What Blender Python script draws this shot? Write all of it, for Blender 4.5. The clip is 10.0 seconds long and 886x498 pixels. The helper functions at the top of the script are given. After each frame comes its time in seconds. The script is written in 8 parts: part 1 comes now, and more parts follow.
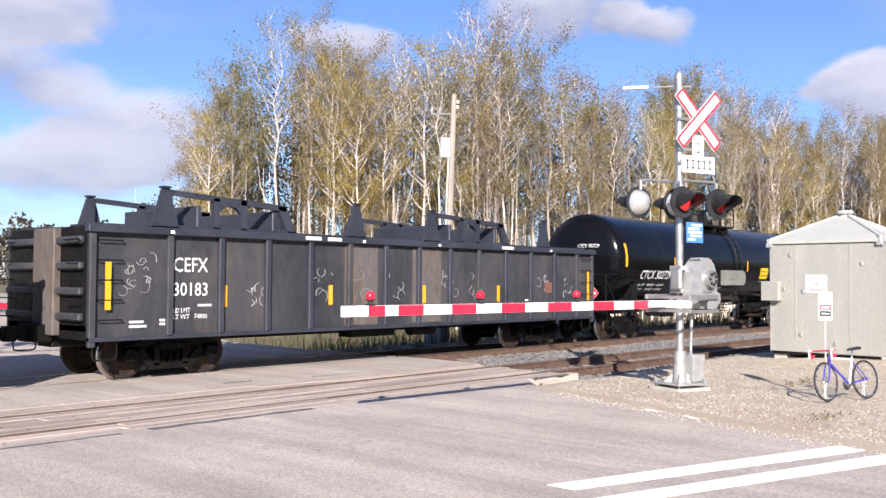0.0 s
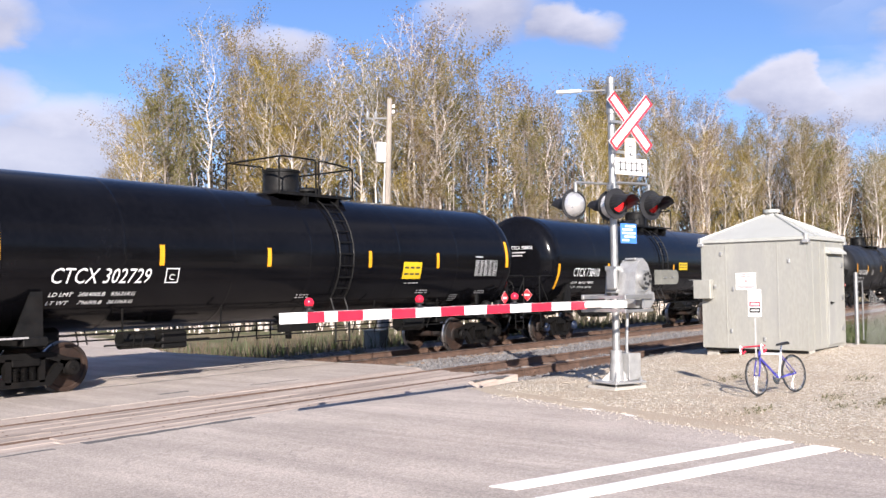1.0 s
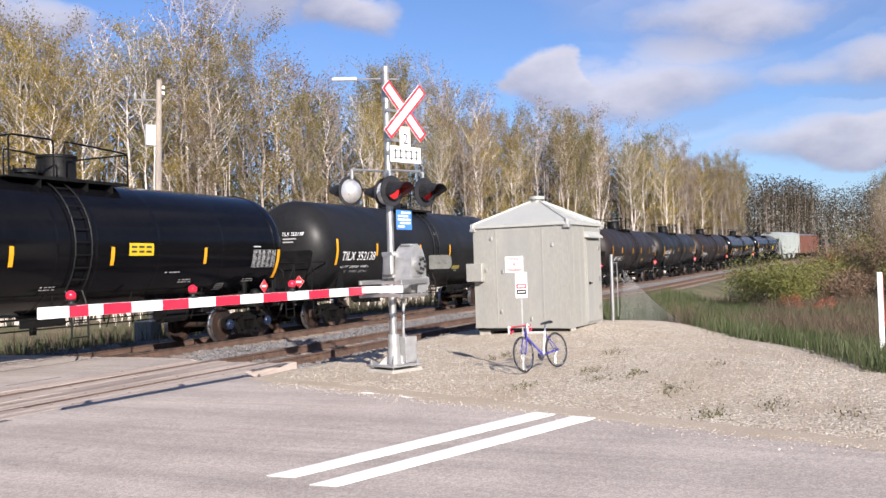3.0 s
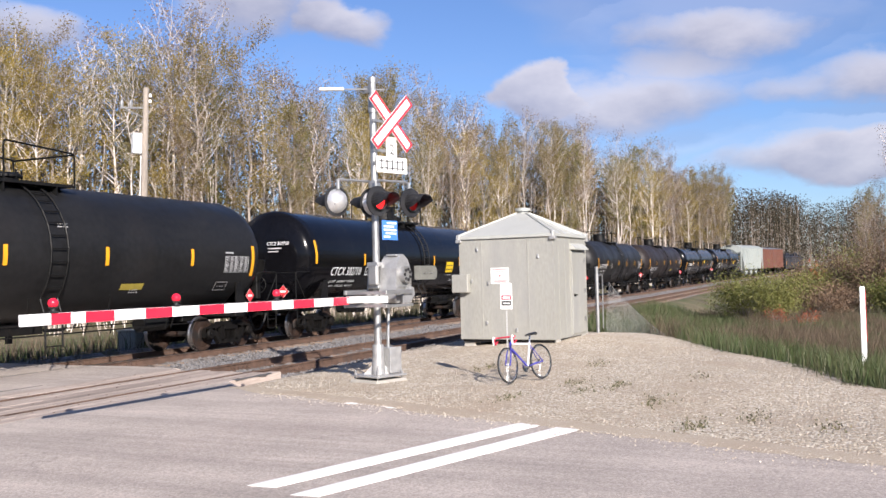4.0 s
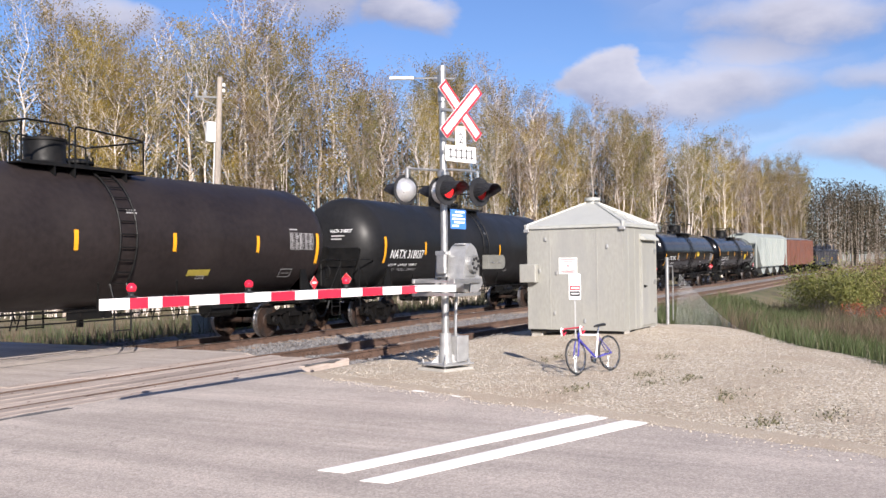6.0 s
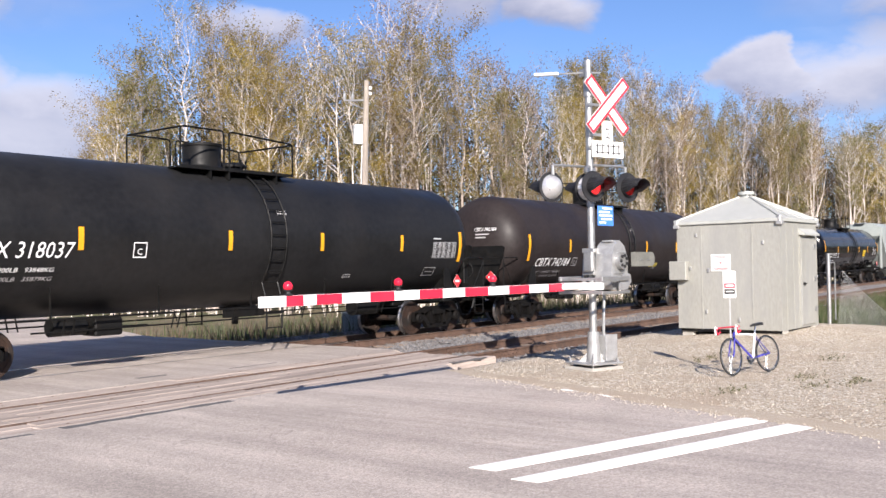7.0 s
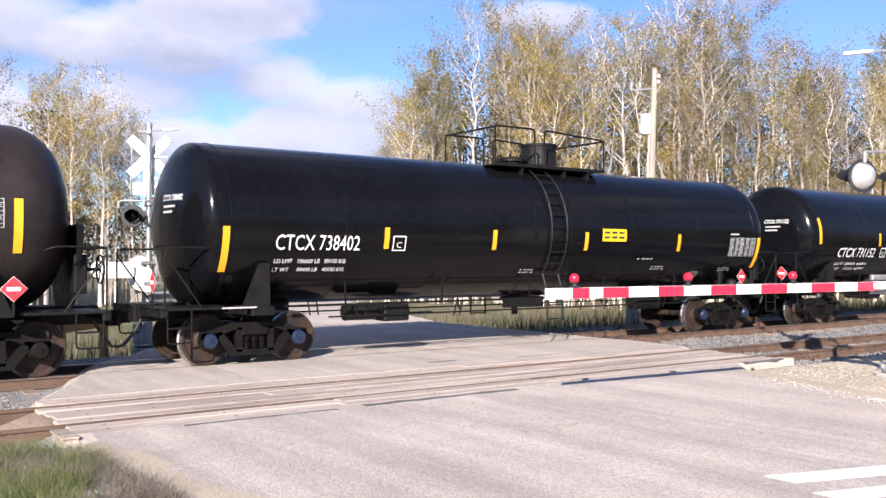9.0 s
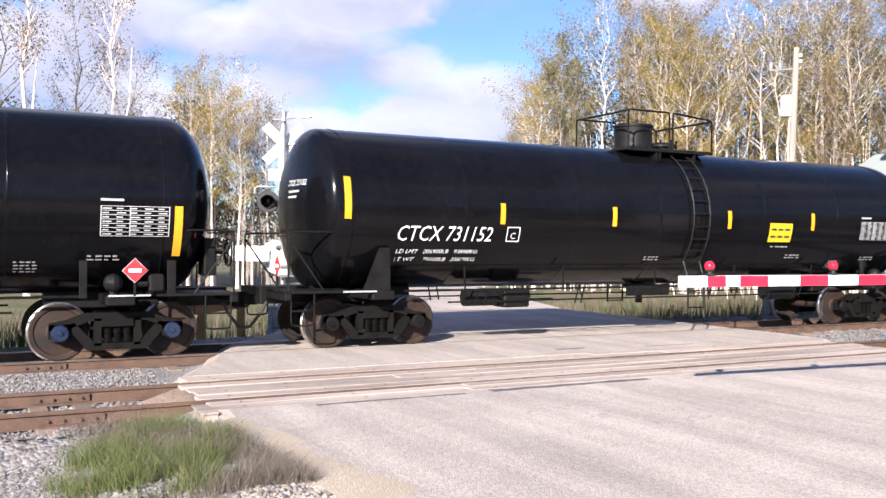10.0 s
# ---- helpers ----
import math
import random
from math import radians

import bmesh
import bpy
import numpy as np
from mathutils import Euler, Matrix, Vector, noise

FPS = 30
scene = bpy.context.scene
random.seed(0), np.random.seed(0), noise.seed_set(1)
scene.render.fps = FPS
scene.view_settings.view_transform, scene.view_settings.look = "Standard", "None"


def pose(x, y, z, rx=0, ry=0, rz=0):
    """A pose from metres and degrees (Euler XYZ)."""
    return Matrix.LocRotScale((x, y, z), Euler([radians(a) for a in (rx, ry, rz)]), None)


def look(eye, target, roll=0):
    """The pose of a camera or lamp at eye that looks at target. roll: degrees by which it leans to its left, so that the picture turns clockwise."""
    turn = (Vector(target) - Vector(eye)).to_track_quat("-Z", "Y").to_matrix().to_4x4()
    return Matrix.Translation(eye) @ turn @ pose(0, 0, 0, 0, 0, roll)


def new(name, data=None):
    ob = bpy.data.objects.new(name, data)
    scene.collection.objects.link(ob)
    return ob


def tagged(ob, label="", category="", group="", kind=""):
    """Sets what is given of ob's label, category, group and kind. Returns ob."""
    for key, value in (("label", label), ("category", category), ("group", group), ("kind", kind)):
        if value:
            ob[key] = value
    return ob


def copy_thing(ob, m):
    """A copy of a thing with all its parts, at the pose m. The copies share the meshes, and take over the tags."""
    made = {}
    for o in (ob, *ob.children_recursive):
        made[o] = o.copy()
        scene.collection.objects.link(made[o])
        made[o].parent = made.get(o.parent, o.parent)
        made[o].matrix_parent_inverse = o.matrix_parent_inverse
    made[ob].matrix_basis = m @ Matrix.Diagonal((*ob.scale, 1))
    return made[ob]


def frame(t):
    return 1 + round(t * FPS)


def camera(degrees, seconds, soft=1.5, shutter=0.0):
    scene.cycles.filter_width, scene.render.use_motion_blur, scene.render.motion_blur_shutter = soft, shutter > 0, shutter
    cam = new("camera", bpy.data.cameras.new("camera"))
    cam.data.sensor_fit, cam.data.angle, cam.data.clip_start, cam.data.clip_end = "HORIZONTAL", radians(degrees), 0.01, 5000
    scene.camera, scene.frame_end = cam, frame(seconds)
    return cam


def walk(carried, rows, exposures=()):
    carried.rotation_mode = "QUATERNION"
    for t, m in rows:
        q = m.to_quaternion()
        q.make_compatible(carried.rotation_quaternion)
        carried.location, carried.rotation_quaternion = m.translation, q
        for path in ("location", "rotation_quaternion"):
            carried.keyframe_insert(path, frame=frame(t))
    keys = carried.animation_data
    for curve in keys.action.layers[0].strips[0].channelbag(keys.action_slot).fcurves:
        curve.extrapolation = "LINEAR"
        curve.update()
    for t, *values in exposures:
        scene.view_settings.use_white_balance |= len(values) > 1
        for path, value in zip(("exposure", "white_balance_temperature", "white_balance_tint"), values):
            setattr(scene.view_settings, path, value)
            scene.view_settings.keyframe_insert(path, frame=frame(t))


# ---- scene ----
cam = camera(52.06, 10.0, soft=1.5)
PATH = [
    (0.0, pose(0.060, 0.038, 1.852, 92.065, -0.304, -47.712)),
    (0.5, pose(0.053, 0.038, 1.858, 92.301, -0.599, -49.169)),
    (1.0, pose(0.033, 0.025, 1.856, 92.297, 0.819, -51.601)),
    (1.5, pose(0.004, -0.023, 1.863, 91.051, 1.074, -53.133)),
    (2.0, pose(0.007, -0.026, 1.861, 90.213, 1.257, -58.134)),
    (2.5, pose(0.015, -0.042, 1.862, 90.076, 1.704, -63.685)),
    (3.0, pose(-0.010, -0.056, 1.875, 91.056, 1.853, -65.406)),
    (4.5, pose(-0.015, -0.092, 1.866, 91.813, 1.243, -66.275)),
    (5.0, pose(-0.024, -0.082, 1.878, 91.616, 1.061, -64.756)),
    (6.5, pose(-0.012, -0.030, 1.879, 91.014, 0.870, -58.756)),
    (7.0, pose(-0.011, 0.014, 1.874, 91.118, 1.038, -53.041)),
    (7.5, pose(0.017, 0.044, 1.873, 91.144, 0.432, -48.202)),
    (8.0, pose(-0.012, 0.051, 1.878, 91.096, 0.084, -44.378)),
    (8.5, pose(-0.003, 0.078, 1.877, 91.082, 0.127, -39.996)),
    (9.0, pose(-0.005, 0.085, 1.887, 90.745, 0.061, -35.316)),
    (9.5, pose(0.014, 0.107, 1.874, 90.366, -0.203, -31.119)),
    (10.0, pose(0.008, 0.158, 1.872, 89.866, -0.402, -27.374)),
]
walk(cam, PATH, exposures=[(t, 1.0 + e, 6400, 14.5) for t, e in ((0, 0.10), (1.5, 0.07), (2.1, 0.03), (2.7, -0.1), (5.0, -0.12), (6.5, -0.09), (7.5, 0.06), (8.5, 0.22), (9.2, 0.34), (10, 0.42))])

# ---- light ----
SUN_EL, SUN_SHIFT = 25.0, Vector((1.55, 1.48, 0))
world = bpy.data.worlds.new("sky")
scene.world = world
world.use_nodes = True


# heaped clouds: bearing and height over the horizon, half width and half height, in degrees
CLOUDS = (
    (28.8, 9.4, 5.2, 2.7), (24.5, 6.6, 8.5, 1.9), (19.5, 12.6, 6.0, 2.8), (13.0, 8.0, 6.5, 2.4), (8.0, 13.5, 6.5, 2.6), (22.5, 15.6, 5.5, 1.7), (1.0, 9.5, 7.0, 3.0),
    (41.5, 14.6, 4.0, 1.5), (54.5, 16.6, 5.0, 1.9), (61.0, 15.6, 2.6, 1.2), (72.0, 11.5, 2.2, 1.6), (78.0, 10.6, 8.0, 2.1), (83.5, 14.4, 6.2, 1.8), (88.5, 6.7, 6.5, 1.6), (93.5, 10.8, 6.0, 1.6), (98.0, 6.0, 8.0, 1.8), (104.0, 12.0, 7.0, 2.2),
)


def build_sky():
    nt = world.node_tree
    N, L = nt.nodes, nt.links

    def put(sock, v):
        if isinstance(v, (int, float)):
            sock.default_value = v
        else:
            L.new(v, sock)

    def calc(op, a, b=0.0, c=0.0):
        n = N.new("ShaderNodeMath"); n.operation = op
        for k, v in enumerate((a, b, c)):
            put(n.inputs[k], v)
        return n.outputs[0]

    def ease(v, lo, hi):
        n = N.new("ShaderNodeMapRange"); n.interpolation_type = "SMOOTHSTEP"
        n.inputs[1].default_value, n.inputs[2].default_value = lo, hi
        L.new(v, n.inputs[0])
        return n.outputs[0]

    def grain(vec, scale, detail, rough=0.55):
        n = N.new("ShaderNodeTexNoise")
        n.inputs["Scale"].default_value, n.inputs["Detail"].default_value, n.inputs["Roughness"].default_value = scale, detail, rough
        L.new(vec, n.inputs[0])
        return n.outputs[0]

    bg = N["Background"]
    sky = N.new("ShaderNodeTexSky")
    sky.sky_type, sky.sun_disc = "NISHITA", False
    sky.sun_elevation = radians(SUN_EL)
    sky.sun_rotation = math.atan2(-SUN_SHIFT.x, -SUN_SHIFT.y)
    sky.air_density, sky.dust_density, sky.ozone_density = 1.0, 0.4, 2.0
    tc = N.new("ShaderNodeTexCoord")
    sep = N.new("ShaderNodeSeparateXYZ")
    L.new(tc.outputs["Generated"], sep.inputs[0])
    az = calc("MULTIPLY", calc("ARCTAN2", sep.outputs[0], sep.outputs[1]), 180 / math.pi)
    el = calc("MULTIPLY", calc("ARCSINE", sep.outputs[2]), 180 / math.pi)
    flat = N.new("ShaderNodeMapping"); flat.inputs["Scale"].default_value = (1.0, 1.0, 1.9)
    L.new(tc.outputs["Generated"], flat.inputs[0])
    big, mid = grain(flat.outputs[0], 7.0, 8, 0.56), grain(flat.outputs[0], 17.0, 6)
    # the same billows push the outline of every heap about
    az2 = calc("MULTIPLY_ADD", calc("SUBTRACT", mid, 0.5), 5.0, az)
    el2 = calc("MULTIPLY_ADD", calc("SUBTRACT", big, 0.5), 4.4, el)
    mass, lift = None, None
    for b, e, rb, re_ in CLOUDS:
        u = calc("MULTIPLY", calc("SUBTRACT", az2, b), 1 / rb)
        w = calc("MULTIPLY", calc("SUBTRACT", el2, e), 1 / re_)
        d = calc("ADD", calc("MULTIPLY", u, u), calc("MULTIPLY", w, w))
        f = calc("MAXIMUM", calc("MULTIPLY_ADD", d, -0.5, 1.0), 0.0)
        g = calc("MULTIPLY", f, w)
        mass = f if mass is None else calc("ADD", mass, f)
        lift = g if lift is None else calc("ADD", lift, g)
    heap = calc("MULTIPLY", ease(mass, 0.34, 1.0), 0.88)
    # thin high veil and the rest of the sky: broken cloud on a flat layer
    up = calc("ADD", calc("MAXIMUM", sep.outputs[2], 0.0), 0.16)
    cb = N.new("ShaderNodeCombineXYZ")
    for k in range(3):
        L.new(up, cb.inputs[k])
    dv = N.new("ShaderNodeVectorMath"); dv.operation = "DIVIDE"
    L.new(tc.outputs["Generated"], dv.inputs[0]); L.new(cb.outputs[0], dv.inputs[1])
    layer = ease(grain(dv.outputs[0], 0.95, 7, 0.5), 0.50, 0.68)
    high = calc("MULTIPLY", layer, calc("MULTIPLY_ADD", ease(el, 17.0, 30.0), 0.6, 0.25))
    both = calc("MAXIMUM", heap, high)
    shade = calc("ADD", calc("DIVIDE", lift, calc("MAXIMUM", mass, 0.05)), calc("MULTIPLY", calc("SUBTRACT", big, 0.5), 2.2))
    cr = N.new("ShaderNodeValToRGB")
    cr.color_ramp.elements[0].position, cr.color_ramp.elements[0].color = 0.10, (4.7, 4.9, 6.3, 1)
    cr.color_ramp.elements[1].position, cr.color_ramp.elements[1].color = 0.95, (9.4, 9.2, 9.9, 1)
    L.new(calc("MULTIPLY_ADD", shade, 0.5, 0.5), cr.inputs[0])
    sc = N.new("ShaderNodeMix"); sc.data_type = "RGBA"; sc.blend_type = "MULTIPLY"; sc.inputs[0].default_value = 1
    sc.inputs[7].default_value = (1.05, 1.26, 1.68, 1)
    L.new(sky.outputs[0], sc.inputs[6])
    mx = N.new("ShaderNodeMix"); mx.data_type = "RGBA"
    L.new(both, mx.inputs[0]); L.new(sc.outputs[2], mx.inputs[6]); L.new(cr.outputs[0], mx.inputs[7])
    L.new(mx.outputs[2], bg.inputs[0])
    bg.inputs[1].default_value = 0.046


build_sky()
sun = new("sun", bpy.data.lights.new("sun", "SUN"))
sun.data.energy, sun.data.angle, sun.data.color = 5.2, radians(0.55), (1.0, 0.93, 0.83)
_back = -SUN_SHIFT.normalized() * math.cos(radians(SUN_EL)) + Vector((0, 0, math.sin(radians(SUN_EL))))
sun.matrix_world = look(_back * 50, (0, 0, 0))

# ---- small mesh tools ----
def part(name, bm, material, parent=None, label="", smooth=False):
    """One mesh object out of a bmesh, under a thing or part."""
    me = bpy.data.meshes.new(name)
    bmesh.ops.recalc_face_normals(bm, faces=bm.faces)
    bm.to_mesh(me)
    bm.free()
    me.materials.append(material)
    if smooth:
        me.polygons.foreach_set("use_smooth", [True] * len(me.polygons))
        me.set_sharp_from_angle(angle=radians(40))
    ob = new(name, me)
    ob.parent = parent
    if label:
        ob["label"] = label
    return ob


def thing(name, m, label, category, group="", kind=""):
    """An Empty that carries the parts of one thing."""
    ob = new(name)
    ob.matrix_basis = m
    return tagged(ob, label, category, group, kind)


def box(bm, x0, x1, y0, y1, z0, z1, m=None, bevel=0.0):
    vs = [Vector((x, y, z)) for z in (z0, z1) for y in (y0, y1) for x in (x0, x1)]
    if m is not None:
        vs = [m @ v for v in vs]
    v = [bm.verts.new(c) for c in vs]
    fs = [bm.faces.new([v[i] for i in q]) for q in ((0, 2, 3, 1), (4, 5, 7, 6), (0, 1, 5, 4), (2, 6, 7, 3), (0, 4, 6, 2), (1, 3, 7, 5))]
    if bevel:
        es = list({e for f in fs for e in f.edges})
        bmesh.ops.bevel(bm, geom=es, offset=bevel, segments=1, affect="EDGES", profile=0.5)
    return v


def frame_of(d):
    d = Vector(d).normalized()
    a = d.orthogonal().normalized()
    return a, d.cross(a)


def cyl(bm, p0, p1, r0, r1=None, n=12, caps=True):
    p0, p1 = Vector(p0), Vector(p1)
    r1 = r0 if r1 is None else r1
    a, b = frame_of(p1 - p0)
    ring = [[bm.verts.new(p + r * (math.cos(2 * math.pi * i / n) * a + math.sin(2 * math.pi * i / n) * b)) for i in range(n)] for p, r in ((p0, r0), (p1, r1))]
    for i in range(n):
        j = (i + 1) % n
        bm.faces.new((ring[0][i], ring[0][j], ring[1][j], ring[1][i]))
    if caps:
        bm.faces.new(ring[0][::-1])
        bm.faces.new(ring[1])


def tube(bm, pts, r, n=8):
    """A bent pipe through the points."""
    pts = [Vector(p) for p in pts]
    rings, a = [], None
    for i, p in enumerate(pts):
        d = (pts[min(i + 1, len(pts) - 1)] - pts[max(i - 1, 0)]).normalized()
        a = (a - a.dot(d) * d).normalized() if a is not None and (a - a.dot(d) * d).length > 1e-4 else d.orthogonal().normalized()
        b = d.cross(a)
        rings.append([bm.verts.new(p + r * (math.cos(2 * math.pi * k / n) * a + math.sin(2 * math.pi * k / n) * b)) for k in range(n)])
    for q, w in zip(rings, rings[1:]):
        for k in range(n):
            j = (k + 1) % n
            bm.faces.new((q[k], q[j], w[j], w[k]))
    bm.faces.new(rings[0][::-1])
    bm.faces.new(rings[-1])


def lathe(bm, profile, axis=0, n=32, centre=(0, 0, 0), closed=True):
    """Turns (along, radius) rows round the x, y or z axis."""
    c = Vector(centre)
    rings = []
    for s, r in profile:
        ring = []
        for k in range(n if r > 1e-5 else 1):
            w = 2 * math.pi * k / n
            p = [0, 0, 0]
            p[axis], p[(axis + 1) % 3], p[(axis + 2) % 3] = s, r * math.cos(w), r * math.sin(w)
            ring.append(bm.verts.new(c + Vector(p)))
        rings.append(ring)
    for q, w in zip(rings, rings[1:]):
        for k in range(n):
            j = (k + 1) % n
            if len(q) == 1 and len(w) == 1:
                continue
            if len(q) == 1:
                bm.faces.new((q[0], w[j], w[k]))
            elif len(w) == 1:
                bm.faces.new((q[k], q[j], w[0]))
            else:
                bm.faces.new((q[k], q[j], w[j], w[k]))


def prism(bm, outline, y0, y1, swap=None):
    """A flat outline of (x, z) pulled from y0 to y1; swap maps a point to its place."""
    f = swap or (lambda v: v)
    a = [bm.verts.new(f(Vector((x, y0, z)))) for x, z in outline]
    b = [bm.verts.new(f(Vector((x, y1, z)))) for x, z in outline]
    n = len(a)
    bm.faces.new(a)
    bm.faces.new(b[::-1])
    for i in range(n):
        bm.faces.new((a[i], b[i], b[(i + 1) % n], a[(i + 1) % n]))


def lettering(text, size, shear=0.0, spacing=1.0, align="LEFT"):
    """Outline triangles of a line of writing in the built-in font: verts (x, y) and faces."""
    cu = bpy.data.curves.new("writing", "FONT")
    cu.body, cu.size, cu.shear, cu.space_character, cu.align_x = text, size, shear, spacing, align
    cu.resolution_u = 2
    ob = bpy.data.objects.new("writing", cu)
    me = bpy.data.meshes.new_from_object(ob)
    vs, fs = [(v.co.x, v.co.y) for v in me.vertices], [tuple(p.vertices) for p in me.polygons]
    bpy.data.objects.remove(ob)
    bpy.data.meshes.remove(me)
    bpy.data.curves.remove(cu)
    return vs, fs


def write_on(bm, text, size, place, **kw):
    """Lays writing on a surface: place maps (x, y) of the writing to a point."""
    vs, fs = lettering(text, size, **kw)
    v = [bm.verts.new(place(x, y)) for x, y in vs]
    for f in fs:
        try:
            bm.faces.new([v[i] for i in f])
        except ValueError:
            pass


# ---- materials ----
def mk(name, colour, rough=0.6, metal=0.0, spread=0.12, scale=6.0, fine=60.0, bump=0.15, dirt=None, dirt_at=(0.52, 0.7), dirt_scale=1.5, depth=0.01, coat=0.0, rough_spread=0.12, tone=0.0, rnd=0.0, stretch=(1, 1, 1), spec=0.5):
    """A surface with colour that varies at two scales, stains of its own shape, and fine relief."""
    m = bpy.data.materials.new(name)
    m.use_nodes = True
    nt = m.node_tree
    N, L = nt.nodes, nt.links
    bs = N["Principled BSDF"]
    bs.inputs["Metallic"].default_value = metal
    bs.inputs["Coat Weight"].default_value = coat
    bs.inputs["Coat Roughness"].default_value = 0.08
    bs.inputs["Specular IOR Level"].default_value = spec
    tc = N.new("ShaderNodeTexCoord")
    mp = N.new("ShaderNodeMapping"); mp.inputs["Scale"].default_value = stretch
    L.new(tc.outputs["Object"], mp.inputs[0])
    n1 = N.new("ShaderNodeTexNoise"); n1.inputs["Scale"].default_value = scale; n1.inputs["Detail"].default_value = 4
    n2 = N.new("ShaderNodeTexNoise"); n2.inputs["Scale"].default_value = fine; n2.inputs["Detail"].default_value = 3
    L.new(mp.outputs[0], n1.inputs[0]); L.new(mp.outputs[0], n2.inputs[0])
    av = N.new("ShaderNodeMath"); av.operation = "ADD"
    L.new(n1.outputs[0], av.inputs[0]); L.new(n2.outputs[0], av.inputs[1])
    rg = N.new("ShaderNodeMapRange")
    rg.inputs[1].default_value, rg.inputs[2].default_value = 0.65, 1.35
    rg.inputs[3].default_value, rg.inputs[4].default_value = 1 - spread * 1.6, 1 + spread * 1.6
    L.new(av.outputs[0], rg.inputs[0])
    mul = N.new("ShaderNodeVectorMath"); mul.operation = "SCALE"; mul.inputs[0].default_value = colour
    L.new(rg.outputs[0], mul.inputs[3])
    out = mul.outputs[0]
    if rnd:
        oi = N.new("ShaderNodeObjectInfo")
        rr = N.new("ShaderNodeMapRange"); rr.inputs[3].default_value, rr.inputs[4].default_value = 1 - rnd, 1 + rnd
        L.new(oi.outputs["Random"], rr.inputs[0])
        m2 = N.new("ShaderNodeVectorMath"); m2.operation = "SCALE"
        L.new(out, m2.inputs[0]); L.new(rr.outputs[0], m2.inputs[3])
        out = m2.outputs[0]
    if dirt:
        n3 = N.new("ShaderNodeTexNoise"); n3.inputs["Scale"].default_value = dirt_scale; n3.inputs["Detail"].default_value = 6; n3.inputs["Roughness"].default_value = 0.65
        L.new(mp.outputs[0], n3.inputs[0])
        r3 = N.new("ShaderNodeMapRange"); r3.inputs[1].default_value, r3.inputs[2].default_value = dirt_at
        L.new(n3.outputs[0], r3.inputs[0])
        mx = N.new("ShaderNodeMix"); mx.data_type = "RGBA"; mx.inputs[7].default_value = (*dirt, 1)
        L.new(r3.outputs[0], mx.inputs[0]); L.new(out, mx.inputs[6])
        out = mx.outputs[2]
    L.new(out, bs.inputs["Base Color"])
    ro = N.new("ShaderNodeMapRange"); ro.inputs[1].default_value, ro.inputs[2].default_value = 0.3, 0.7
    ro.inputs[3].default_value, ro.inputs[4].default_value = max(0.02, rough - rough_spread), min(1, rough + rough_spread)
    L.new(n1.outputs[0], ro.inputs[0]); L.new(ro.outputs[0], bs.inputs["Roughness"])
    if bump:
        bp = N.new("ShaderNodeBump"); bp.inputs["Strength"].default_value = bump; bp.inputs["Distance"].default_value = depth
        L.new(av.outputs[0], bp.inputs["Height"]); L.new(bp.outputs[0], bs.inputs["Normal"])
    return m


def glow(name, colour, strength, base=None):
    m = mk(name, base or colour, rough=0.25, bump=0)
    bs = m.node_tree.nodes["Principled BSDF"]
    bs.inputs["Emission Color"].default_value = (*colour, 1)
    bs.inputs["Emission Strength"].default_value = strength
    return m


def stony(name, colours, cell, depth, rough=0.9, blotch=(0.3, 0.26, 0.2), amount=0.3):
    """Loose stones: Voronoi cells, each with its own tone, and a relief of rounded bits."""
    m = bpy.data.materials.new(name)
    m.use_nodes = True
    N, L = m.node_tree.nodes, m.node_tree.links
    bs = N["Principled BSDF"]
    bs.inputs["Roughness"].default_value = rough
    tc = N.new("ShaderNodeTexCoord")
    v = N.new("ShaderNodeTexVoronoi"); v.inputs["Scale"].default_value = 1 / cell
    L.new(tc.outputs["Object"], v.inputs[0])
    cr = N.new("ShaderNodeValToRGB")
    cr.color_ramp.elements[0].color, cr.color_ramp.elements[1].color = (*colours[0], 1), (*colours[-1], 1)
    for i, c in enumerate(colours[1:-1]):
        e = cr.color_ramp.elements.new((i + 1) / (len(colours) - 1)); e.color = (*c, 1)
    sx = N.new("ShaderNodeSeparateXYZ"); L.new(v.outputs["Color"], sx.inputs[0]); L.new(sx.outputs[0], cr.inputs[0])
    n = N.new("ShaderNodeTexNoise"); n.inputs["Scale"].default_value = 0.7; n.inputs["Detail"].default_value = 6; n.inputs["Roughness"].default_value = 0.7
    L.new(tc.outputs["Object"], n.inputs[0])
    r = N.new("ShaderNodeMapRange"); r.inputs[1].default_value, r.inputs[2].default_value, r.inputs[4].default_value = 0.45, 0.7, amount * 2
    L.new(n.outputs[0], r.inputs[0])
    mx = N.new("ShaderNodeMix"); mx.data_type = "RGBA"; mx.inputs[7].default_value = (*blotch, 1)
    L.new(r.outputs[0], mx.inputs[0]); L.new(cr.outputs[0], mx.inputs[6]); L.new(mx.outputs[2], bs.inputs["Base Color"])
    bp = N.new("ShaderNodeBump"); bp.inputs["Strength"].default_value = 0.9; bp.inputs["Distance"].default_value = depth; bp.invert = True
    L.new(v.outputs["Distance"], bp.inputs["Height"]); L.new(bp.outputs[0], bs.inputs["Normal"])
    return m


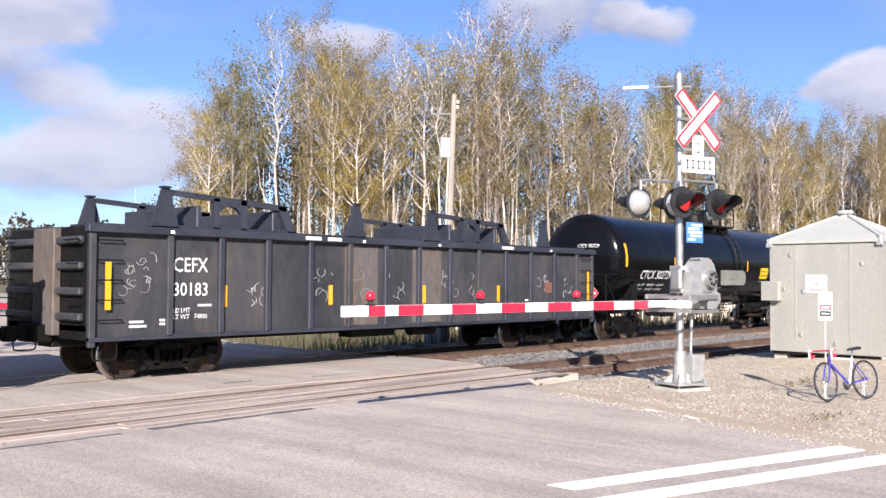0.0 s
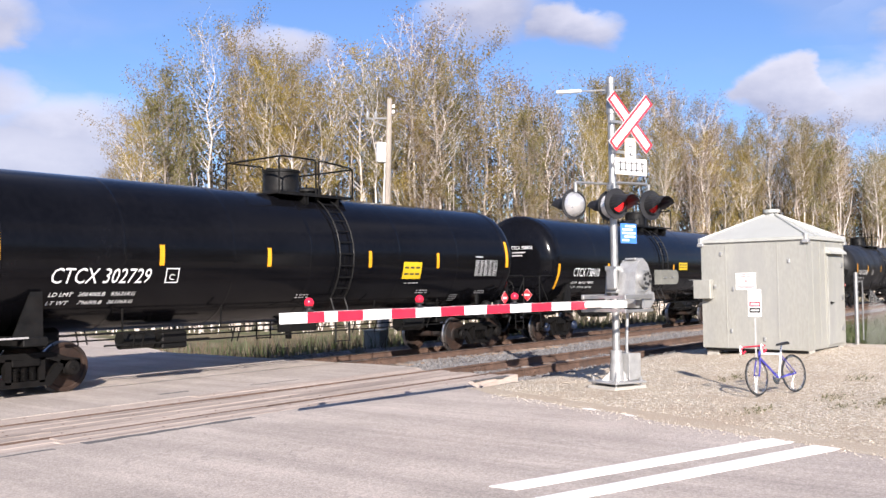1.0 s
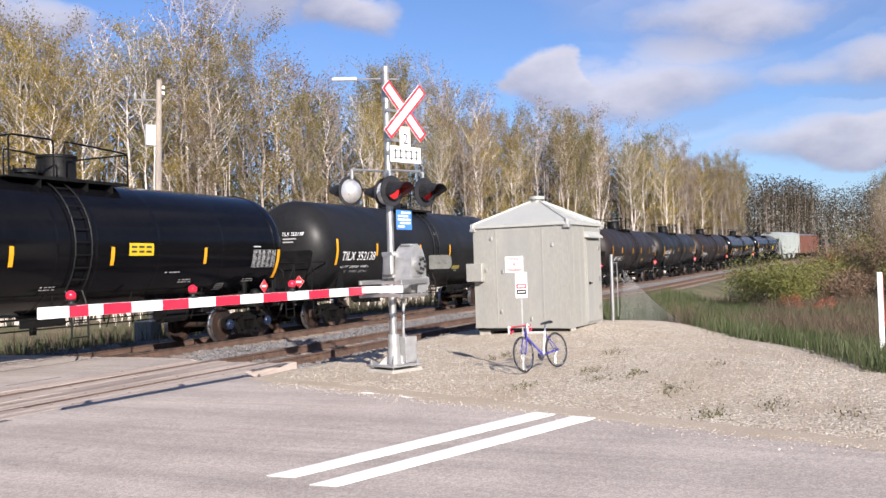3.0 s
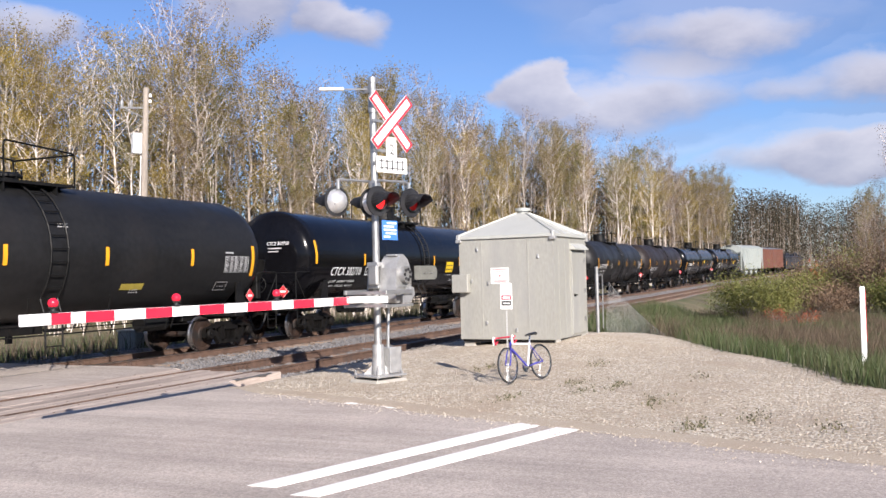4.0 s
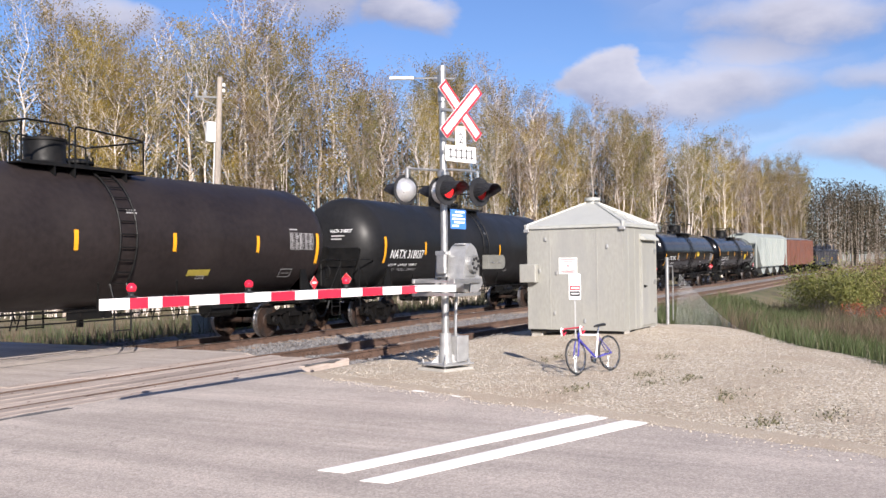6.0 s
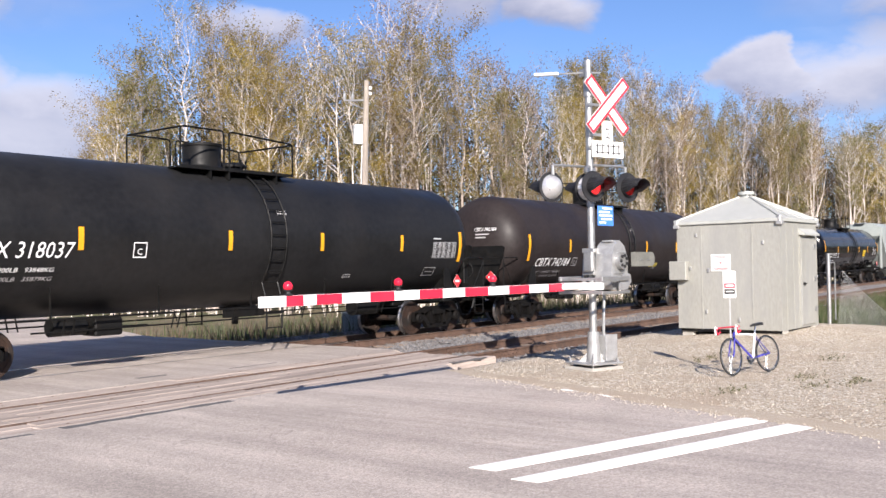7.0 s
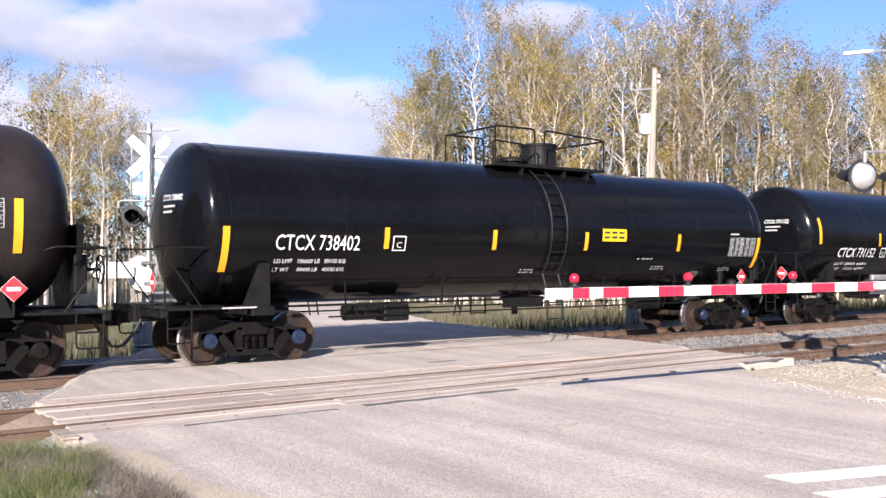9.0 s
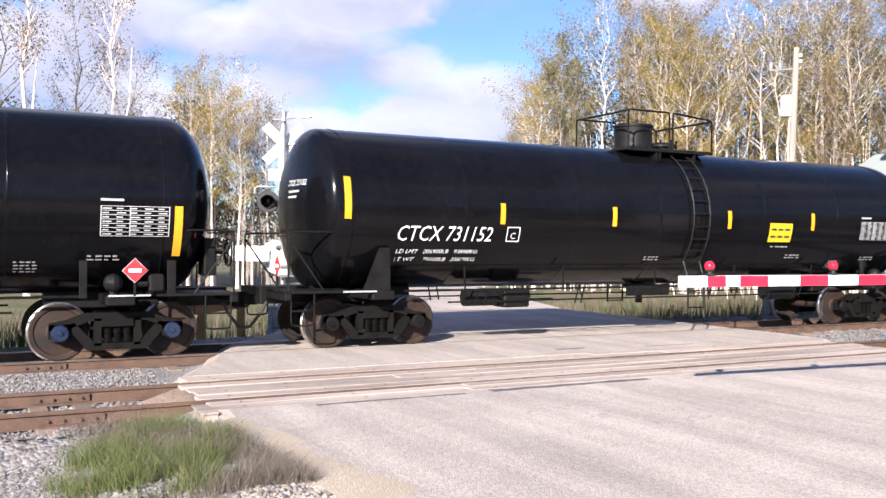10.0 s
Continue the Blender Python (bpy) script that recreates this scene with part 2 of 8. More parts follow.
def island(name, colours, rough=0.7, transl=0.0):
    """Leaves, blades or stones of one mesh, each with its own tone."""
    m = bpy.data.materials.new(name)
    m.use_nodes = True
    N, L = m.node_tree.nodes, m.node_tree.links
    bs = N["Principled BSDF"]
    bs.inputs["Roughness"].default_value = rough
    g = N.new("ShaderNodeNewGeometry")
    oi = N.new("ShaderNodeObjectInfo")
    ad = N.new("ShaderNodeMath"); ad.operation = "MULTIPLY_ADD"; ad.inputs[1].default_value = 0.35
    ml = N.new("ShaderNodeMath"); ml.operation = "MULTIPLY"; ml.inputs[1].default_value = 0.65
    L.new(g.outputs["Random Per Island"], ml.inputs[0]); L.new(oi.outputs["Random"], ad.inputs[0]); L.new(ml.outputs[0], ad.inputs[2])
    cr = N.new("ShaderNodeValToRGB")
    cr.color_ramp.elements[0].color, cr.color_ramp.elements[1].color = (*colours[0], 1), (*colours[-1], 1)
    for i, c in enumerate(colours[1:-1]):
        e = cr.color_ramp.elements.new((i + 1) / (len(colours) - 1)); e.color = (*c, 1)
    L.new(ad.outputs[0], cr.inputs[0]); L.new(cr.outputs[0], bs.inputs["Base Color"])
    if transl:
        tr = N.new("ShaderNodeBsdfTranslucent"); L.new(cr.outputs[0], tr.inputs[0])
        mx = N.new("ShaderNodeMixShader"); mx.inputs[0].default_value = transl
        L.new(bs.outputs[0], mx.inputs[1]); L.new(tr.outputs[0], mx.inputs[2]); L.new(mx.outputs[0], N["Material Output"].inputs[0])
    return m


def bleached_asphalt():
    """Worn asphalt: pale chippings in dark binder, wheel tracks along the road, blotches, fine cracks."""
    m = bpy.data.materials.new("asphalt")
    m.use_nodes = True
    N, L = m.node_tree.nodes, m.node_tree.links
    bs = N["Principled BSDF"]
    bs.inputs["Roughness"].default_value = 0.88
    bs.inputs["Specular IOR Level"].default_value = 0.35
    tc = N.new("ShaderNodeTexCoord")

    def noise_at(scale, detail, stretch=(1, 1, 1), turn=0.0, rough=0.6):
        mp = N.new("ShaderNodeMapping"); mp.inputs["Scale"].default_value = stretch; mp.inputs["Rotation"].default_value = (0, 0, turn)
        L.new(tc.outputs["Object"], mp.inputs[0])
        n = N.new("ShaderNodeTexNoise"); n.inputs["Scale"].default_value, n.inputs["Detail"].default_value, n.inputs["Roughness"].default_value = scale, detail, rough
        L.new(mp.outputs[0], n.inputs[0])
        return n.outputs[0]

    def spread(v, lo, hi, a, b):
        r = N.new("ShaderNodeMapRange")
        for k, x in enumerate((lo, hi, a, b)):
            r.inputs[k + 1].default_value = x
        L.new(v, r.inputs[0])
        return r.outputs[0]

    def times(a, b):
        n = N.new("ShaderNodeMath"); n.operation = "MULTIPLY"
        L.new(a, n.inputs[0]); L.new(b, n.inputs[1])
        return n.outputs[0]

    chips = N.new("ShaderNodeTexVoronoi"); chips.inputs["Scale"].default_value = 55
    L.new(tc.outputs["Object"], chips.inputs[0])
    sx = N.new("ShaderNodeSeparateXYZ"); L.new(chips.outputs["Color"], sx.inputs[0])
    tone = spread(sx.outputs[0], 0.0, 1.0, 0.78, 1.22)
    tone = times(tone, spread(noise_at(14, 5, rough=0.75), 0.3, 0.7, 0.91, 1.09))
    # wheel tracks and drag marks run with the road
    tone = times(tone, spread(noise_at(1.0, 5, (1.7, 0.10, 1), 0.325), 0.35, 0.65, 0.88, 1.12))
    tone = times(tone, spread(noise_at(1.0, 4, (7.0, 0.35, 1), 0.325), 0.3, 0.7, 0.93, 1.07))
    tone = times(tone, spread(noise_at(0.55, 6), 0.35, 0.65, 0.90, 1.10))
    # cracks, only here and there
    warp = N.new("ShaderNodeVectorMath"); warp.operation = "ADD"
    wn = N.new("ShaderNodeTexNoise"); wn.inputs["Scale"].default_value = 1.6; wn.inputs["Detail"].default_value = 5
    L.new(tc.outputs["Object"], wn.inputs[0]); L.new(tc.outputs["Object"], warp.inputs[0]); L.new(wn.outputs["Color"], warp.inputs[1])
    cells = N.new("ShaderNodeTexVoronoi"); cells.feature = "DISTANCE_TO_EDGE"; cells.inputs["Scale"].default_value = 0.42
    L.new(warp.outputs[0], cells.inputs[0])
    line = spread(cells.outputs["Distance"], 0.0, 0.008, 1.0, 0.0)
    cut = times(line, spread(noise_at(0.5, 3), 0.5, 0.62, 0.0, 0.42))
    # oily spots
    spots = spread(noise_at(2.6, 3), 0.70, 0.78, 0.0, 0.45)
    sc = N.new("ShaderNodeVectorMath"); sc.operation = "SCALE"; sc.inputs[0].default_value = (0.388, 0.337, 0.298)
    L.new(tone, sc.inputs[3])
    dark = N.new("ShaderNodeMath"); dark.operation = "MAXIMUM"
    L.new(cut, dark.inputs[0]); L.new(spots, dark.inputs[1])
    mx = N.new("ShaderNodeMix"); mx.data_type = "RGBA"; mx.inputs[7].default_value = (0.14, 0.12, 0.112, 1)
    L.new(dark.outputs[0], mx.inputs[0]); L.new(sc.outputs[0], mx.inputs[6]); L.new(mx.outputs[2], bs.inputs["Base Color"])
    bp = N.new("ShaderNodeBump"); bp.inputs["Strength"].default_value = 0.5; bp.inputs["Distance"].default_value = 0.008; bp.invert = True
    L.new(chips.outputs["Distance"], bp.inputs["Height"]); L.new(bp.outputs[0], bs.inputs["Normal"])
    return m


ASPHALT = bleached_asphalt()
PATCH = mk("asphalt_patch", (0.10, 0.095, 0.095), 0.9, spread=0.2, fine=120, bump=0.4)
WHITE_LINE = mk("road_paint", (0.80, 0.79, 0.76), 0.7, spread=0.07, fine=90, bump=0.2, dirt=(0.5, 0.48, 0.45), dirt_at=(0.6, 0.85), dirt_scale=6)
GRAVEL = stony("gravel", [(0.17, 0.135, 0.10), (0.42, 0.35, 0.26), (0.52, 0.45, 0.35), (0.32, 0.26, 0.185), (0.74, 0.69, 0.60)], 0.032, 0.018, blotch=(0.36, 0.285, 0.205), amount=0.45)
BALLAST = stony("ballast", [(0.09, 0.085, 0.085), (0.2, 0.195, 0.195), (0.27, 0.27, 0.275), (0.15, 0.125, 0.115), (0.33, 0.33, 0.33)], 0.042, 0.022, blotch=(0.2, 0.15, 0.12), amount=0.25)
SAND = stony("trodden_sand", [(0.34, 0.275, 0.20), (0.42, 0.35, 0.265), (0.38, 0.31, 0.235), (0.50, 0.44, 0.36)], 0.018, 0.004, blotch=(0.37, 0.295, 0.215), amount=0.6)
SOIL = mk("soil", (0.14, 0.115, 0.065), 0.95, spread=0.3, scale=1.2, fine=25, bump=0.6, depth=0.04, dirt=(0.075, 0.085, 0.03), dirt_at=(0.45, 0.6), dirt_scale=0.4)
STONE = island("loose_stone", [(0.075, 0.072, 0.07), (0.17, 0.167, 0.168), (0.12, 0.105, 0.095), (0.25, 0.245, 0.245)], 0.85)
PEBBLE = island("pebble", [(0.3, 0.24, 0.18), (0.5, 0.44, 0.36), (0.4, 0.33, 0.26), (0.62, 0.58, 0.52)], 0.85)
BLADE = island("grass_blade", [(0.034, 0.056, 0.016), (0.054, 0.086, 0.024), (0.081, 0.105, 0.037), (0.115, 0.108, 0.057)], 0.6, 0.3)
DRYBLADE = island("dry_stalk", [(0.072, 0.053, 0.038), (0.104, 0.076, 0.049), (0.144, 0.106, 0.068), (0.064, 0.052, 0.050)], 0.8, 0.2)
RAIL_SIDE = mk("rusty_rail", (0.115, 0.07, 0.05), 0.85, 0.2, spread=0.25, scale=4, fine=50, dirt=(0.065, 0.045, 0.038), dirt_scale=3)
RAIL_TOP = mk("worn_rail_head", (0.45, 0.42, 0.40), 0.35, 1.0, spread=0.1, dirt=(0.2, 0.13, 0.1), dirt_at=(0.5, 0.8), dirt_scale=5, stretch=(0.1, 1, 1))
TIE = mk("weathered_tie", (0.17, 0.125, 0.095), 0.9, spread=0.3, scale=3, fine=40, bump=0.5, rnd=0.3, stretch=(1, 0.15, 1))
TIMBER = mk("crossing_timber", (0.37, 0.305, 0.262), 0.85, spread=0.22, scale=2.5, fine=30, bump=0.5, rnd=0.14, stretch=(0.12, 1.5, 1.5), dirt=(0.17, 0.135, 0.115), dirt_at=(0.5, 0.72))
TANK_GLOSS = mk("gloss_black_paint", (0.004, 0.004, 0.005), 0.15, spread=0.2, scale=0.8, fine=9, bump=0.0, depth=0.02, rough_spread=0.04, spec=0.18, dirt=(0.009, 0.008, 0.008), dirt_at=(0.6, 0.95), dirt_scale=0.9)
TANK_MATT = mk("matt_black_paint", (0.012, 0.012, 0.0125), 0.45, spread=0.2, scale=0.7, fine=8, bump=0.05, depth=0.02, dirt=(0.019, 0.017, 0.016), dirt_at=(0.5, 0.9), dirt_scale=0.6, spec=0.2)
TANK_BROWN = mk("brown_black_paint", (0.020, 0.0155, 0.015), 0.5, spread=0.2, scale=0.7, fine=8, bump=0.05, depth=0.02, dirt=(0.03, 0.024, 0.022), dirt_at=(0.5, 0.9), dirt_scale=0.6, spec=0.2)
BLACK = mk("black_iron", (0.006, 0.006, 0.006), 0.55, spec=0.2, spread=0.25, dirt=(0.014, 0.011, 0.009), dirt_at=(0.5, 0.85), dirt_scale=4)
TRUCK = mk("grimy_cast_steel", (0.0045, 0.004, 0.0037), 0.7, spec=0.16, spread=0.3, scale=5, dirt=(0.009, 0.0062, 0.005), dirt_at=(0.5, 0.8), dirt_scale=4)
WHEEL = mk("rusty_wheel", (0.036, 0.019, 0.012), 0.7, 0.3, spread=0.25, scale=5, dirt=(0.015, 0.012, 0.011), dirt_at=(0.42, 0.58), dirt_scale=2.2)
TREAD = mk("bright_tread", (0.5, 0.47, 0.45), 0.35, 1.0, spread=0.1)
CAP_BLUE = mk("blue_bearing_cap", (0.01, 0.018, 0.042), 0.35, spread=0.2)
YELLOW = mk("yellow_reflector", (0.72, 0.33, 0.012), 0.45, spread=0.06, bump=0, dirt=(0.4, 0.24, 0.05), dirt_at=(0.6, 0.9), dirt_scale=4)
DECAL_YELLOW = mk("yellow_decal", (0.62, 0.42, 0.012), 0.5, spread=0.05, bump=0)
LETTER = mk("white_letter", (0.78, 0.78, 0.77), 0.5, spread=0.06, bump=0, dirt=(0.45, 0.44, 0.43), dirt_at=(0.58, 0.85), dirt_scale=8)
FADED = mk("faded_letter", (0.36, 0.35, 0.35), 0.6, spread=0.2, bump=0)
PLACARD_RED = mk("red_placard", (0.62, 0.03, 0.04), 0.5, spread=0.06, bump=0)
GOND = mk("weathered_grey_paint", (0.031, 0.032, 0.038), 0.6, spread=0.22, scale=1.0, fine=12, bump=0.12, dirt=(0.085, 0.070, 0.065), dirt_at=(0.5, 0.8), dirt_scale=0.9, stretch=(1, 1, 0.35))
GOND_TOP = mk("blue_grey_paint", (0.026, 0.029, 0.041), 0.5, spread=0.2, scale=1.5, fine=14, bump=0.1)
GOND_RUST = mk("rust_stained_panel", (0.10, 0.08, 0.07), 0.7, spread=0.25, scale=1.2, fine=10, dirt=(0.07, 0.07, 0.075), dirt_at=(0.5, 0.7), dirt_scale=1.2, stretch=(1, 1, 0.4))
CHALK = mk("chalk_mark", (0.28, 0.28, 0.29), 0.9, spread=0.3, bump=0)
GALV = mk("galvanised_steel", (0.41, 0.41, 0.405), 0.42, 0.75, spread=0.12, scale=5, fine=40, bump=0.06, dirt=(0.35, 0.35, 0.34), dirt_at=(0.5, 0.8), dirt_scale=5)
ALU_CAST = mk("cast_aluminium", (0.40, 0.40, 0.395), 0.5, 0.55, spread=0.12, scale=6, dirt=(0.3, 0.29, 0.28), dirt_at=(0.5, 0.8), dirt_scale=5)
WEIGHT = mk("olive_counterweight", (0.17, 0.17, 0.15), 0.65, 0.2, spread=0.15)
SHED = mk("dull_aluminium_sheet", (0.345, 0.34, 0.305), 0.55, 0.25, spread=0.08, scale=1.0, fine=20, bump=0.06, depth=0.012, dirt=(0.29, 0.29, 0.275), dirt_at=(0.45, 0.75), dirt_scale=1.1, stretch=(1, 1, 0.35))
SHED_ROOF = mk("pale_roof_sheet", (0.42, 0.425, 0.395), 0.5, 0.15, spread=0.07, dirt=(0.37, 0.37, 0.34), dirt_at=(0.5, 0.8))
CONCRETE = mk("concrete", (0.34, 0.32, 0.285), 0.9, spread=0.15, scale=4, bump=0.3)
SIGN_WHITE = mk("sign_white", (0.80, 0.80, 0.78), 0.5, spread=0.04, bump=0)
SIGN_RED = mk("sign_red", (0.60, 0.03, 0.05), 0.5, spread=0.06, bump=0)
ARM_RED = mk("arm_red", (0.70, 0.02, 0.05), 0.45, spread=0.05, bump=0)
SIGN_BLUE = mk("sign_blue", (0.06, 0.21, 0.62), 0.5, spread=0.06, bump=0)
SIGN_BLACK = mk("sign_black", (0.03, 0.03, 0.03), 0.6, bump=0)
SIGN_CREAM = mk("sign_cream", (0.62, 0.56, 0.42), 0.6, bump=0)
LAMP_BLACK = mk("lamp_black", (0.018, 0.018, 0.02), 0.55, spread=0.2)
LAMP_DOME = mk("silver_lamp_back", (0.55, 0.55, 0.55), 0.35, 0.6, spread=0.1)
LENS_LIT = glow("lit_red_lens", (1.0, 0.03, 0.03), 0.85, (0.5, 0.01, 0.015))
LENS_DIM = glow("dim_red_lens", (1.0, 0.02, 0.02), 0.05, (0.22, 0.008, 0.01))
LENS_ARM = glow("red_arm_lens", (1.0, 0.03, 0.06), 0.25, (0.5, 0.01, 0.03))
WOOD_POLE = mk("grey_pole_wood", (0.29, 0.25, 0.21), 0.9, spread=0.25, scale=3, fine=30, bump=0.5, stretch=(2, 2, 0.15))
ORANGE = mk("orange_brown_timber", (0.40, 0.20, 0.07), 0.75, spread=0.15, scale=3, stretch=(0.3, 1, 1))
BARK_BIRCH = mk("birch_bark", (0.60, 0.53, 0.47), 0.85, spread=0.25, scale=2, fine=14, bump=0.3, dirt=(0.12, 0.10, 0.085), dirt_at=(0.56, 0.68), dirt_scale=2.4, rnd=0.25, stretch=(1, 1, 1.6))
BARK_GREY = mk("poplar_bark", (0.31, 0.26, 0.22), 0.9, spread=0.28, scale=2, fine=14, bump=0.35, rnd=0.3, dirt=(0.13, 0.11, 0.09), dirt_at=(0.5, 0.75))
LEAF_OLIVE = island("olive_leaf", [(0.151, 0.107, 0.031), (0.212, 0.146, 0.044), (0.151, 0.120, 0.039), (0.274, 0.189, 0.064)], 0.6, 0.3)
LEAF_GOLD = island("golden_leaf", [(0.264, 0.187, 0.035), (0.346, 0.242, 0.044), (0.247, 0.201, 0.049), (0.411, 0.283, 0.071)], 0.6, 0.3)
LEAF_GREEN = island("greyish_green_leaf", [(0.128, 0.118, 0.043), (0.188, 0.164, 0.059), (0.153, 0.134, 0.043), (0.248, 0.193, 0.087)], 0.6, 0.3)
LEAF_BROWN = island("brown_twig_leaf", [(0.147, 0.089, 0.055), (0.193, 0.118, 0.071), (0.139, 0.100, 0.066), (0.231, 0.143, 0.085)], 0.7, 0.2)
# brown leaf tone darkened to carry the shade inside the woods
LEAF_SHADED = island("shaded_wood_leaf", [(0.042, 0.033, 0.020), (0.062, 0.046, 0.026), (0.050, 0.042, 0.022), (0.082, 0.061, 0.034)], 0.7, 0.2)
LEAF_RED = island("red_leaf", [(0.30, 0.05, 0.03), (0.36, 0.09, 0.05), (0.33, 0.12, 0.05), (0.22, 0.05, 0.04)], 0.6, 0.3)
BUSH_LEAF = island("shrub_leaf", [(0.106, 0.129, 0.030), (0.162, 0.174, 0.044), (0.219, 0.201, 0.060), (0.137, 0.156, 0.038)], 0.6, 0.3)
TYRE = mk("tyre_rubber", (0.02, 0.02, 0.02), 0.7, bump=0)
CHROME = mk("bright_alloy", (0.65, 0.65, 0.66), 0.25, 1.0, spread=0.06, bump=0)
BIKE_BLUE = mk("violet_blue_enamel", (0.05, 0.045, 0.30), 0.25, coat=0.6, spread=0.05, bump=0)
BIKE_WHITE = mk("white_enamel", (0.78, 0.76, 0.80), 0.25, coat=0.6, spread=0.04, bump=0)
BAR_TAPE = mk("red_bar_tape", (0.50, 0.03, 0.06), 0.6, spread=0.1)
SADDLE = mk("black_saddle", (0.02, 0.02, 0.02), 0.45)
HOPPER = mk("pale_hopper_paint", (0.30, 0.33, 0.315), 0.6, spread=0.15, scale=0.8, dirt=(0.3, 0.3, 0.28), dirt_at=(0.5, 0.8), dirt_scale=0.8, stretch=(1, 1, 0.4))
BOXBROWN = mk("boxcar_red_paint", (0.15, 0.06, 0.04), 0.65, spread=0.2, scale=0.8, dirt=(0.1, 0.07, 0.06), dirt_at=(0.5, 0.8))
WIRE = mk("fence_wire", (0.42, 0.42, 0.41), 0.5, 0.7, bump=0)
WEED = island("gravel_weed", [(0.053, 0.053, 0.023), (0.090, 0.083, 0.036), (0.135, 0.105, 0.052)], 0.7)
VERGE_BLADE = island("verge_grass_blade", [(0.06, 0.085, 0.025), (0.10, 0.14, 0.038), (0.14, 0.165, 0.055), (0.22, 0.18, 0.10)], 0.6, 0.3)
VERGE_DRY = island("verge_dry_stalk", [(0.14, 0.115, 0.09), (0.22, 0.18, 0.14), (0.10, 0.085, 0.075), (0.29, 0.24, 0.18)], 0.8, 0.2)
TABLE_GREY = mk("table_print", (0.42, 0.42, 0.42), 0.6, spread=0.15, bump=0)

# ---- the lie of the land ----
NEAR_Y, FAR_Y, GAUGE = 11.92, 16.73, 0.755


def clamp(v, a=0.0, b=1.0):
    return max(a, min(b, v))


def smooth_step(v, a, b):
    v = clamp((v - a) / (b - a))
    return v * v * (3 - 2 * v)


def bend(x):
    """How far the line has swung aside at x, and how far it has climbed."""
    return (-0.00068 * (min(x, 320) - 70) ** 2 if x > 70 else 0.0), 1.5 * smooth_step(x, 50, 240)


def track_point(track_y, x):
    dy, dz = bend(x)
    return Vector((x, track_y + dy, dz))


def along(rows, y):
    for (y0, x0), (y1, x1) in zip(rows, rows[1:]):
        if y <= y1:
            return x0 + (x1 - x0) * clamp((y - y0) / (y1 - y0))
    return rows[-1][1]


LEFT_EDGE = [(-120, -39.5), (0, 0.65), (6.5, 2.75), (9.3, 2.55), (12.8, 2.5), (17.6, 4.6), (22.5, 8.2), (60, 20.8), (140, 47.6)]
RIGHT_EDGE = [(-120, -30.5), (0, 9.75), (10.0, 13.2), (11.6, 15.4), (13.8, 16.0), (22.8, 16.0), (60, 28.5), (140, 55.3)]
GRASS_EDGE = [(13.6, -3.0), (15.7, -0.2), (18.7, 0.8), (21.6, 2.7), (25.8, 4.9), (29.0, 8.6), (31, 9.4)]


def in_road(x, y, grow=0.0):
    return along(LEFT_EDGE, y) - grow < x < along(RIGHT_EDGE, y) + grow


def gravel_limit(x):
    """The y below which grass takes over from the gravel, east of the road."""
    if x < 13.6:
        return -3.0 - (13.6 - x) * 3.5
    for (x0, y0), (x1, y1) in zip(GRASS_EDGE, GRASS_EDGE[1:]):
        if x <= x1:
            return y0 + (y1 - y0) * (x - x0) / (x1 - x0)
    return 9.6


def height(x, y):
    dy, dz = bend(x)
    v = y - dy
    z = 0.3 * math.exp(-((x - 22.0) / 4.2) ** 2 - ((y - 6.3) / 2.9) ** 2)
    z += 0.06 * math.exp(-((x - 16.5) / 4.0) ** 2 - ((y - 4.0) / 2.6) ** 2)
    if 9.7 < v < 18.9:
        bed = -0.2
        edge = min(smooth_step(v, 9.7, 10.3), 1 - smooth_step(v, 18.2, 18.9))
        z = z * (1 - edge) + bed * edge
    elif v >= 18.9:
        z += -0.2 - 0.45 * smooth_step(v, 18.9, 21.5) + 0.35 * smooth_step(v, 24, 34)
    r = x - along(RIGHT_EDGE, y)
    l = along(LEFT_EDGE, y) - x
    if x > along(RIGHT_EDGE, y) and v < 9.7:
        z -= 0.75 * smooth_step(gravel_limit(x) - y, -0.3, 3.5)
    if l > 0 and v < 9.7:
        z -= 0.5 * smooth_step(l, 0.6, 4.0)
    z += 0.05 * noise.noise(Vector((x * 0.35, y * 0.35, 0))) * smooth_step(max(r, l), 0.2, 1.5)
    near = smooth_step(max(r, l), -0.1, 0.5)
    return z * near + (-0.045) * (1 - near) + dz


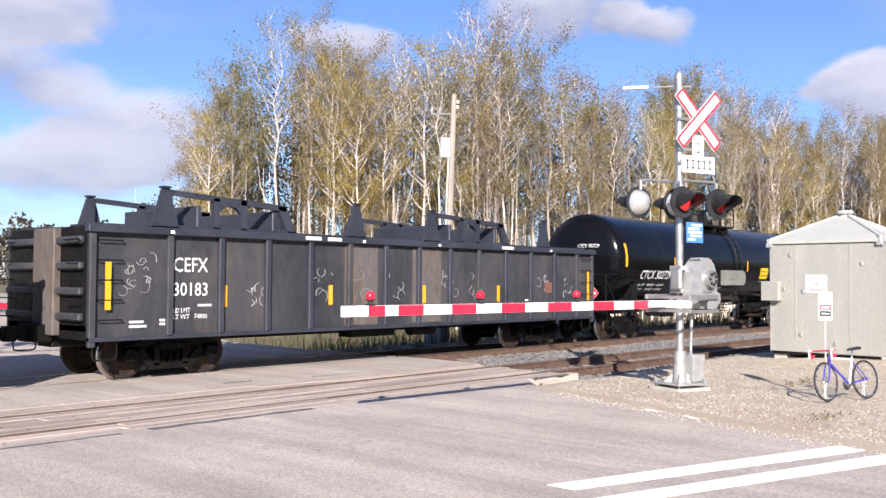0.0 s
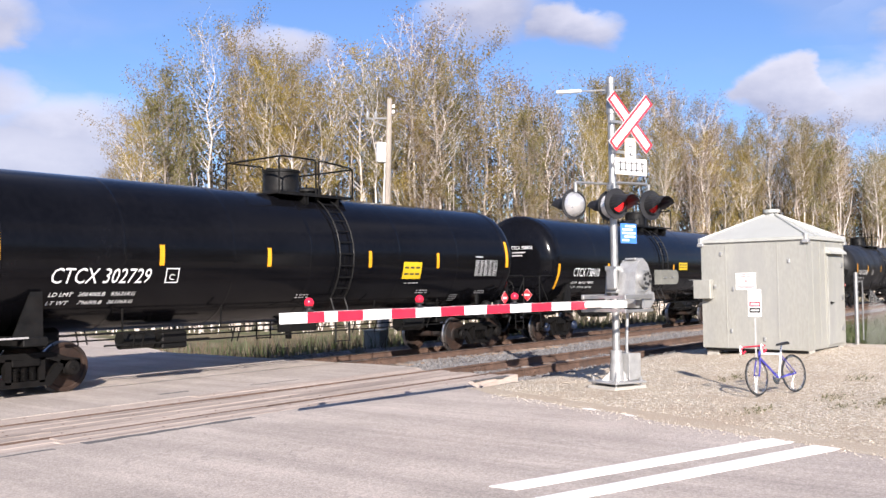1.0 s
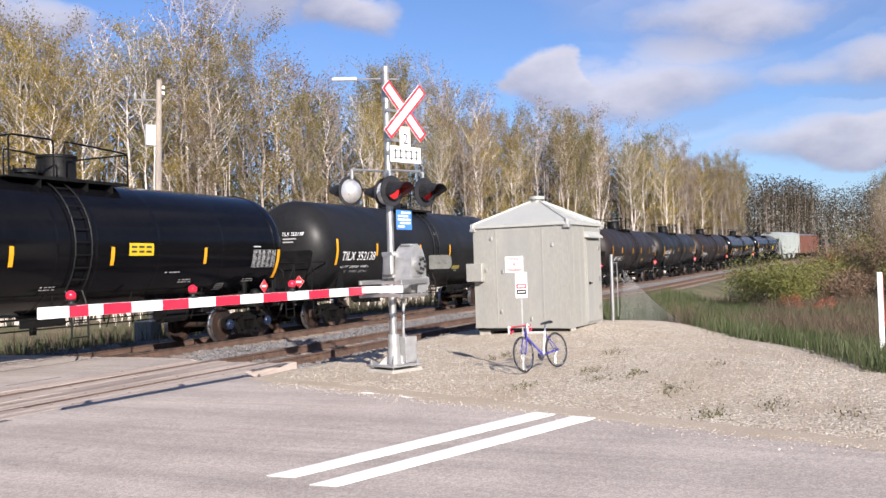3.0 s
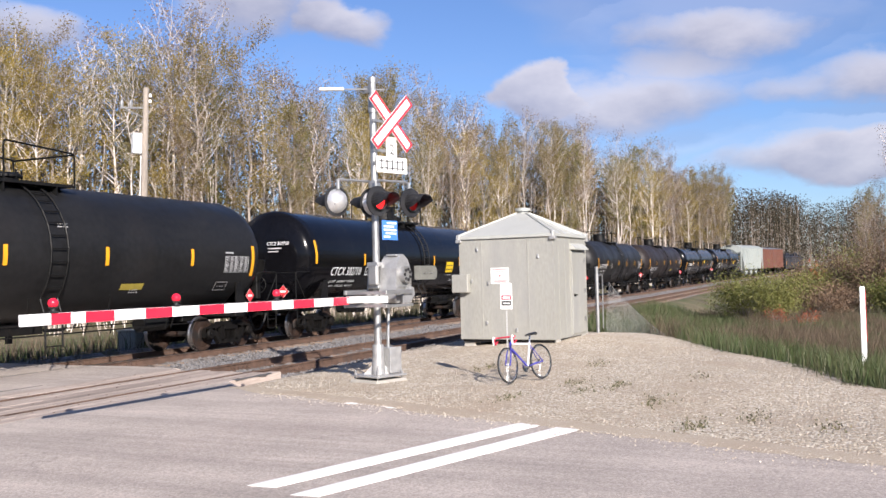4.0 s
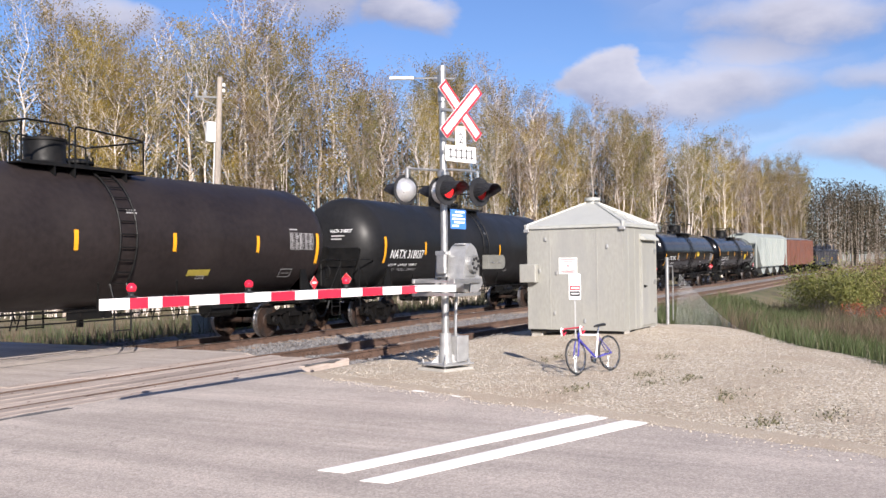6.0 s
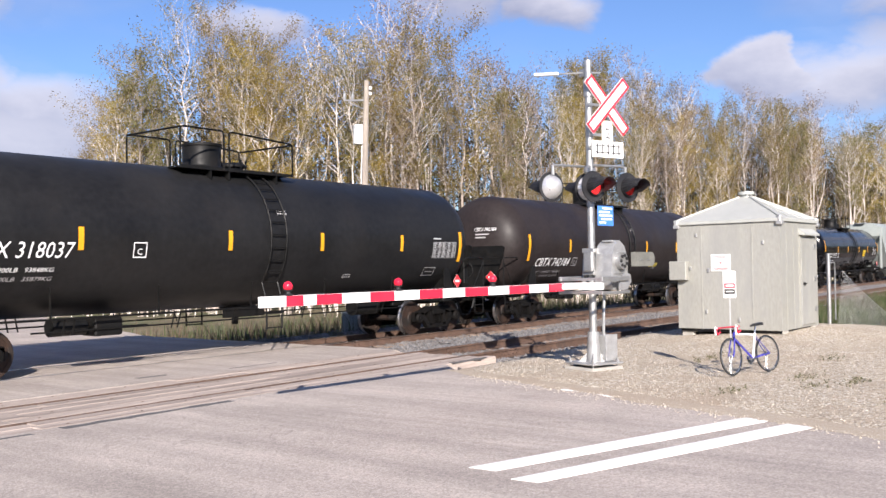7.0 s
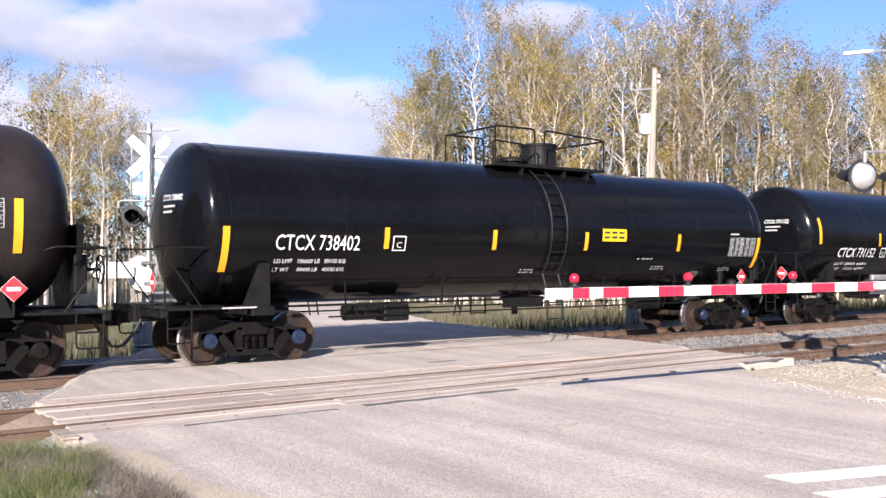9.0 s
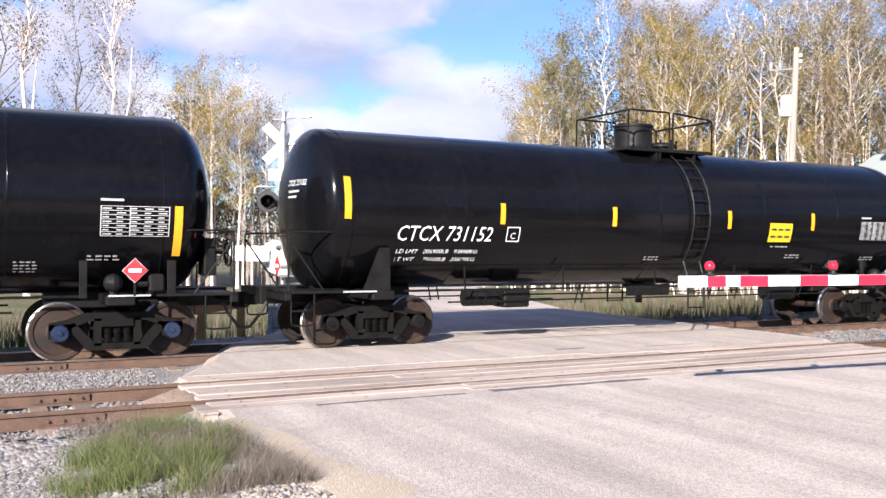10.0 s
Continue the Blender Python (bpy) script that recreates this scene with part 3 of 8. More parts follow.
def build_ground():
    def axis(lo, hi, step):
        mid = np.arange(lo, hi + 1e-6, step)
        out = [hi + step * (1.19 ** k - 1) / 0.19 for k in range(1, 42)]
        low = [lo - step * (1.19 ** k - 1) / 0.19 for k in range(1, 42)]
        return np.array(low[::-1] + list(mid) + out)
    xs, ys = axis(-8.0, 34.0, 0.28), axis(-7.0, 24.0, 0.28)
    verts = [(x, y, height(x, y)) for y in ys for x in xs]
    nx = len(xs)
    faces, kinds = [], []
    for j in range(len(ys) - 1):
        for i in range(nx - 1):
            faces.append((j * nx + i, j * nx + i + 1, (j + 1) * nx + i + 1, (j + 1) * nx + i))
            x, y = (xs[i] + xs[i + 1]) / 2, (ys[j] + ys[j + 1]) / 2
            w = 0.7 * noise.noise(Vector((x * 0.8, y * 0.8, 3)))
            v = y - bend(x)[0]
            k = 0
            if (9.9 + w * 0.5 if x > 3 else 7.2 + w) < v < 18.7 + w * 0.4:
                k = 2
            elif x > along(RIGHT_EDGE, y) - 1 and v < 10.5 and x < 34 and y > gravel_limit(x) + w * 0.5:
                k = 1
            elif -1.1 + w < along(LEFT_EDGE, y) - x < 1.0 + w or -1.2 < x - along(RIGHT_EDGE, y) < 1.6 + w:
                k = 1
            kinds.append(k)
    me = bpy.data.meshes.new("ground")
    me.from_pydata(verts, [], faces)
    for m in (SOIL, GRAVEL, BALLAST):
        me.materials.append(m)
    me.polygons.foreach_set("material_index", kinds)
    me.polygons.foreach_set("use_smooth", [True] * len(faces))
    tagged(new("ground", me), "gravel, track ballast and rough grassy soil", "ground", kind="structure")


build_ground()


def build_road():
    road = tagged(new("road"), "sun-bleached grey asphalt road over a level crossing", "road", kind="structure")

    def slab(name, y0, y1, step, bare=False):
        bm = bmesh.new()
        n = max(1, round((y1 - y0) / step))
        rows = []
        for i in range(n + 1):
            y = y0 + (y1 - y0) * i / n
            a, b = along(LEFT_EDGE, y), along(RIGHT_EDGE, y)
            a += 0.14 * noise.noise(Vector((y * 0.9, 0, 7)))
            b += 0.16 * noise.noise(Vector((y * 0.9, 0, 11)))
            cols = [(a - 0.22, -0.09)] + [(a + (b - a) * k / 14, 0.0) for k in range(15)] + [(b + 0.22, -0.09)]
            rows.append([bm.verts.new((x, y, z)) for x, z in cols])
        for p, q in zip(rows, rows[1:]):
            for k in range(len(p) - 1):
                bm.faces.new((p[k], p[k + 1], q[k + 1], q[k]))
        for row in (rows[0], rows[-1]):
            low = [bm.verts.new(v.co - Vector((0, 0, 0.12))) for v in row]
            for k in range(len(row) - 1):
                bm.faces.new((row[k], row[k + 1], low[k + 1], low[k]))
        part(name, bm, ASPHALT, road)

    slab("asphalt", -119, 10.5, 0.9)
    slab("asphalt", 13.34, FAR_Y - GAUGE - 0.045, 0.4)
    slab("asphalt", FAR_Y - GAUGE + 0.10, FAR_Y + GAUGE - 0.10, 0.4)
    slab("asphalt", FAR_Y + GAUGE + 0.045, 139, 1.0)

    def flat(name, pts, mat, z=0.005, label=""):
        bm = bmesh.new()
        bm.faces.new([bm.verts.new((x, y, z)) for x, y in pts])
        r = bmesh.ops.extrude_face_region(bm, geom=list(bm.faces))
        for v in r["geom"]:
            if isinstance(v, bmesh.types.BMVert):
                v.co.z = z - 0.02
        part(name, bm, mat, road, label)

    flat("stop_line", [(6.90, 4.66), (10.95, 3.32), (10.93, 3.68), (6.89, 4.95)], WHITE_LINE, label="painted white stop line")
    flat("stop_line", [(6.73, 4.10), (10.71, 2.80), (10.69, 3.15), (6.71, 4.37)], WHITE_LINE, label="painted white stop line")
    flat("edge_mark", [(11.82, 6.42), (11.96, 6.40), (12.03, 6.80), (11.90, 6.83)], WHITE_LINE, label="worn white paint mark")
    flat("edge_mark", [(11.58, 5.80), (11.70, 5.76), (11.84, 6.10), (11.72, 6.13)], WHITE_LINE, label="worn white paint mark")
    rnd = random.Random(5)
    # tar patches beside the timbers
    for x0, x1, y, w in ((3.6, 5.6, 10.30, 0.05), (6.0, 8.6, 10.36, 0.10), (9.55, 10.15, 14.0, 0.09), (11.4, 12.6, 13.75, 0.03), (14.2, 15.4, 10.55, 0.07)):
        n = 9
        top = [(x0 + (x1 - x0) * k / n, y + w * rnd.uniform(0.3, 1.0)) for k in range(n + 1)]
        low = [(x0 + (x1 - x0) * k / n, y - w * rnd.uniform(0.3, 1.0)) for k in range(n + 1)]
        flat("tar_patch", low + top[::-1], PATCH, 0.004, "black tar patch")


build_road()


def build_shoulder(name, edge, side, y0, y1, label):
    """Trodden sand and grit that feathers out over the asphalt beside the gravel."""
    V, F = [], []
    n = int((y1 - y0) * 18)
    for k in range(n + 1):
        y = y0 + (y1 - y0) * k / n
        e = along(edge, y)
        w = 0.22 + 0.26 * noise.noise(Vector((y * 0.7, 2, side))) + 0.10 * noise.noise(Vector((y * 5, 4, side))) + 0.05 * noise.noise(Vector((y * 17, 6, side)))
        w = max(0.03, w) * smooth_step(y, y0, y0 + 2) * (1 - smooth_step(y, y1 - 1.5, y1))
        out = 0.75 + 0.3 * noise.noise(Vector((y * 0.6, 9, side)))
        for x, z in ((-w, 0.003), (0.02, 0.010), (0.30, max(-0.03, height(e + side * 0.30, y)) + 0.006), (out, height(e + side * out, y) - 0.02)):
            V.append((e + side * x, y, z))
    for k in range(n):
        for j in range(3):
            a = 4 * k + j
            F.append((a, a + 1, a + 5, a + 4) if side > 0 else (a, a + 4, a + 5, a + 1))
    me = bpy.data.meshes.new(name)
    me.from_pydata(V, [], F)
    me.materials.append(SAND)
    me.polygons.foreach_set("use_smooth", [True] * len(F))
    tagged(new(name, me), label, "road shoulder", kind="structure")


build_shoulder("shoulder_east", RIGHT_EDGE, 1, -13.0, 10.0, "trodden sandy shoulder spilling over the asphalt edge")
build_shoulder("shoulder_west", LEFT_EDGE, -1, 2.0, 9.9, "gritty grey-brown shoulder beside the weedy verge")

# ---- rails, ties and crossing timbers ----
RAIL = [(-0.075, -0.18), (0.075, -0.18), (0.075, -0.165), (0.012, -0.14), (0.012, -0.045), (0.035, -0.035), (0.036, -0.012), (-0.036, -0.012), (-0.035, -0.035), (-0.012, -0.045), (-0.012, -0.14), (-0.075, -0.165)]
HEAD = [(-0.036, -0.0115), (0.036, -0.0115), (0.036, -0.004), (0.028, 0.003), (-0.028, 0.003), (-0.036, -0.004)]


def sweep(bm, outline, y):
    xs = list(range(-160, 70, 10)) + list(range(70, 321, 10))
    rings = []
    for x in xs:
        p, q = track_point(y, x - 1), track_point(y, x + 1)
        d = (q - p).normalized()
        side = Vector((-d.y, d.x, 0))
        c = track_point(y, x)
        rings.append([bm.verts.new(c + side * a + Vector((0, 0, b))) for a, b in outline])
    n = len(outline)
    for a, b in zip(rings, rings[1:]):
        for k in range(n):
            bm.faces.new((a[k], a[(k + 1) % n], b[(k + 1) % n], b[k]))


def build_track(yc, label, head_mat, clear):
    tr = tagged(new("rail_track"), label, "rail track", kind="structure")
    for s in (-1, 1):
        bm = bmesh.new()
        sweep(bm, RAIL, yc + s * GAUGE)
        rail = part("rail", bm, RAIL_SIDE, tr)
        bm = bmesh.new()
        sweep(bm, HEAD, yc + s * GAUGE)
        part("rail_head", bm, head_mat, rail)
        bm = bmesh.new()
        for x in (1.0, 17.2, 29.5):
            for q in (-1, 1):
                y = yc + s * GAUGE + q * 0.03
                box(bm, x - 0.35, x + 0.35, y - 0.016, y + 0.016, -0.145, -0.05)
                for k in (-0.25, -0.09, 0.09, 0.25):
                    cyl(bm, (x + k, y, -0.095), (x + k, y + q * 0.05, -0.095), 0.018, n=6)
        part("joint_bar", bm, RAIL_SIDE, tr)
    return tr


TRACKS = [build_track(NEAR_Y, "rusty disused railway siding track on timber ties", RAIL_SIDE, (2.3, 16.4)), build_track(FAR_Y, "main railway track with worn shiny rail heads", RAIL_TOP, (4.2, 16.6))]


def build_timbers():
    deck = tagged(new("crossing_deck"), "worn wooden planks laid level between crossing rails", "crossing deck", kind="structure")
    rows = [(10.53, 10.81), (10.82, 11.10), (11.27, 11.56), (11.57, 11.92), (11.93, 12.26), (12.27, 12.56), (12.75, 13.03), (13.04, 13.32)]
    rnd = random.Random(9)
    for y0, y1 in rows:
        x = 2.45 + rnd.uniform(-0.06, 0.06) + (0.15 if y0 > 12.7 else 0)
        stops = [x, 6.1 + rnd.uniform(-1, 1), 10.3 + rnd.uniform(-1, 1), 15.6 + rnd.uniform(-0.15, 0.2)]
        for a, b in zip(stops, stops[1:]):
            bm = bmesh.new()
            h = rnd.uniform(-0.008, 0.006)
            box(bm, a + 0.006, b - 0.006, y0 + 0.005, y1 - 0.005, -0.17, h, bevel=0.012)
            plank = part("plank", bm, TIMBER, deck)
            k = a + 0.4
            while k < b - 0.3:
                bm = bmesh.new()
                y = (y0 + y1) / 2 + rnd.uniform(-0.04, 0.04)
                cyl(bm, (k, y, h - 0.002), (k, y, h + 0.004), 0.02, n=6)
                part("spike_head", bm, RAIL_SIDE, plank)
                k += rnd.uniform(0.8, 1.6)
    bm = bmesh.new()
    prism(bm, [(1.95, -0.19), (2.5, -0.19), (2.5, -0.015)], 11.3, 12.52)
    part("end_ramp", bm, TIE, deck, "dark sloped end ramp")
    bm = bmesh.new()
    for k in range(4):
        box(bm, 2.30, 2.46, 10.36 + k * 0.15, 10.43 + k * 0.15, -0.17, -0.02)
    box(bm, 2.28, 2.46, 10.34, 10.92, -0.02, 0.0)
    box(bm, 2.28, 2.46, 10.34, 10.92, -0.19, -0.17)
    part("end_block", bm, TIMBER, deck, "broken pale brown end block")


build_timbers()

# ---- crossing signal ----
def build_signal():
    """In its own space the traffic comes from -y and x runs to the driver's right; the arm lies across the lane."""
    ob = thing("crossing_signal", Matrix(), "galvanised crossing signal mast with lowered gate arm", "crossing signal", "crossing signals")
    bm = bmesh.new()
    box(bm, -0.38, 0.38, -0.38, 0.38, -0.28, 0.02, bevel=0.04)
    part("foundation", bm, CONCRETE, ob, "pale concrete foundation block")
    bm = bmesh.new()
    box(bm, -0.36, 0.36, -0.36, 0.36, 0.065, 0.095, bevel=0.006)
    for a in (0, 90, 180, 270):
        m = pose(0, 0, 0, 0, 0, a + 45)
        prism(bm, [(0.07, 0.09), (0.27, 0.09), (0.10, 0.27), (0.07, 0.27)], -0.012, 0.012, lambda v, m=m: m @ v)
    lathe(bm, [(0.09, 0.0), (0.09, 0.13), (0.40, 0.11), (0.62, 0.10), (0.62, 0.0)], 2, 20)
    part("mast_base", bm, ALU_CAST, ob, smooth=True)
    for x in (-0.29, 0.29):
        for y in (-0.29, 0.29):
            bm = bmesh.new()
            cyl(bm, (x, y, 0.0), (x, y, 0.17), 0.016, n=8)
            cyl(bm, (x, y, 0.095), (x, y, 0.125), 0.035, n=6)
            part("anchor_bolt", bm, GALV, ob)
    bm = bmesh.new()
    lathe(bm, [(0.4, 0.0), (0.4, 0.066), (5.32, 0.064), (5.32, 0.075), (5.42, 0.07), (5.45, 0.0)], 2, 20)
    part("mast", bm, GALV, ob, smooth=True)
    bm = bmesh.new()
    lathe(bm, [(4.78, 0.066), (4.78, 0.085), (5.1, 0.085), (5.1, 0.066)], 2, 20)
    part("mast_collar", bm, GALV, ob, smooth=True)
    bm = bmesh.new()
    lathe(bm, [(3.55, 0.066), (3.5, 0.11), (3.44, 0.11), (3.4, 0.066)], 2, 20)
    part("mast_collar", bm, GALV, ob, smooth=True)
    # junction box at the foot, conduit
    bm = bmesh.new()
    box(bm, 0.10, 0.36, -0.20, 0.06, 0.12, 0.56, bevel=0.015)
    box(bm, 0.09, 0.37, -0.215, -0.2, 0.11, 0.57, bevel=0.005)
    part("junction_box", bm, ALU_CAST, ob)
    bm = bmesh.new()
    tube(bm, [(0.2, -0.05, 0.55), (0.2, -0.05, 0.72), (0.23, -0.03, 0.95), (0.27, 0, 1.15), (0.28, 0, 1.3)], 0.028, 8)
    part("conduit", bm, GALV, ob, smooth=True)
    # crossarms and lamps
    arms = bmesh.new()
    tube(arms, [(-0.75, 0.16, 3.52), (-0.70, 0.16, 3.55), (0, 0.12, 3.55), (0.12, 0.16, 3.52)], 0.022, 8)
    tube(arms, [(-0.12, -0.16, 3.52), (0, -0.12, 3.55), (0.62, -0.16, 3.55), (0.70, -0.16, 3.52)], 0.022, 8)
    for x, y in ((-0.72, 0.16), (0.1, 0.16), (-0.12, -0.16), (0.7, -0.16)):
        cyl(arms, (x, y, 3.54), (x, y, 3.38), 0.03, n=8)
    part("crossarm", arms, GALV, ob, smooth=True)

    def lamp(x, s, lit):
        y = -0.20 * s
        f = -s
        bm = bmesh.new()
        lathe(bm, [(y + f * 0.0, 0.0), (y, 0.27), (y + f * 0.02, 0.27), (y + f * 0.02, 0.0)], 1, 28, (x, 0, 3.17))
        lathe(bm, [(y + f * 0.02, 0.165), (y + f * 0.08, 0.165), (y + f * 0.08, 0.15), (y + f * 0.02, 0.15)], 1, 28, (x, 0, 3.17))
        head = part("lamp_head", bm, LAMP_BLACK, ob, "black round flashing lamp head", smooth=True)
        bm = bmesh.new()
        lathe(bm, [(y - f * 0.16, 0.0), (y - f * 0.15, 0.08), (y - f * 0.09, 0.17), (y, 0.215)], 1, 28, (x, 0, 3.17))
        part("dome", bm, LAMP_DOME, head, "silver domed lamp back", smooth=True)
        bm = bmesh.new()
        lathe(bm, [(y + f * 0.025, 0.155), (y + f * 0.05, 0.11), (y + f * 0.062, 0.0)], 1, 24, (x, 0, 3.17))
        part("lens", bm, lit, head, "red glass lens", smooth=True)
        bm = bmesh.new()
        n, rows = 14, []
        for d, drop in ((0.02, 1.0), (0.2, 0.86), (0.42, 0.55)):
            rows.append([(Vector((x + 0.172 * math.sin(w), y + f * d, 3.17 + 0.172 * math.cos(w) - d * 0.10))) for w in [math.pi * 0.72 * drop * (2 * k / n - 1) for k in range(n + 1)]])
        vs = [[bm.verts.new(p) for p in r] for r in rows]
        for a, b in zip(vs, vs[1:]):
            for k in range(n):
                bm.faces.new((a[k], a[k + 1], b[k + 1], b[k]))
        bmesh.ops.solidify(bm, geom=list(bm.faces), thickness=0.008)
        part("hood", bm, LAMP_BLACK, head, "black visor hood")

    lamp(-0.12, 1, LENS_LIT)
    lamp(0.70, 1, LENS_DIM)
    lamp(-0.72, -1, LENS_DIM)
    lamp(0.10, -1, LENS_DIM)
    # crossbuck: two crossing boards, red edge, white face
    for a, lift in ((45, 0.0), (-45, 0.022)):
        m = Matrix.Translation((0.33, -0.12 - lift, 4.63)) @ Matrix.Rotation(radians(a), 4, "Y")
        bm = bmesh.new()
        box(bm, -0.64, 0.64, -0.009, 0.009, -0.118, 0.118, m, 0.006)
        board = part("crossbuck_board", bm, SIGN_WHITE, ob, "red-edged white crossbuck board")
        bm = bmesh.new()
        box(bm, -0.635, 0.635, -0.0125, -0.0095, -0.113, 0.113, m)
        part("red_border", bm, SIGN_RED, board)
        bm = bmesh.new()
        box(bm, -0.59, 0.59, -0.0165, -0.013, -0.068, 0.068, m)
        part("white_face", bm, SIGN_WHITE, board)
    for z in (4.63, 4.1, 3.87):
        bm = bmesh.new()
        box(bm, -0.09, 0.36, -0.095, -0.075, z - 0.025, z + 0.025)
        part("sign_bracket", bm, GALV, ob)
    bm = bmesh.new()
    box(bm, 0.20, 0.46, -0.115, -0.105, 3.70, 4.36, bevel=0.004)
    part("backing_plate", bm, SIGN_CREAM, ob, "cream sign backing plate")
    bm = bmesh.new()
    box(bm, 0.205, 0.455, -0.128, -0.118, 3.98, 4.27, bevel=0.004)
    plate = part("number_plate", bm, SIGN_WHITE, ob, "white plate with the figure 2")
    bm = bmesh.new()
    write_on(bm, "2", 0.27, lambda x, y: Vector((0.262 + x, -0.1305, 4.04 + y)))
    part("figure", bm, SIGN_BLACK, plate)
    bm = bmesh.new()
    box(bm, -0.06, 0.70, -0.135, -0.125, 3.70, 3.99, bevel=0.006)
    plate = part("tracks_plate", bm, SIGN_WHITE, ob, "white plate with a black track symbol")
    bm = bmesh.new()
    for z in (3.785, 3.905):
        box(bm, -0.01, 0.65, -0.139, -0.137, z - 0.008, z + 0.008)
    for k in range(5):
        x = 0.06 + k * 0.13
        box(bm, x - 0.014, x + 0.014, -0.1415, -0.1395, 3.745, 3.945)
    part("track_symbol", bm, SIGN_BLACK, plate)
    # blue notice
    bm = bmesh.new()
    m = Matrix.Translation((0.22, -0.14, 2.66)) @ Matrix.Rotation(radians(12), 4, "Z")
    box(bm, -0.24, 0.24, -0.006, 0.006, -0.175, 0.175, m, 0.004)
    plate = part("blue_notice", bm, SIGN_BLUE, ob, "blue notice plate with unreadable white lines")
    bm = bmesh.new()
    for k, (a, b) in enumerate(((-0.1, 0.2), (-0.2, 0.12), (-0.2, 0.2), (-0.14, 0.19), (-0.2, 0.0))):
        z = 0.13 - k * 0.062
        box(bm, a, b, -0.0095, -0.0075, z - 0.017, z + 0.017, m)
    part("text_bar", bm, SIGN_WHITE, plate)
    # top lamp arm
    bm = bmesh.new()
    tube(bm, [(0.25, -0.05, 5.22), (0, 0.07, 5.22), (-0.35, 0.38, 5.22)], 0.014, 6)
    box(bm, -0.04, 0.04, -0.02, 0.18, 5.16, 5.28)
    part("top_bracket", bm, GALV, ob)
    bm = bmesh.new()
    m = Matrix.Translation((-0.52, 0.52, 5.22)) @ Matrix.Rotation(radians(-42), 4, "Z")
    box(bm, -0.22, 0.22, -0.05, 0.05, -0.025, 0.025, m, 0.01)
    part("top_luminaire", bm, SIGN_WHITE, ob, "slim white flood lamp")
    # gate machine; its own x axis runs along the arm
    arm = Vector((7.235 - 14.38, 8.19 - 7.55, 0))
    base = SIGNAL_POSE.inverted() @ Vector((14.38, 7.55, 0))
    d = (SIGNAL_POSE.to_3x3().inverted() @ arm)
    g = Matrix.Translation((0, 0, 0)) @ Matrix.Rotation(math.atan2(d.y, d.x), 4, "Z")
    bm = bmesh.new()
    # local +x towards the arm tip, y to its left
    prism(bm, [(-0.44, 1.66), (-0.40, 1.54), (-0.30, 1.42), (-0.16, 1.36), (0.04, 1.36), (0.09, 1.44), (0.10, 1.6), (0.06, 1.98), (0.0, 2.12), (-0.10, 2.2), (-0.22, 2.2), (-0.34, 2.12), (-0.41, 1.98), (-0.44, 1.82)], 0.12, 0.46, lambda v: g @ v)
    body = part("gate_machine", bm, ALU_CAST, ob, "grey cast gate machine housing")
    bm = bmesh.new()
    box(bm, -0.30, -0.04, 0.18, 0.40, 2.19, 2.225, g, 0.01)
    part("housing_rib", bm, ALU_CAST, body)
    bm = bmesh.new()
    box(bm, -0.40, 0.06, 0.46, 0.475, 1.64, 1.67, g)
    part("housing_rib", bm, ALU_CAST, body)
    bm = bmesh.new()
    cyl(bm, g @ Vector((-0.16, 0.46, 1.86)), g @ Vector((-0.16, 0.55, 1.86)), 0.15, n=20)
    part("shaft_hub", bm, GALV, body)
    # black studs: the shade inside the hub's holes put into colour
    for k in range(7):
        w = k * 2 * math.pi / 7
        x, z = -0.16 + 0.095 * math.cos(w), 1.86 + 0.095 * math.sin(w)
        bm = bmesh.new()
        cyl(bm, g @ Vector((x, 0.55, z)), g @ Vector((x, 0.57, z)), 0.028, n=8)
        part("hub_bolt", bm, LAMP_BLACK, body)
    bm = bmesh.new()
    for z in (1.66, 2.05):
        box(bm, -0.2, 0.16, -0.1, 0.14, z - 0.04, z + 0.04, g, 0.01)
    box(bm, 0.14, 0.24, -0.03, 0.16, 1.68, 2.04, g, 0.02)
    part("mast_clamp", bm, GALV, ob)
    bm = bmesh.new()
    prism(bm, [(-0.30, 1.50), (-0.16, 1.36), (0.08, 1.36), (0.06, 1.56), (-0.12, 1.66), (-0.28, 1.62)], 0.58, 0.61, lambda v: g @ v)
    part("arm_support", bm, ALU_CAST, ob)
    bm = bmesh.new()
    prism(bm, [(-0.36, 1.50), (-0.16, 1.36), (0.08, 1.36), (0.02, 1.9), (-0.30, 1.98)], -0.17, -0.14, lambda v: g @ v)
    part("arm_support", bm, ALU_CAST, ob)
    bm = bmesh.new()
    box(bm, -0.16, 0.72, 0.61, 0.66, 1.52, 1.60, g, 0.006)
    box(bm, -0.16, 0.72, -0.22, -0.17, 1.52, 1.60, g, 0.006)
    box(bm, -0.16, 0.72, 0.61, 0.66, 1.30, 1.35, g, 0.006)
    box(bm, -0.16, 0.72, -0.22, -0.17, 1.30, 1.35, g, 0.006)
    box(bm, 0.62, 0.70, -0.2, 0.64, 1.31, 1.36, g)
    box(bm, 0.62, 0.70, -0.2, 0.64, 1.53, 1.58, g)
    part("fork_bar", bm, GALV, ob)
    for y in (0.50, -0.30):
        bm = bmesh.new()
        prism(bm, [(-0.32, 1.76), (-0.86, 1.76), (-0.92, 1.80), (-0.94, 1.88), (-0.92, 1.97), (-0.86, 2.01), (-0.32, 2.01)], y + 0.10, y + 0.22, lambda v: g @ v)
        w = part("counterweight", bm, WEIGHT, ob, "olive grey counterweight")
        for x in (-0.46, -0.70):
            for y0 in (0.22, 0.085):
                bm = bmesh.new()
                box(bm, x - 0.05, x + 0.05, y + y0, y + y0 + 0.015, 1.87, 1.885, g)
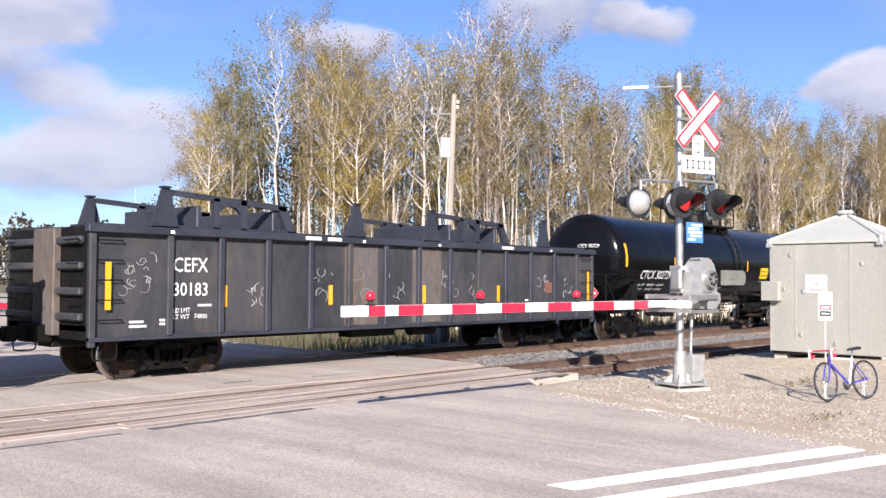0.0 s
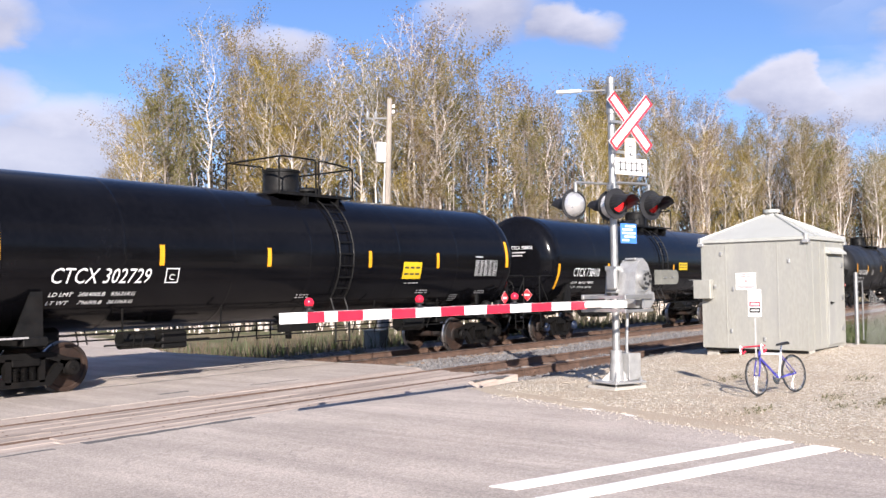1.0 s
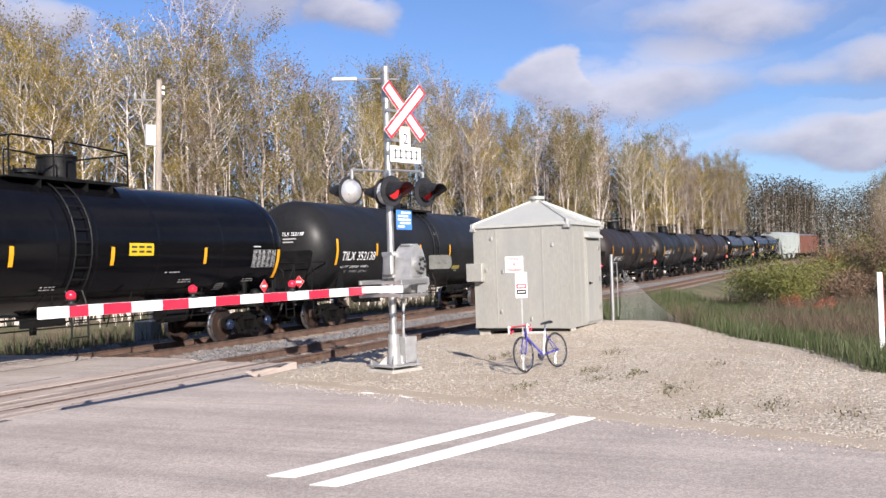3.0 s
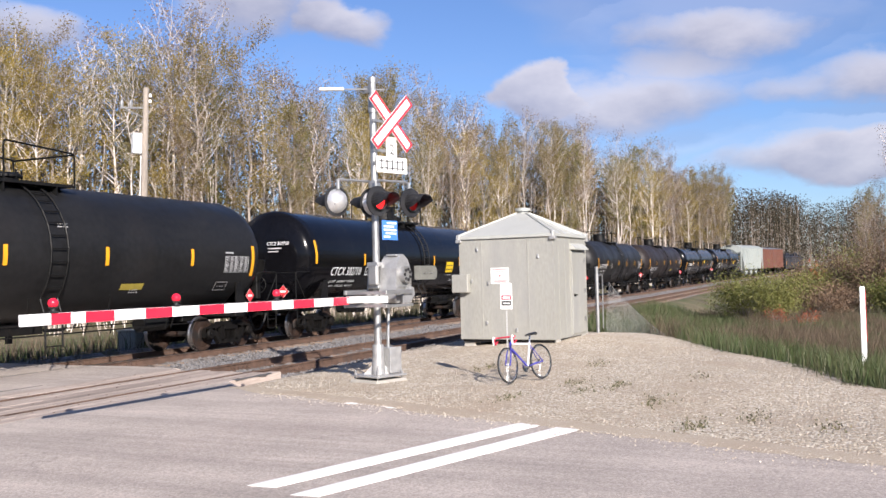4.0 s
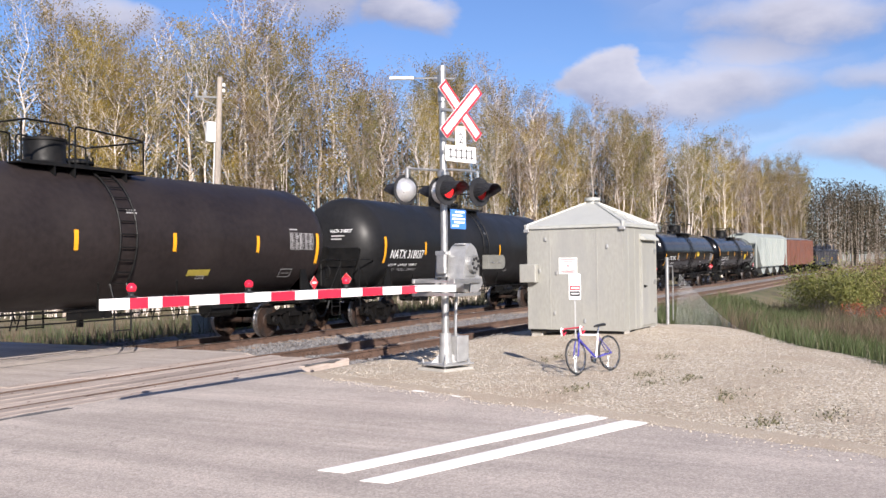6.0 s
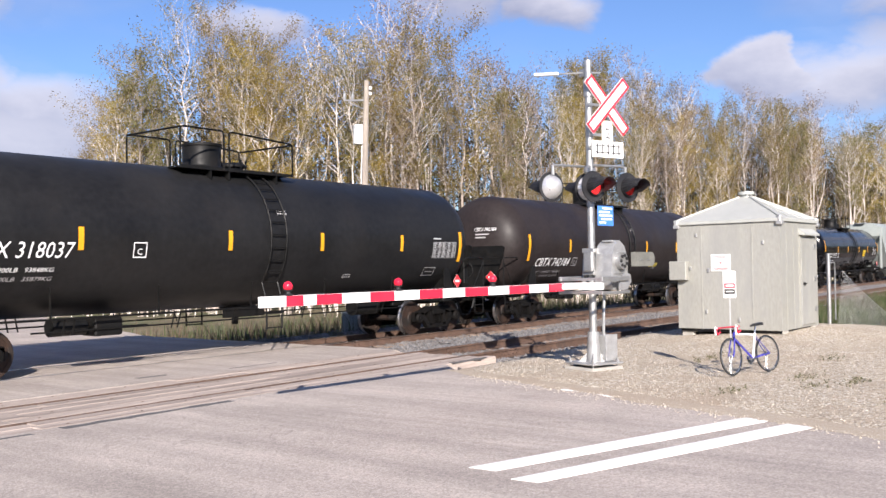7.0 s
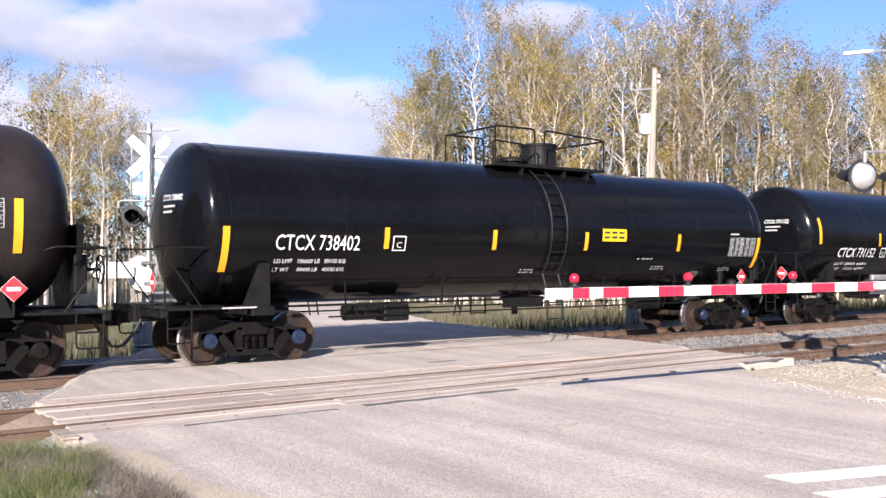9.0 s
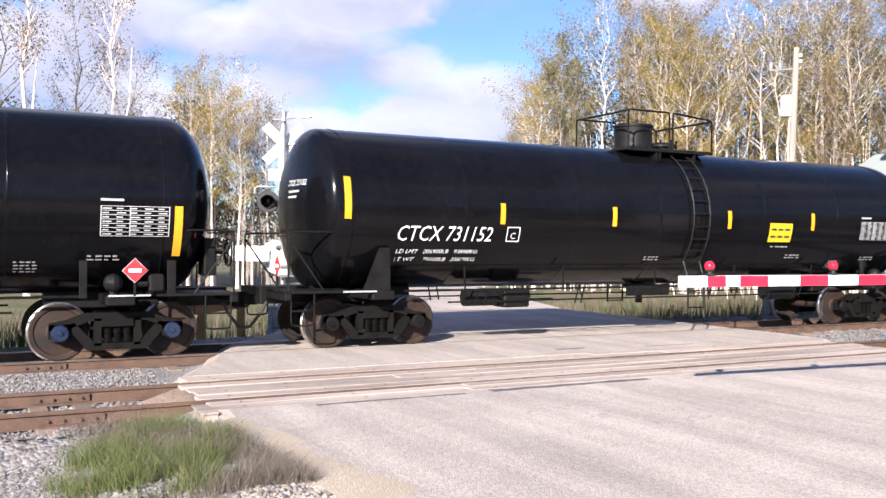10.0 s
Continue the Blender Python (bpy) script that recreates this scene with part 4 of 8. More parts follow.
                part("slot_bolt", bm, GALV, w)
    # the arm
    L = arm.length
    bm = bmesh.new()
    tube(bm, [g @ Vector((0.66, 0.2, 1.44)), g @ Vector((0.84, 0.1, 1.43)), g @ Vector((0.95, 0.0, 1.43))], 0.05, 10)
    box(bm, 0.60, 0.72, -0.18, 0.62, 1.38, 1.5, g, 0.01)
    part("arm_socket", bm, SIGN_WHITE, ob, "white arm socket casting", smooth=True)
    cuts = [0.0, 0.054, 0.091, 0.12, 0.179, 0.248, 0.311, 0.38, 0.448, 0.516, 0.592, 0.664, 0.738, 0.811, 0.877]
    bm = bmesh.new()
    h = lambda q: 0.062 + 0.008 * q
    box(bm, L * (1 - 0.877), L, -0.02, 0.02, 1.43 - 0.066, 1.43 + 0.066, g, 0.004)
    beam = part("gate_arm", bm, SIGN_WHITE, ob, "red and white striped gate arm")
    for a, b in zip(cuts[1::2], cuts[2::2]):
        bm = bmesh.new()
        box(bm, L * (1 - b), L * (1 - a), -0.023, 0.023, 1.43 - 0.064, 1.43 + 0.064, g, 0.002)
        part("red_band", bm, ARM_RED, beam)
    for q in (0.06, 0.324, 0.611):
        x = L * (1 - q)
        bm = bmesh.new()
        box(bm, x - 0.05, x + 0.05, -0.03, 0.03, 1.495, 1.52, g)
        cyl(bm, g @ Vector((x, 0, 1.51)), g @ Vector((x, 0, 1.56)), 0.03, n=10)
        lathe(bm, [(1.55, 0.0), (1.55, 0.045), (1.57, 0.06)], 2, 14, g @ Vector((x, 0, 0)))
        lp = part("arm_lamp", bm, LAMP_BLACK, beam, "small red lamp on the arm")
        bm = bmesh.new()
        bmesh.ops.create_uvsphere(bm, u_segments=14, v_segments=10, radius=0.06, matrix=Matrix.Translation(g @ Vector((x, 0, 1.61))))
        part("arm_lens", bm, LENS_ARM, lp, smooth=True)
    bm = bmesh.new()
    pts = [g @ Vector((L * (1 - q), -0.03, 1.50 + 0.008 * math.sin(q * 60))) for q in np.linspace(0.05, 0.86, 30)]
    tube(bm, pts, 0.006, 4)
    part("arm_cable", bm, LAMP_BLACK, beam)
    ob.matrix_basis = SIGNAL_POSE
    return ob


SIGNAL_POSE = pose(14.38, 7.55, 0.06, 0, 0, math.degrees(math.atan2(-0.335, 0.942)))
signal = build_signal()
far_signal = copy_thing(signal, pose(6.87, 22.1, -0.2, 0, 0, 180 + math.degrees(math.atan2(-0.335, 0.942))))
LENS_OFF = mk("unlit_red_lens", (0.03, 0.006, 0.007), 0.3, bump=0)
for o in far_signal.children:
    kind = o.name.split(".")[0]
    if kind == "lamp_head":
        cx = sum(v.co.x for v in o.data.vertices) / len(o.data.vertices)
        to = 0.36 if cx > 0 else -0.36
        o.matrix_basis = Matrix.Translation((to + cx, 0, 0)) @ Matrix.Rotation(math.pi, 4, "Z")
    elif kind in ("crossbuck_board", "sign_bracket", "backing_plate", "number_plate", "tracks_plate"):
        o.matrix_basis = Matrix.Translation((-0.33, 0, 0))
for o in far_signal.children:
    if o.name.startswith(("counterweight", "gate_machine", "arm_support")):
        o.material_slots[0].link = "OBJECT"
        o.material_slots[0].material = SIGN_WHITE
    if o.name.startswith("counterweight"):
        o["label"] = "white-painted counterweight"
        o.matrix_basis = Matrix.Translation((0, 0, -0.95)) @ Matrix.Diagonal((1.25, 1.0, 1.5, 1))
for o in far_signal.children_recursive:
    if o.name.startswith("lens"):
        o.data = o.data.copy()
        o.data.materials[0] = LENS_OFF
for o in [o for o in far_signal.children if o.name.startswith("blue_notice")]:
    for p in (*o.children, o):
        bpy.data.objects.remove(p)
far_signal["label"] = "galvanised crossing signal seen beyond the main track"


# ---- equipment shed ----
def build_shed():
    m = pose(20.15, 6.0, 0.22, 0, 0, -3)
    ob = thing("equipment_shed", m, "dull aluminium railway equipment shed on concrete blocks", "shed")
    W, D, H, F = 2.4, 2.4, 2.42, 0.12
    for x in (0.1, D - 0.42):
        for y in (0.0, W - 0.32):
            bm = bmesh.new()
            box(bm, x, x + 0.3, y, y + 0.3, -0.35, F, bevel=0.02)
            part("footing_block", bm, CONCRETE, ob)
    bm = bmesh.new()
    box(bm, 0, D, 0, W, F, F + H, bevel=0.008)
    part("wall", bm, SHED, ob)
    bm = bmesh.new()
    box(bm, 0.04, D - 0.04, 0.04, W - 0.04, F - 0.06, F)
    part("skid_frame", bm, BLACK, ob)
    bm = bmesh.new()
    for x, y in ((-0.004, -0.004), (-0.004, W - 0.05), (D - 0.05, -0.004), (D - 0.05, W - 0.05)):
        box(bm, x, x + 0.054, y, y + 0.054, F, F + H - 0.03)
        part("corner_strip", bm, SHED, ob)
        bm = bmesh.new()
    for y in (0.62, 1.8):
        box(bm, -0.007, 0.0, y, y + 0.03, F, F + H)
        part("seam_strip", bm, SHED, ob)
        bm = bmesh.new()
    for x in (0.35, 0.8, 1.14):
        box(bm, x, x + 0.025, -0.007, 0.0, F, F + H)
        part("seam_strip", bm, SHED, ob)
        bm = bmesh.new()
    bm.free()
    # hipped roof with standing seams
    o, e, top = 0.05, F + H, F + H + 0.62
    bm = bmesh.new()
    a = [bm.verts.new(v) for v in ((-o, -o, e + 0.05), (D + o, -o, e + 0.05), (D + o, W + o, e + 0.05), (-o, W + o, e + 0.05))]
    b = [bm.verts.new(v.co - Vector((0, 0, 0.07))) for v in a]
    c = [bm.verts.new((D / 2 + x, W / 2 + y, top)) for x, y in ((-0.12, -0.12), (0.12, -0.12), (0.12, 0.12), (-0.12, 0.12))]
    for k in range(4):
        j = (k + 1) % 4
        bm.faces.new((a[k], a[j], c[j], c[k]))
        bm.faces.new((b[k], b[j], a[j], a[k]))
    bm.faces.new(c)
    bm.faces.new(b[::-1])
    part("roof", bm, SHED_ROOF, ob, "pale hipped sheet roof")
    for k in range(4):
        j = (k + 1) % 4
        cs = [Vector(v) for v in ((-o, -o, e + 0.05), (D + o, -o, e + 0.05), (D + o, W + o, e + 0.05), (-o, W + o, e + 0.05))]
        ts = [Vector((D / 2 + x, W / 2 + y, top)) for x, y in ((-0.12, -0.12), (0.12, -0.12), (0.12, 0.12), (-0.12, 0.12))]
        for q in ((0.0,) if k == 3 else (0.0, 0.25, 0.5, 0.75)):
            bm = bmesh.new()
            tube(bm, [cs[k].lerp(cs[j], q) + Vector((0, 0, 0.012)), ts[k].lerp(ts[j], q) + Vector((0, 0, 0.012))], 0.02, 5)
            part("roof_seam", bm, SHED_ROOF, ob)
    bm = bmesh.new()
    lathe(bm, [(top - 0.02, 0.0), (top - 0.02, 0.13), (top + 0.06, 0.13), (top + 0.06, 0.19), (top + 0.13, 0.19), (top + 0.15, 0.0)], 2, 18, (D / 2, W / 2, 0))
    part("roof_vent", bm, SHED_ROOF, ob, smooth=True)
    for x, y in ((0, 0), (0, W), (D, 0)):
        bm = bmesh.new()
        cyl(bm, (x, y, e - 0.08), (x, y, e + 0.1), 0.06, n=10)
        box(bm, x - 0.07, x + 0.07, y - 0.07, y + 0.07, e - 0.1, e - 0.02, bevel=0.01)
        part("lifting_lug", bm, ALU_CAST, ob)
    # meter box on the front face
    bm = bmesh.new()
    box(bm, -0.17, -0.002, W - 0.28, W + 0.14, F + 1.12, F + 1.56, bevel=0.01)
    bx = part("meter_box", bm, SHED, ob, "small grey meter box")
    bm = bmesh.new()
    box(bm, -0.185, -0.17, W - 0.27, W + 0.13, F + 1.13, F + 1.55, bevel=0.004)
    part("meter_door", bm, SHED, bx)
    # notice
    bm = bmesh.new()
    box(bm, -0.014, -0.008, 1.12, 1.58, F + 1.32, F + 1.70)
    nt = part("wall_notice", bm, SIGN_WHITE, ob, "white notice with faded red print")
    bm = bmesh.new()
    for z, y0, y1 in ((1.66, 1.15, 1.55), (1.62, 1.22, 1.48), (1.39, 1.15, 1.55), (1.36, 1.2, 1.5)):
        box(bm, -0.017, -0.015, y0, y1, F + z - 0.012, F + z + 0.012)
    box(bm, -0.017, -0.015, 1.32, 1.38, F + 1.48, F + 1.54)
    part("notice_bar", bm, mk("faded_red_print", (0.6, 0.25, 0.25), bump=0), nt)
    for y, z in ((0.92, 0.18), (1.68, 0.35), (0.35, 1.9), (1.9, 2.1), (2.05, 1.35), (1.62, 1.3)):
        bm = bmesh.new()
        box(bm, -0.03, -0.004, y, y + 0.05, F + z, F + z + 0.09, bevel=0.006)
        part("wall_fitting", bm, ALU_CAST, ob)
    # door on the side that faces the road user's right
    bm = bmesh.new()
    box(bm, 1.22, 2.14, -0.035, -0.008, F + 0.06, F + 2.06, bevel=0.006)
    dr = part("door", bm, SHED, ob, "closed flush metal door")
    bm = bmesh.new()
    cyl(bm, (1.34, -0.07, F + 1.0), (1.34, -0.035, F + 1.0), 0.03, n=10)
    box(bm, 1.32, 1.44, -0.085, -0.07, F + 0.985, F + 1.015)
    part("handle", bm, BLACK, dr)
    for z in (0.35, 1.05, 1.8):
        bm = bmesh.new()
        box(bm, 2.06, 2.18, -0.055, -0.035, F + z, F + z + 0.1)
        part("hinge", bm, GALV, dr)
    bm = bmesh.new()
    prism(bm, [(-0.14, F + 2.14), (0.0, F + 2.26), (0.0, F + 2.12), (-0.14, F + 2.10)], 1.16, 2.2, lambda v: Vector((v.y, v.x, v.z)))
    part("rain_hood", bm, SHED_ROOF, dr)
    bm = bmesh.new()
    for x in (1.16, 2.15):
        box(bm, x, x + 0.05, -0.03, -0.008, F + 0.04, F + 2.1)
    box(bm, 1.16, 2.2, -0.03, -0.008, F + 2.07, F + 2.11)
    part("door_frame", bm, SHED, ob)


build_shed()


# ---- bicycle, sign post and small things on the gravel ----
def build_bicycle():
    f, r = Vector((14.25, 5.05, 0)), Vector((15.17, 4.72, 0))
    d = (f - r)
    base = (f + r) / 2
    ob = thing("bicycle", Matrix.Translation((base.x, base.y, 0.055)) @ Matrix.Rotation(math.atan2(d.y, d.x), 4, "Z") @ Matrix.Rotation(radians(7), 4, "X") @ Matrix.Scale(0.9, 4), "violet-blue and white road bicycle leaning on a signpost", "bicycle")
    R, wb = 0.335, 0.50
    steer = Matrix.Translation((wb, 0, 0)) @ Matrix.Rotation(radians(6), 4, "Z") @ Matrix.Translation((-wb, 0, 0))

    def wheel(x, m):
        t = lambda v: m @ v
        bm = bmesh.new()
        n = 40
        rings = []
        for k in range(n):
            w = 2 * math.pi * k / n
            c = Vector((x + R * math.cos(w), 0, R + R * math.sin(w)))
            u = Vector((math.cos(w), 0, math.sin(w)))
            rings.append([bm.verts.new(t(c + 0.013 * (math.cos(q) * u + math.sin(q) * Vector((0, 1, 0))) - 0.012 * u)) for q in [2 * math.pi * i / 6 for i in range(6)]])
        for k in range(n):
            a, b = rings[k], rings[(k + 1) % n]
            for i in range(6):
                bm.faces.new((a[i], a[(i + 1) % 6], b[(i + 1) % 6], b[i]))
        wh = part("wheel", bm, TYRE, ob, "thin black tyred wheel", smooth=True)
        bm = bmesh.new()
        lathe(bm, [(-0.009, R - 0.026), (0.009, R - 0.026), (0.009, R - 0.043), (-0.009, R - 0.043), (-0.009, R - 0.026)], 1, 40, (x, 0, R))
        bmesh.ops.transform(bm, matrix=m, verts=bm.verts)
        part("rim", bm, CHROME, wh, smooth=True)
        bm = bmesh.new()
        cyl(bm, t(Vector((x, -0.045, R))), t(Vector((x, 0.045, R))), 0.02, n=10)
        for k in range(28):
            w = 2 * math.pi * k / 28
            y = 0.03 if k % 2 else -0.03
            cyl(bm, t(Vector((x + 0.02 * math.cos(w + 0.9), y, R + 0.02 * math.sin(w + 0.9)))), t(Vector((x + (R - 0.04) * math.cos(w), 0, R + (R - 0.04) * math.sin(w)))), 0.0016, n=3, caps=False)
        part("spoke_set", bm, CHROME, wh)

    wheel(wb, steer)
    wheel(-wb, Matrix())
    bb, seat, head, headlow = Vector((-0.08, 0, 0.27)), Vector((-0.22, 0, 0.72)), Vector((0.345, 0, 0.76)), Vector((0.37, 0, 0.66))
    bm = bmesh.new()
    tube(bm, [bb, headlow], 0.02, 8)
    tube(bm, [head, headlow], 0.024, 8)
    for y in (-0.05, 0.05):
        tube(bm, [(-wb, y, R), (-0.12, y * 0.5, 0.28)], 0.011, 6)
        tube(bm, [(-wb, y, R), seat + Vector((0.01, y * 0.3, -0.06))], 0.009, 6)
    part("frame", bm, BIKE_BLUE, ob, "violet-blue frame tubes", smooth=True)
    bm = bmesh.new()
    tube(bm, [bb, seat], 0.018, 8)
    tube(bm, [seat + Vector((0.02, 0, -0.03)), head + Vector((0, 0, -0.03))], 0.018, 8)
    part("top_tube", bm, BIKE_WHITE, ob, "white frame tubes", smooth=True)
    bm = bmesh.new()
    for y in (-0.05, 0.05):
        tube(bm, [steer @ Vector((wb, y, R)), steer @ Vector((wb - 0.06, y, 0.5)), steer @ Vector((0.385, y * 0.7, 0.65))], 0.013, 6)
    part("fork", bm, BIKE_BLUE, ob, smooth=True)
    bm = bmesh.new()
    tube(bm, [head, head + Vector((-0.02, 0, 0.07)), steer @ Vector((0.43, 0, 0.86))], 0.016, 8)
    part("stem", bm, CHROME, ob, smooth=True)
    bm = bmesh.new()
    for s in (-1, 1):
        tube(bm, [steer @ Vector(p) for p in ((0.43, 0, 0.86), (0.43, s * 0.19, 0.86), (0.47, s * 0.21, 0.86), (0.53, s * 0.21, 0.84), (0.545, s * 0.21, 0.79), (0.51, s * 0.21, 0.74), (0.43, s * 0.21, 0.79))], 0.015, 8)
    part("handlebar", bm, BAR_TAPE, ob, "drop handlebar wrapped in red tape", smooth=True)
    for s in (-1, 1):
        bm = bmesh.new()
        tube(bm, [steer @ Vector(p) for p in ((0.51, s * 0.21, 0.85), (0.56, s * 0.21, 0.88), (0.58, s * 0.21, 0.84), (0.575, s * 0.21, 0.74))], 0.014, 6)
        part("brake_hood", bm, SIGN_WHITE, ob, smooth=True)
    bm = bmesh.new()
    tube(bm, [seat, seat + Vector((-0.045, 0, 0.15))], 0.014, 8)
    part("seat_post", bm, CHROME, ob, smooth=True)
    bm = bmesh.new()
    rows = []
    for x, w, z, h in ((-0.43, 0.05, 0.86, 0.02), (-0.40, 0.075, 0.875, 0.035), (-0.30, 0.06, 0.865, 0.035), (-0.2, 0.03, 0.86, 0.03), (-0.13, 0.018, 0.85, 0.022)):
        rows.append([bm.verts.new((x, w * math.cos(q), z + h * math.sin(q) * (1 if math.sin(q) > 0 else 0.6))) for q in [2 * math.pi * k / 10 for k in range(10)]])
    for a, b in zip(rows, rows[1:]):
        for k in range(10):
            bm.faces.new((a[k], a[(k + 1) % 10], b[(k + 1) % 10], b[k]))
    bm.faces.new(rows[0]); bm.faces.new(rows[-1][::-1])
    part("saddle", bm, SADDLE, ob, "narrow black saddle", smooth=True)
    bm = bmesh.new()
    lathe(bm, [(-0.06, 0.0), (-0.06, 0.095), (-0.05, 0.095), (-0.05, 0.0)], 1, 24, bb)
    for s in (-1, 1):
        box(bm, bb.x - 0.012 + 0.08 * s - 0.08, bb.x + 0.012 + 0.08 * s + 0.08, s * 0.075 - 0.008, s * 0.075 + 0.008, bb.z - 0.012, bb.z + 0.012)
        box(bm, bb.x + s * 0.16 - 0.05, bb.x + s * 0.16 + 0.05, s * 0.12 - 0.04, s * 0.12 + 0.04, bb.z - 0.012, bb.z + 0.012)
    part("crankset", bm, CHROME, ob)
    bm = bmesh.new()
    lathe(bm, [(-0.035, 0.0), (-0.035, 0.045), (-0.02, 0.03), (-0.02, 0.0)], 1, 16, (-wb, 0, R))
    tube(bm, [(-wb, -0.03, R + 0.04), (bb.x, -0.055, bb.z + 0.093)], 0.005, 4)
    tube(bm, [(-wb, -0.03, R - 0.04), (-wb + 0.02, -0.03, R - 0.15), (bb.x, -0.055, bb.z - 0.093)], 0.005, 4)
    part("chain", bm, SADDLE, ob)


build_bicycle()


def sign_post():
    m = Matrix.Translation((14.72, 5.22, 0.0)) @ Matrix.Rotation(radians(-70), 4, "Z")
    ob = thing("sign_post", m, "slim post with a small white warning sign", "sign")
    bm = bmesh.new()
    box(bm, -0.012, 0.012, -0.03, 0.03, -0.2, 1.75)
    part("post", bm, GALV, ob)
    bm = bmesh.new()
    box(bm, -0.10, 0.10, -0.045, -0.033, 1.28, 1.72, None, 0.01)
    f = Matrix()
    plate = part("plate", bm, SIGN_WHITE, ob)
    bm = bmesh.new()
    box(bm, -0.085, 0.085, -0.05, -0.0455, 1.44, 1.52, f)
    part("red_panel", bm, SIGN_RED, plate)
    bm = bmesh.new()
    box(bm, -0.085, 0.085, -0.05, -0.0455, 1.34, 1.425, f)
    part("black_panel", bm, SIGN_BLACK, plate)
    bm = bmesh.new()
    box(bm, -0.06, 0.06, -0.053, -0.0505, 1.465, 1.495, f)
    box(bm, -0.06, 0.06, -0.053, -0.0505, 1.375, 1.39, f)
    part("text_bar", bm, SIGN_WHITE, plate)


sign_post()


def fence():
    ob = thing("chain_link_fence", Matrix.Translation((26.5, 6.6, 0)), "sagging remnant of grey chain-link fence on a steel post", "fence")
    bm = bmesh.new()
    cyl(bm, (0, 0, -0.3), (0, 0, 2.05), 0.055, n=12)
    part("post", bm, GALV, ob, smooth=True)
    bm = bmesh.new()
    tube(bm, [(0.0, 0.05, 1.78), (0.25, -0.1, 1.80), (0.28, -0.1, 1.5), (0.25, -0.1, 0.2)], 0.02, 6)
    part("stay_bar", bm, GALV, ob)
    bm = bmesh.new()
    N = 46
    def net(u, v):
        # u from the post along the sagging run, v up
        x = 0.2 - 2.3 * u + 0.9 * u * (1 - u)
        y = -0.15 - 2.5 * u
        top = 1.55 * (1 - u) ** 1.6 + 0.02
        return Vector((x + 0.25 * v * u, y - 0.15 * v, 0.0 + v * top - 0.12 * u))
    for k in range(-14, N):
        for s in (0, 1):
            pts = []
            for j in range(15):
                v = j / 14
                u = (k + (14 * v if s else 14 * (1 - v))) / N
                if 0 <= u <= 1:
                    pts.append(net(u, v))
            if len(pts) > 1:
                tube(bm, pts, 0.0035, 3)
    part("wire_mesh", bm, WIRE, ob)
    bm = bmesh.new()
    tube(bm, [net(k / 20, 1) for k in range(21)], 0.007, 4)
    part("top_wire", bm, WIRE, ob)


fence()


def marker_post():
    ob = thing("marker_post", pose(22.2, -0.47, -0.2, 0, 2), "leaning white plastic marker post with red edge", "marker post")
    bm = bmesh.new()
    box(bm, -0.03, 0.03, -0.055, 0.055, -0.3, 1.62, bevel=0.01)
    part("post", bm, SIGN_WHITE, ob)
    bm = bmesh.new()
    box(bm, -0.02, 0.034, -0.07, -0.056, 0.4, 1.55)
    part("red_strip", bm, SIGN_RED, ob)


marker_post()


def utility_pole():
    ob = thing("utility_pole", pose(24.1, 21.8, -0.45, 0, 1.9, -35), "leaning weathered wooden utility pole with service box", "utility pole")
    bm = bmesh.new()
    lathe(bm, [(-0.5, 0.0), (-0.5, 0.14), (3, 0.125), (9.05, 0.095), (9.08, 0.0)], 2, 14)
    part("shaft", bm, WOOD_POLE, ob, smooth=True)
    bm = bmesh.new()
    tube(bm, [(0, 0, 8.35), (-0.75, 0.35, 8.35)], 0.035, 6)
    tube(bm, [(0, 0, 8.0), (-0.6, 0.3, 8.3)], 0.02, 6)
    for x, y in ((-0.72, 0.34), (-0.45, 0.21)):
        lathe(bm, [(8.38, 0.0), (8.38, 0.05), (8.5, 0.07), (8.62, 0.03), (8.62, 0.0)], 2, 8, (x, y, 0))
    part("crossarm", bm, GALV, ob)
    bm = bmesh.new()
    box(bm, -0.42, -0.12, -0.12, 0.18, 6.75, 7.45, bevel=0.02)
    part("service_box", bm, SIGN_WHITE, ob, "white metal service box")
    bm = bmesh.new()
    for z in (8.75, 8.55):
        lathe(bm, [(z, 0.0), (z, 0.06), (z + 0.1, 0.05), (z + 0.12, 0.0)], 2, 8, (0.14, 0, 0))
    part("insulator", bm, SIGN_WHITE, ob)
    bm = bmesh.new()
    tube(bm, [(-0.13, 0.0, 6.8), (-0.14, 0, 4), (-0.16, 0, 0.2)], 0.02, 5)
    part("conduit", bm, GALV, ob)
    cab = thing("utility_cabinet", pose(21.6, 19.9, -0.42, 0, 0, 20), "small pale grey trackside utility cabinet", "cabinet")
    bm = bmesh.new()
    box(bm, -0.36, 0.36, -0.28, 0.28, 0.0, 0.86, bevel=0.02)
    part("body", bm, SHED, cab)
    bm = bmesh.new()
    box(bm, -0.34, 0.34, -0.295, -0.28, 0.06, 0.8, bevel=0.005)
    dr = part("door", bm, SHED, cab)
    bm = bmesh.new()
    box(bm, 0.24, 0.27, -0.315, -0.295, 0.4, 0.5)
    part("handle", bm, BLACK, dr)
    bm = bmesh.new()
    box(bm, -0.39, 0.39, -0.31, 0.31, 0.86, 0.89)
    part("lid", bm, SHED_ROOF, cab)


utility_pole()


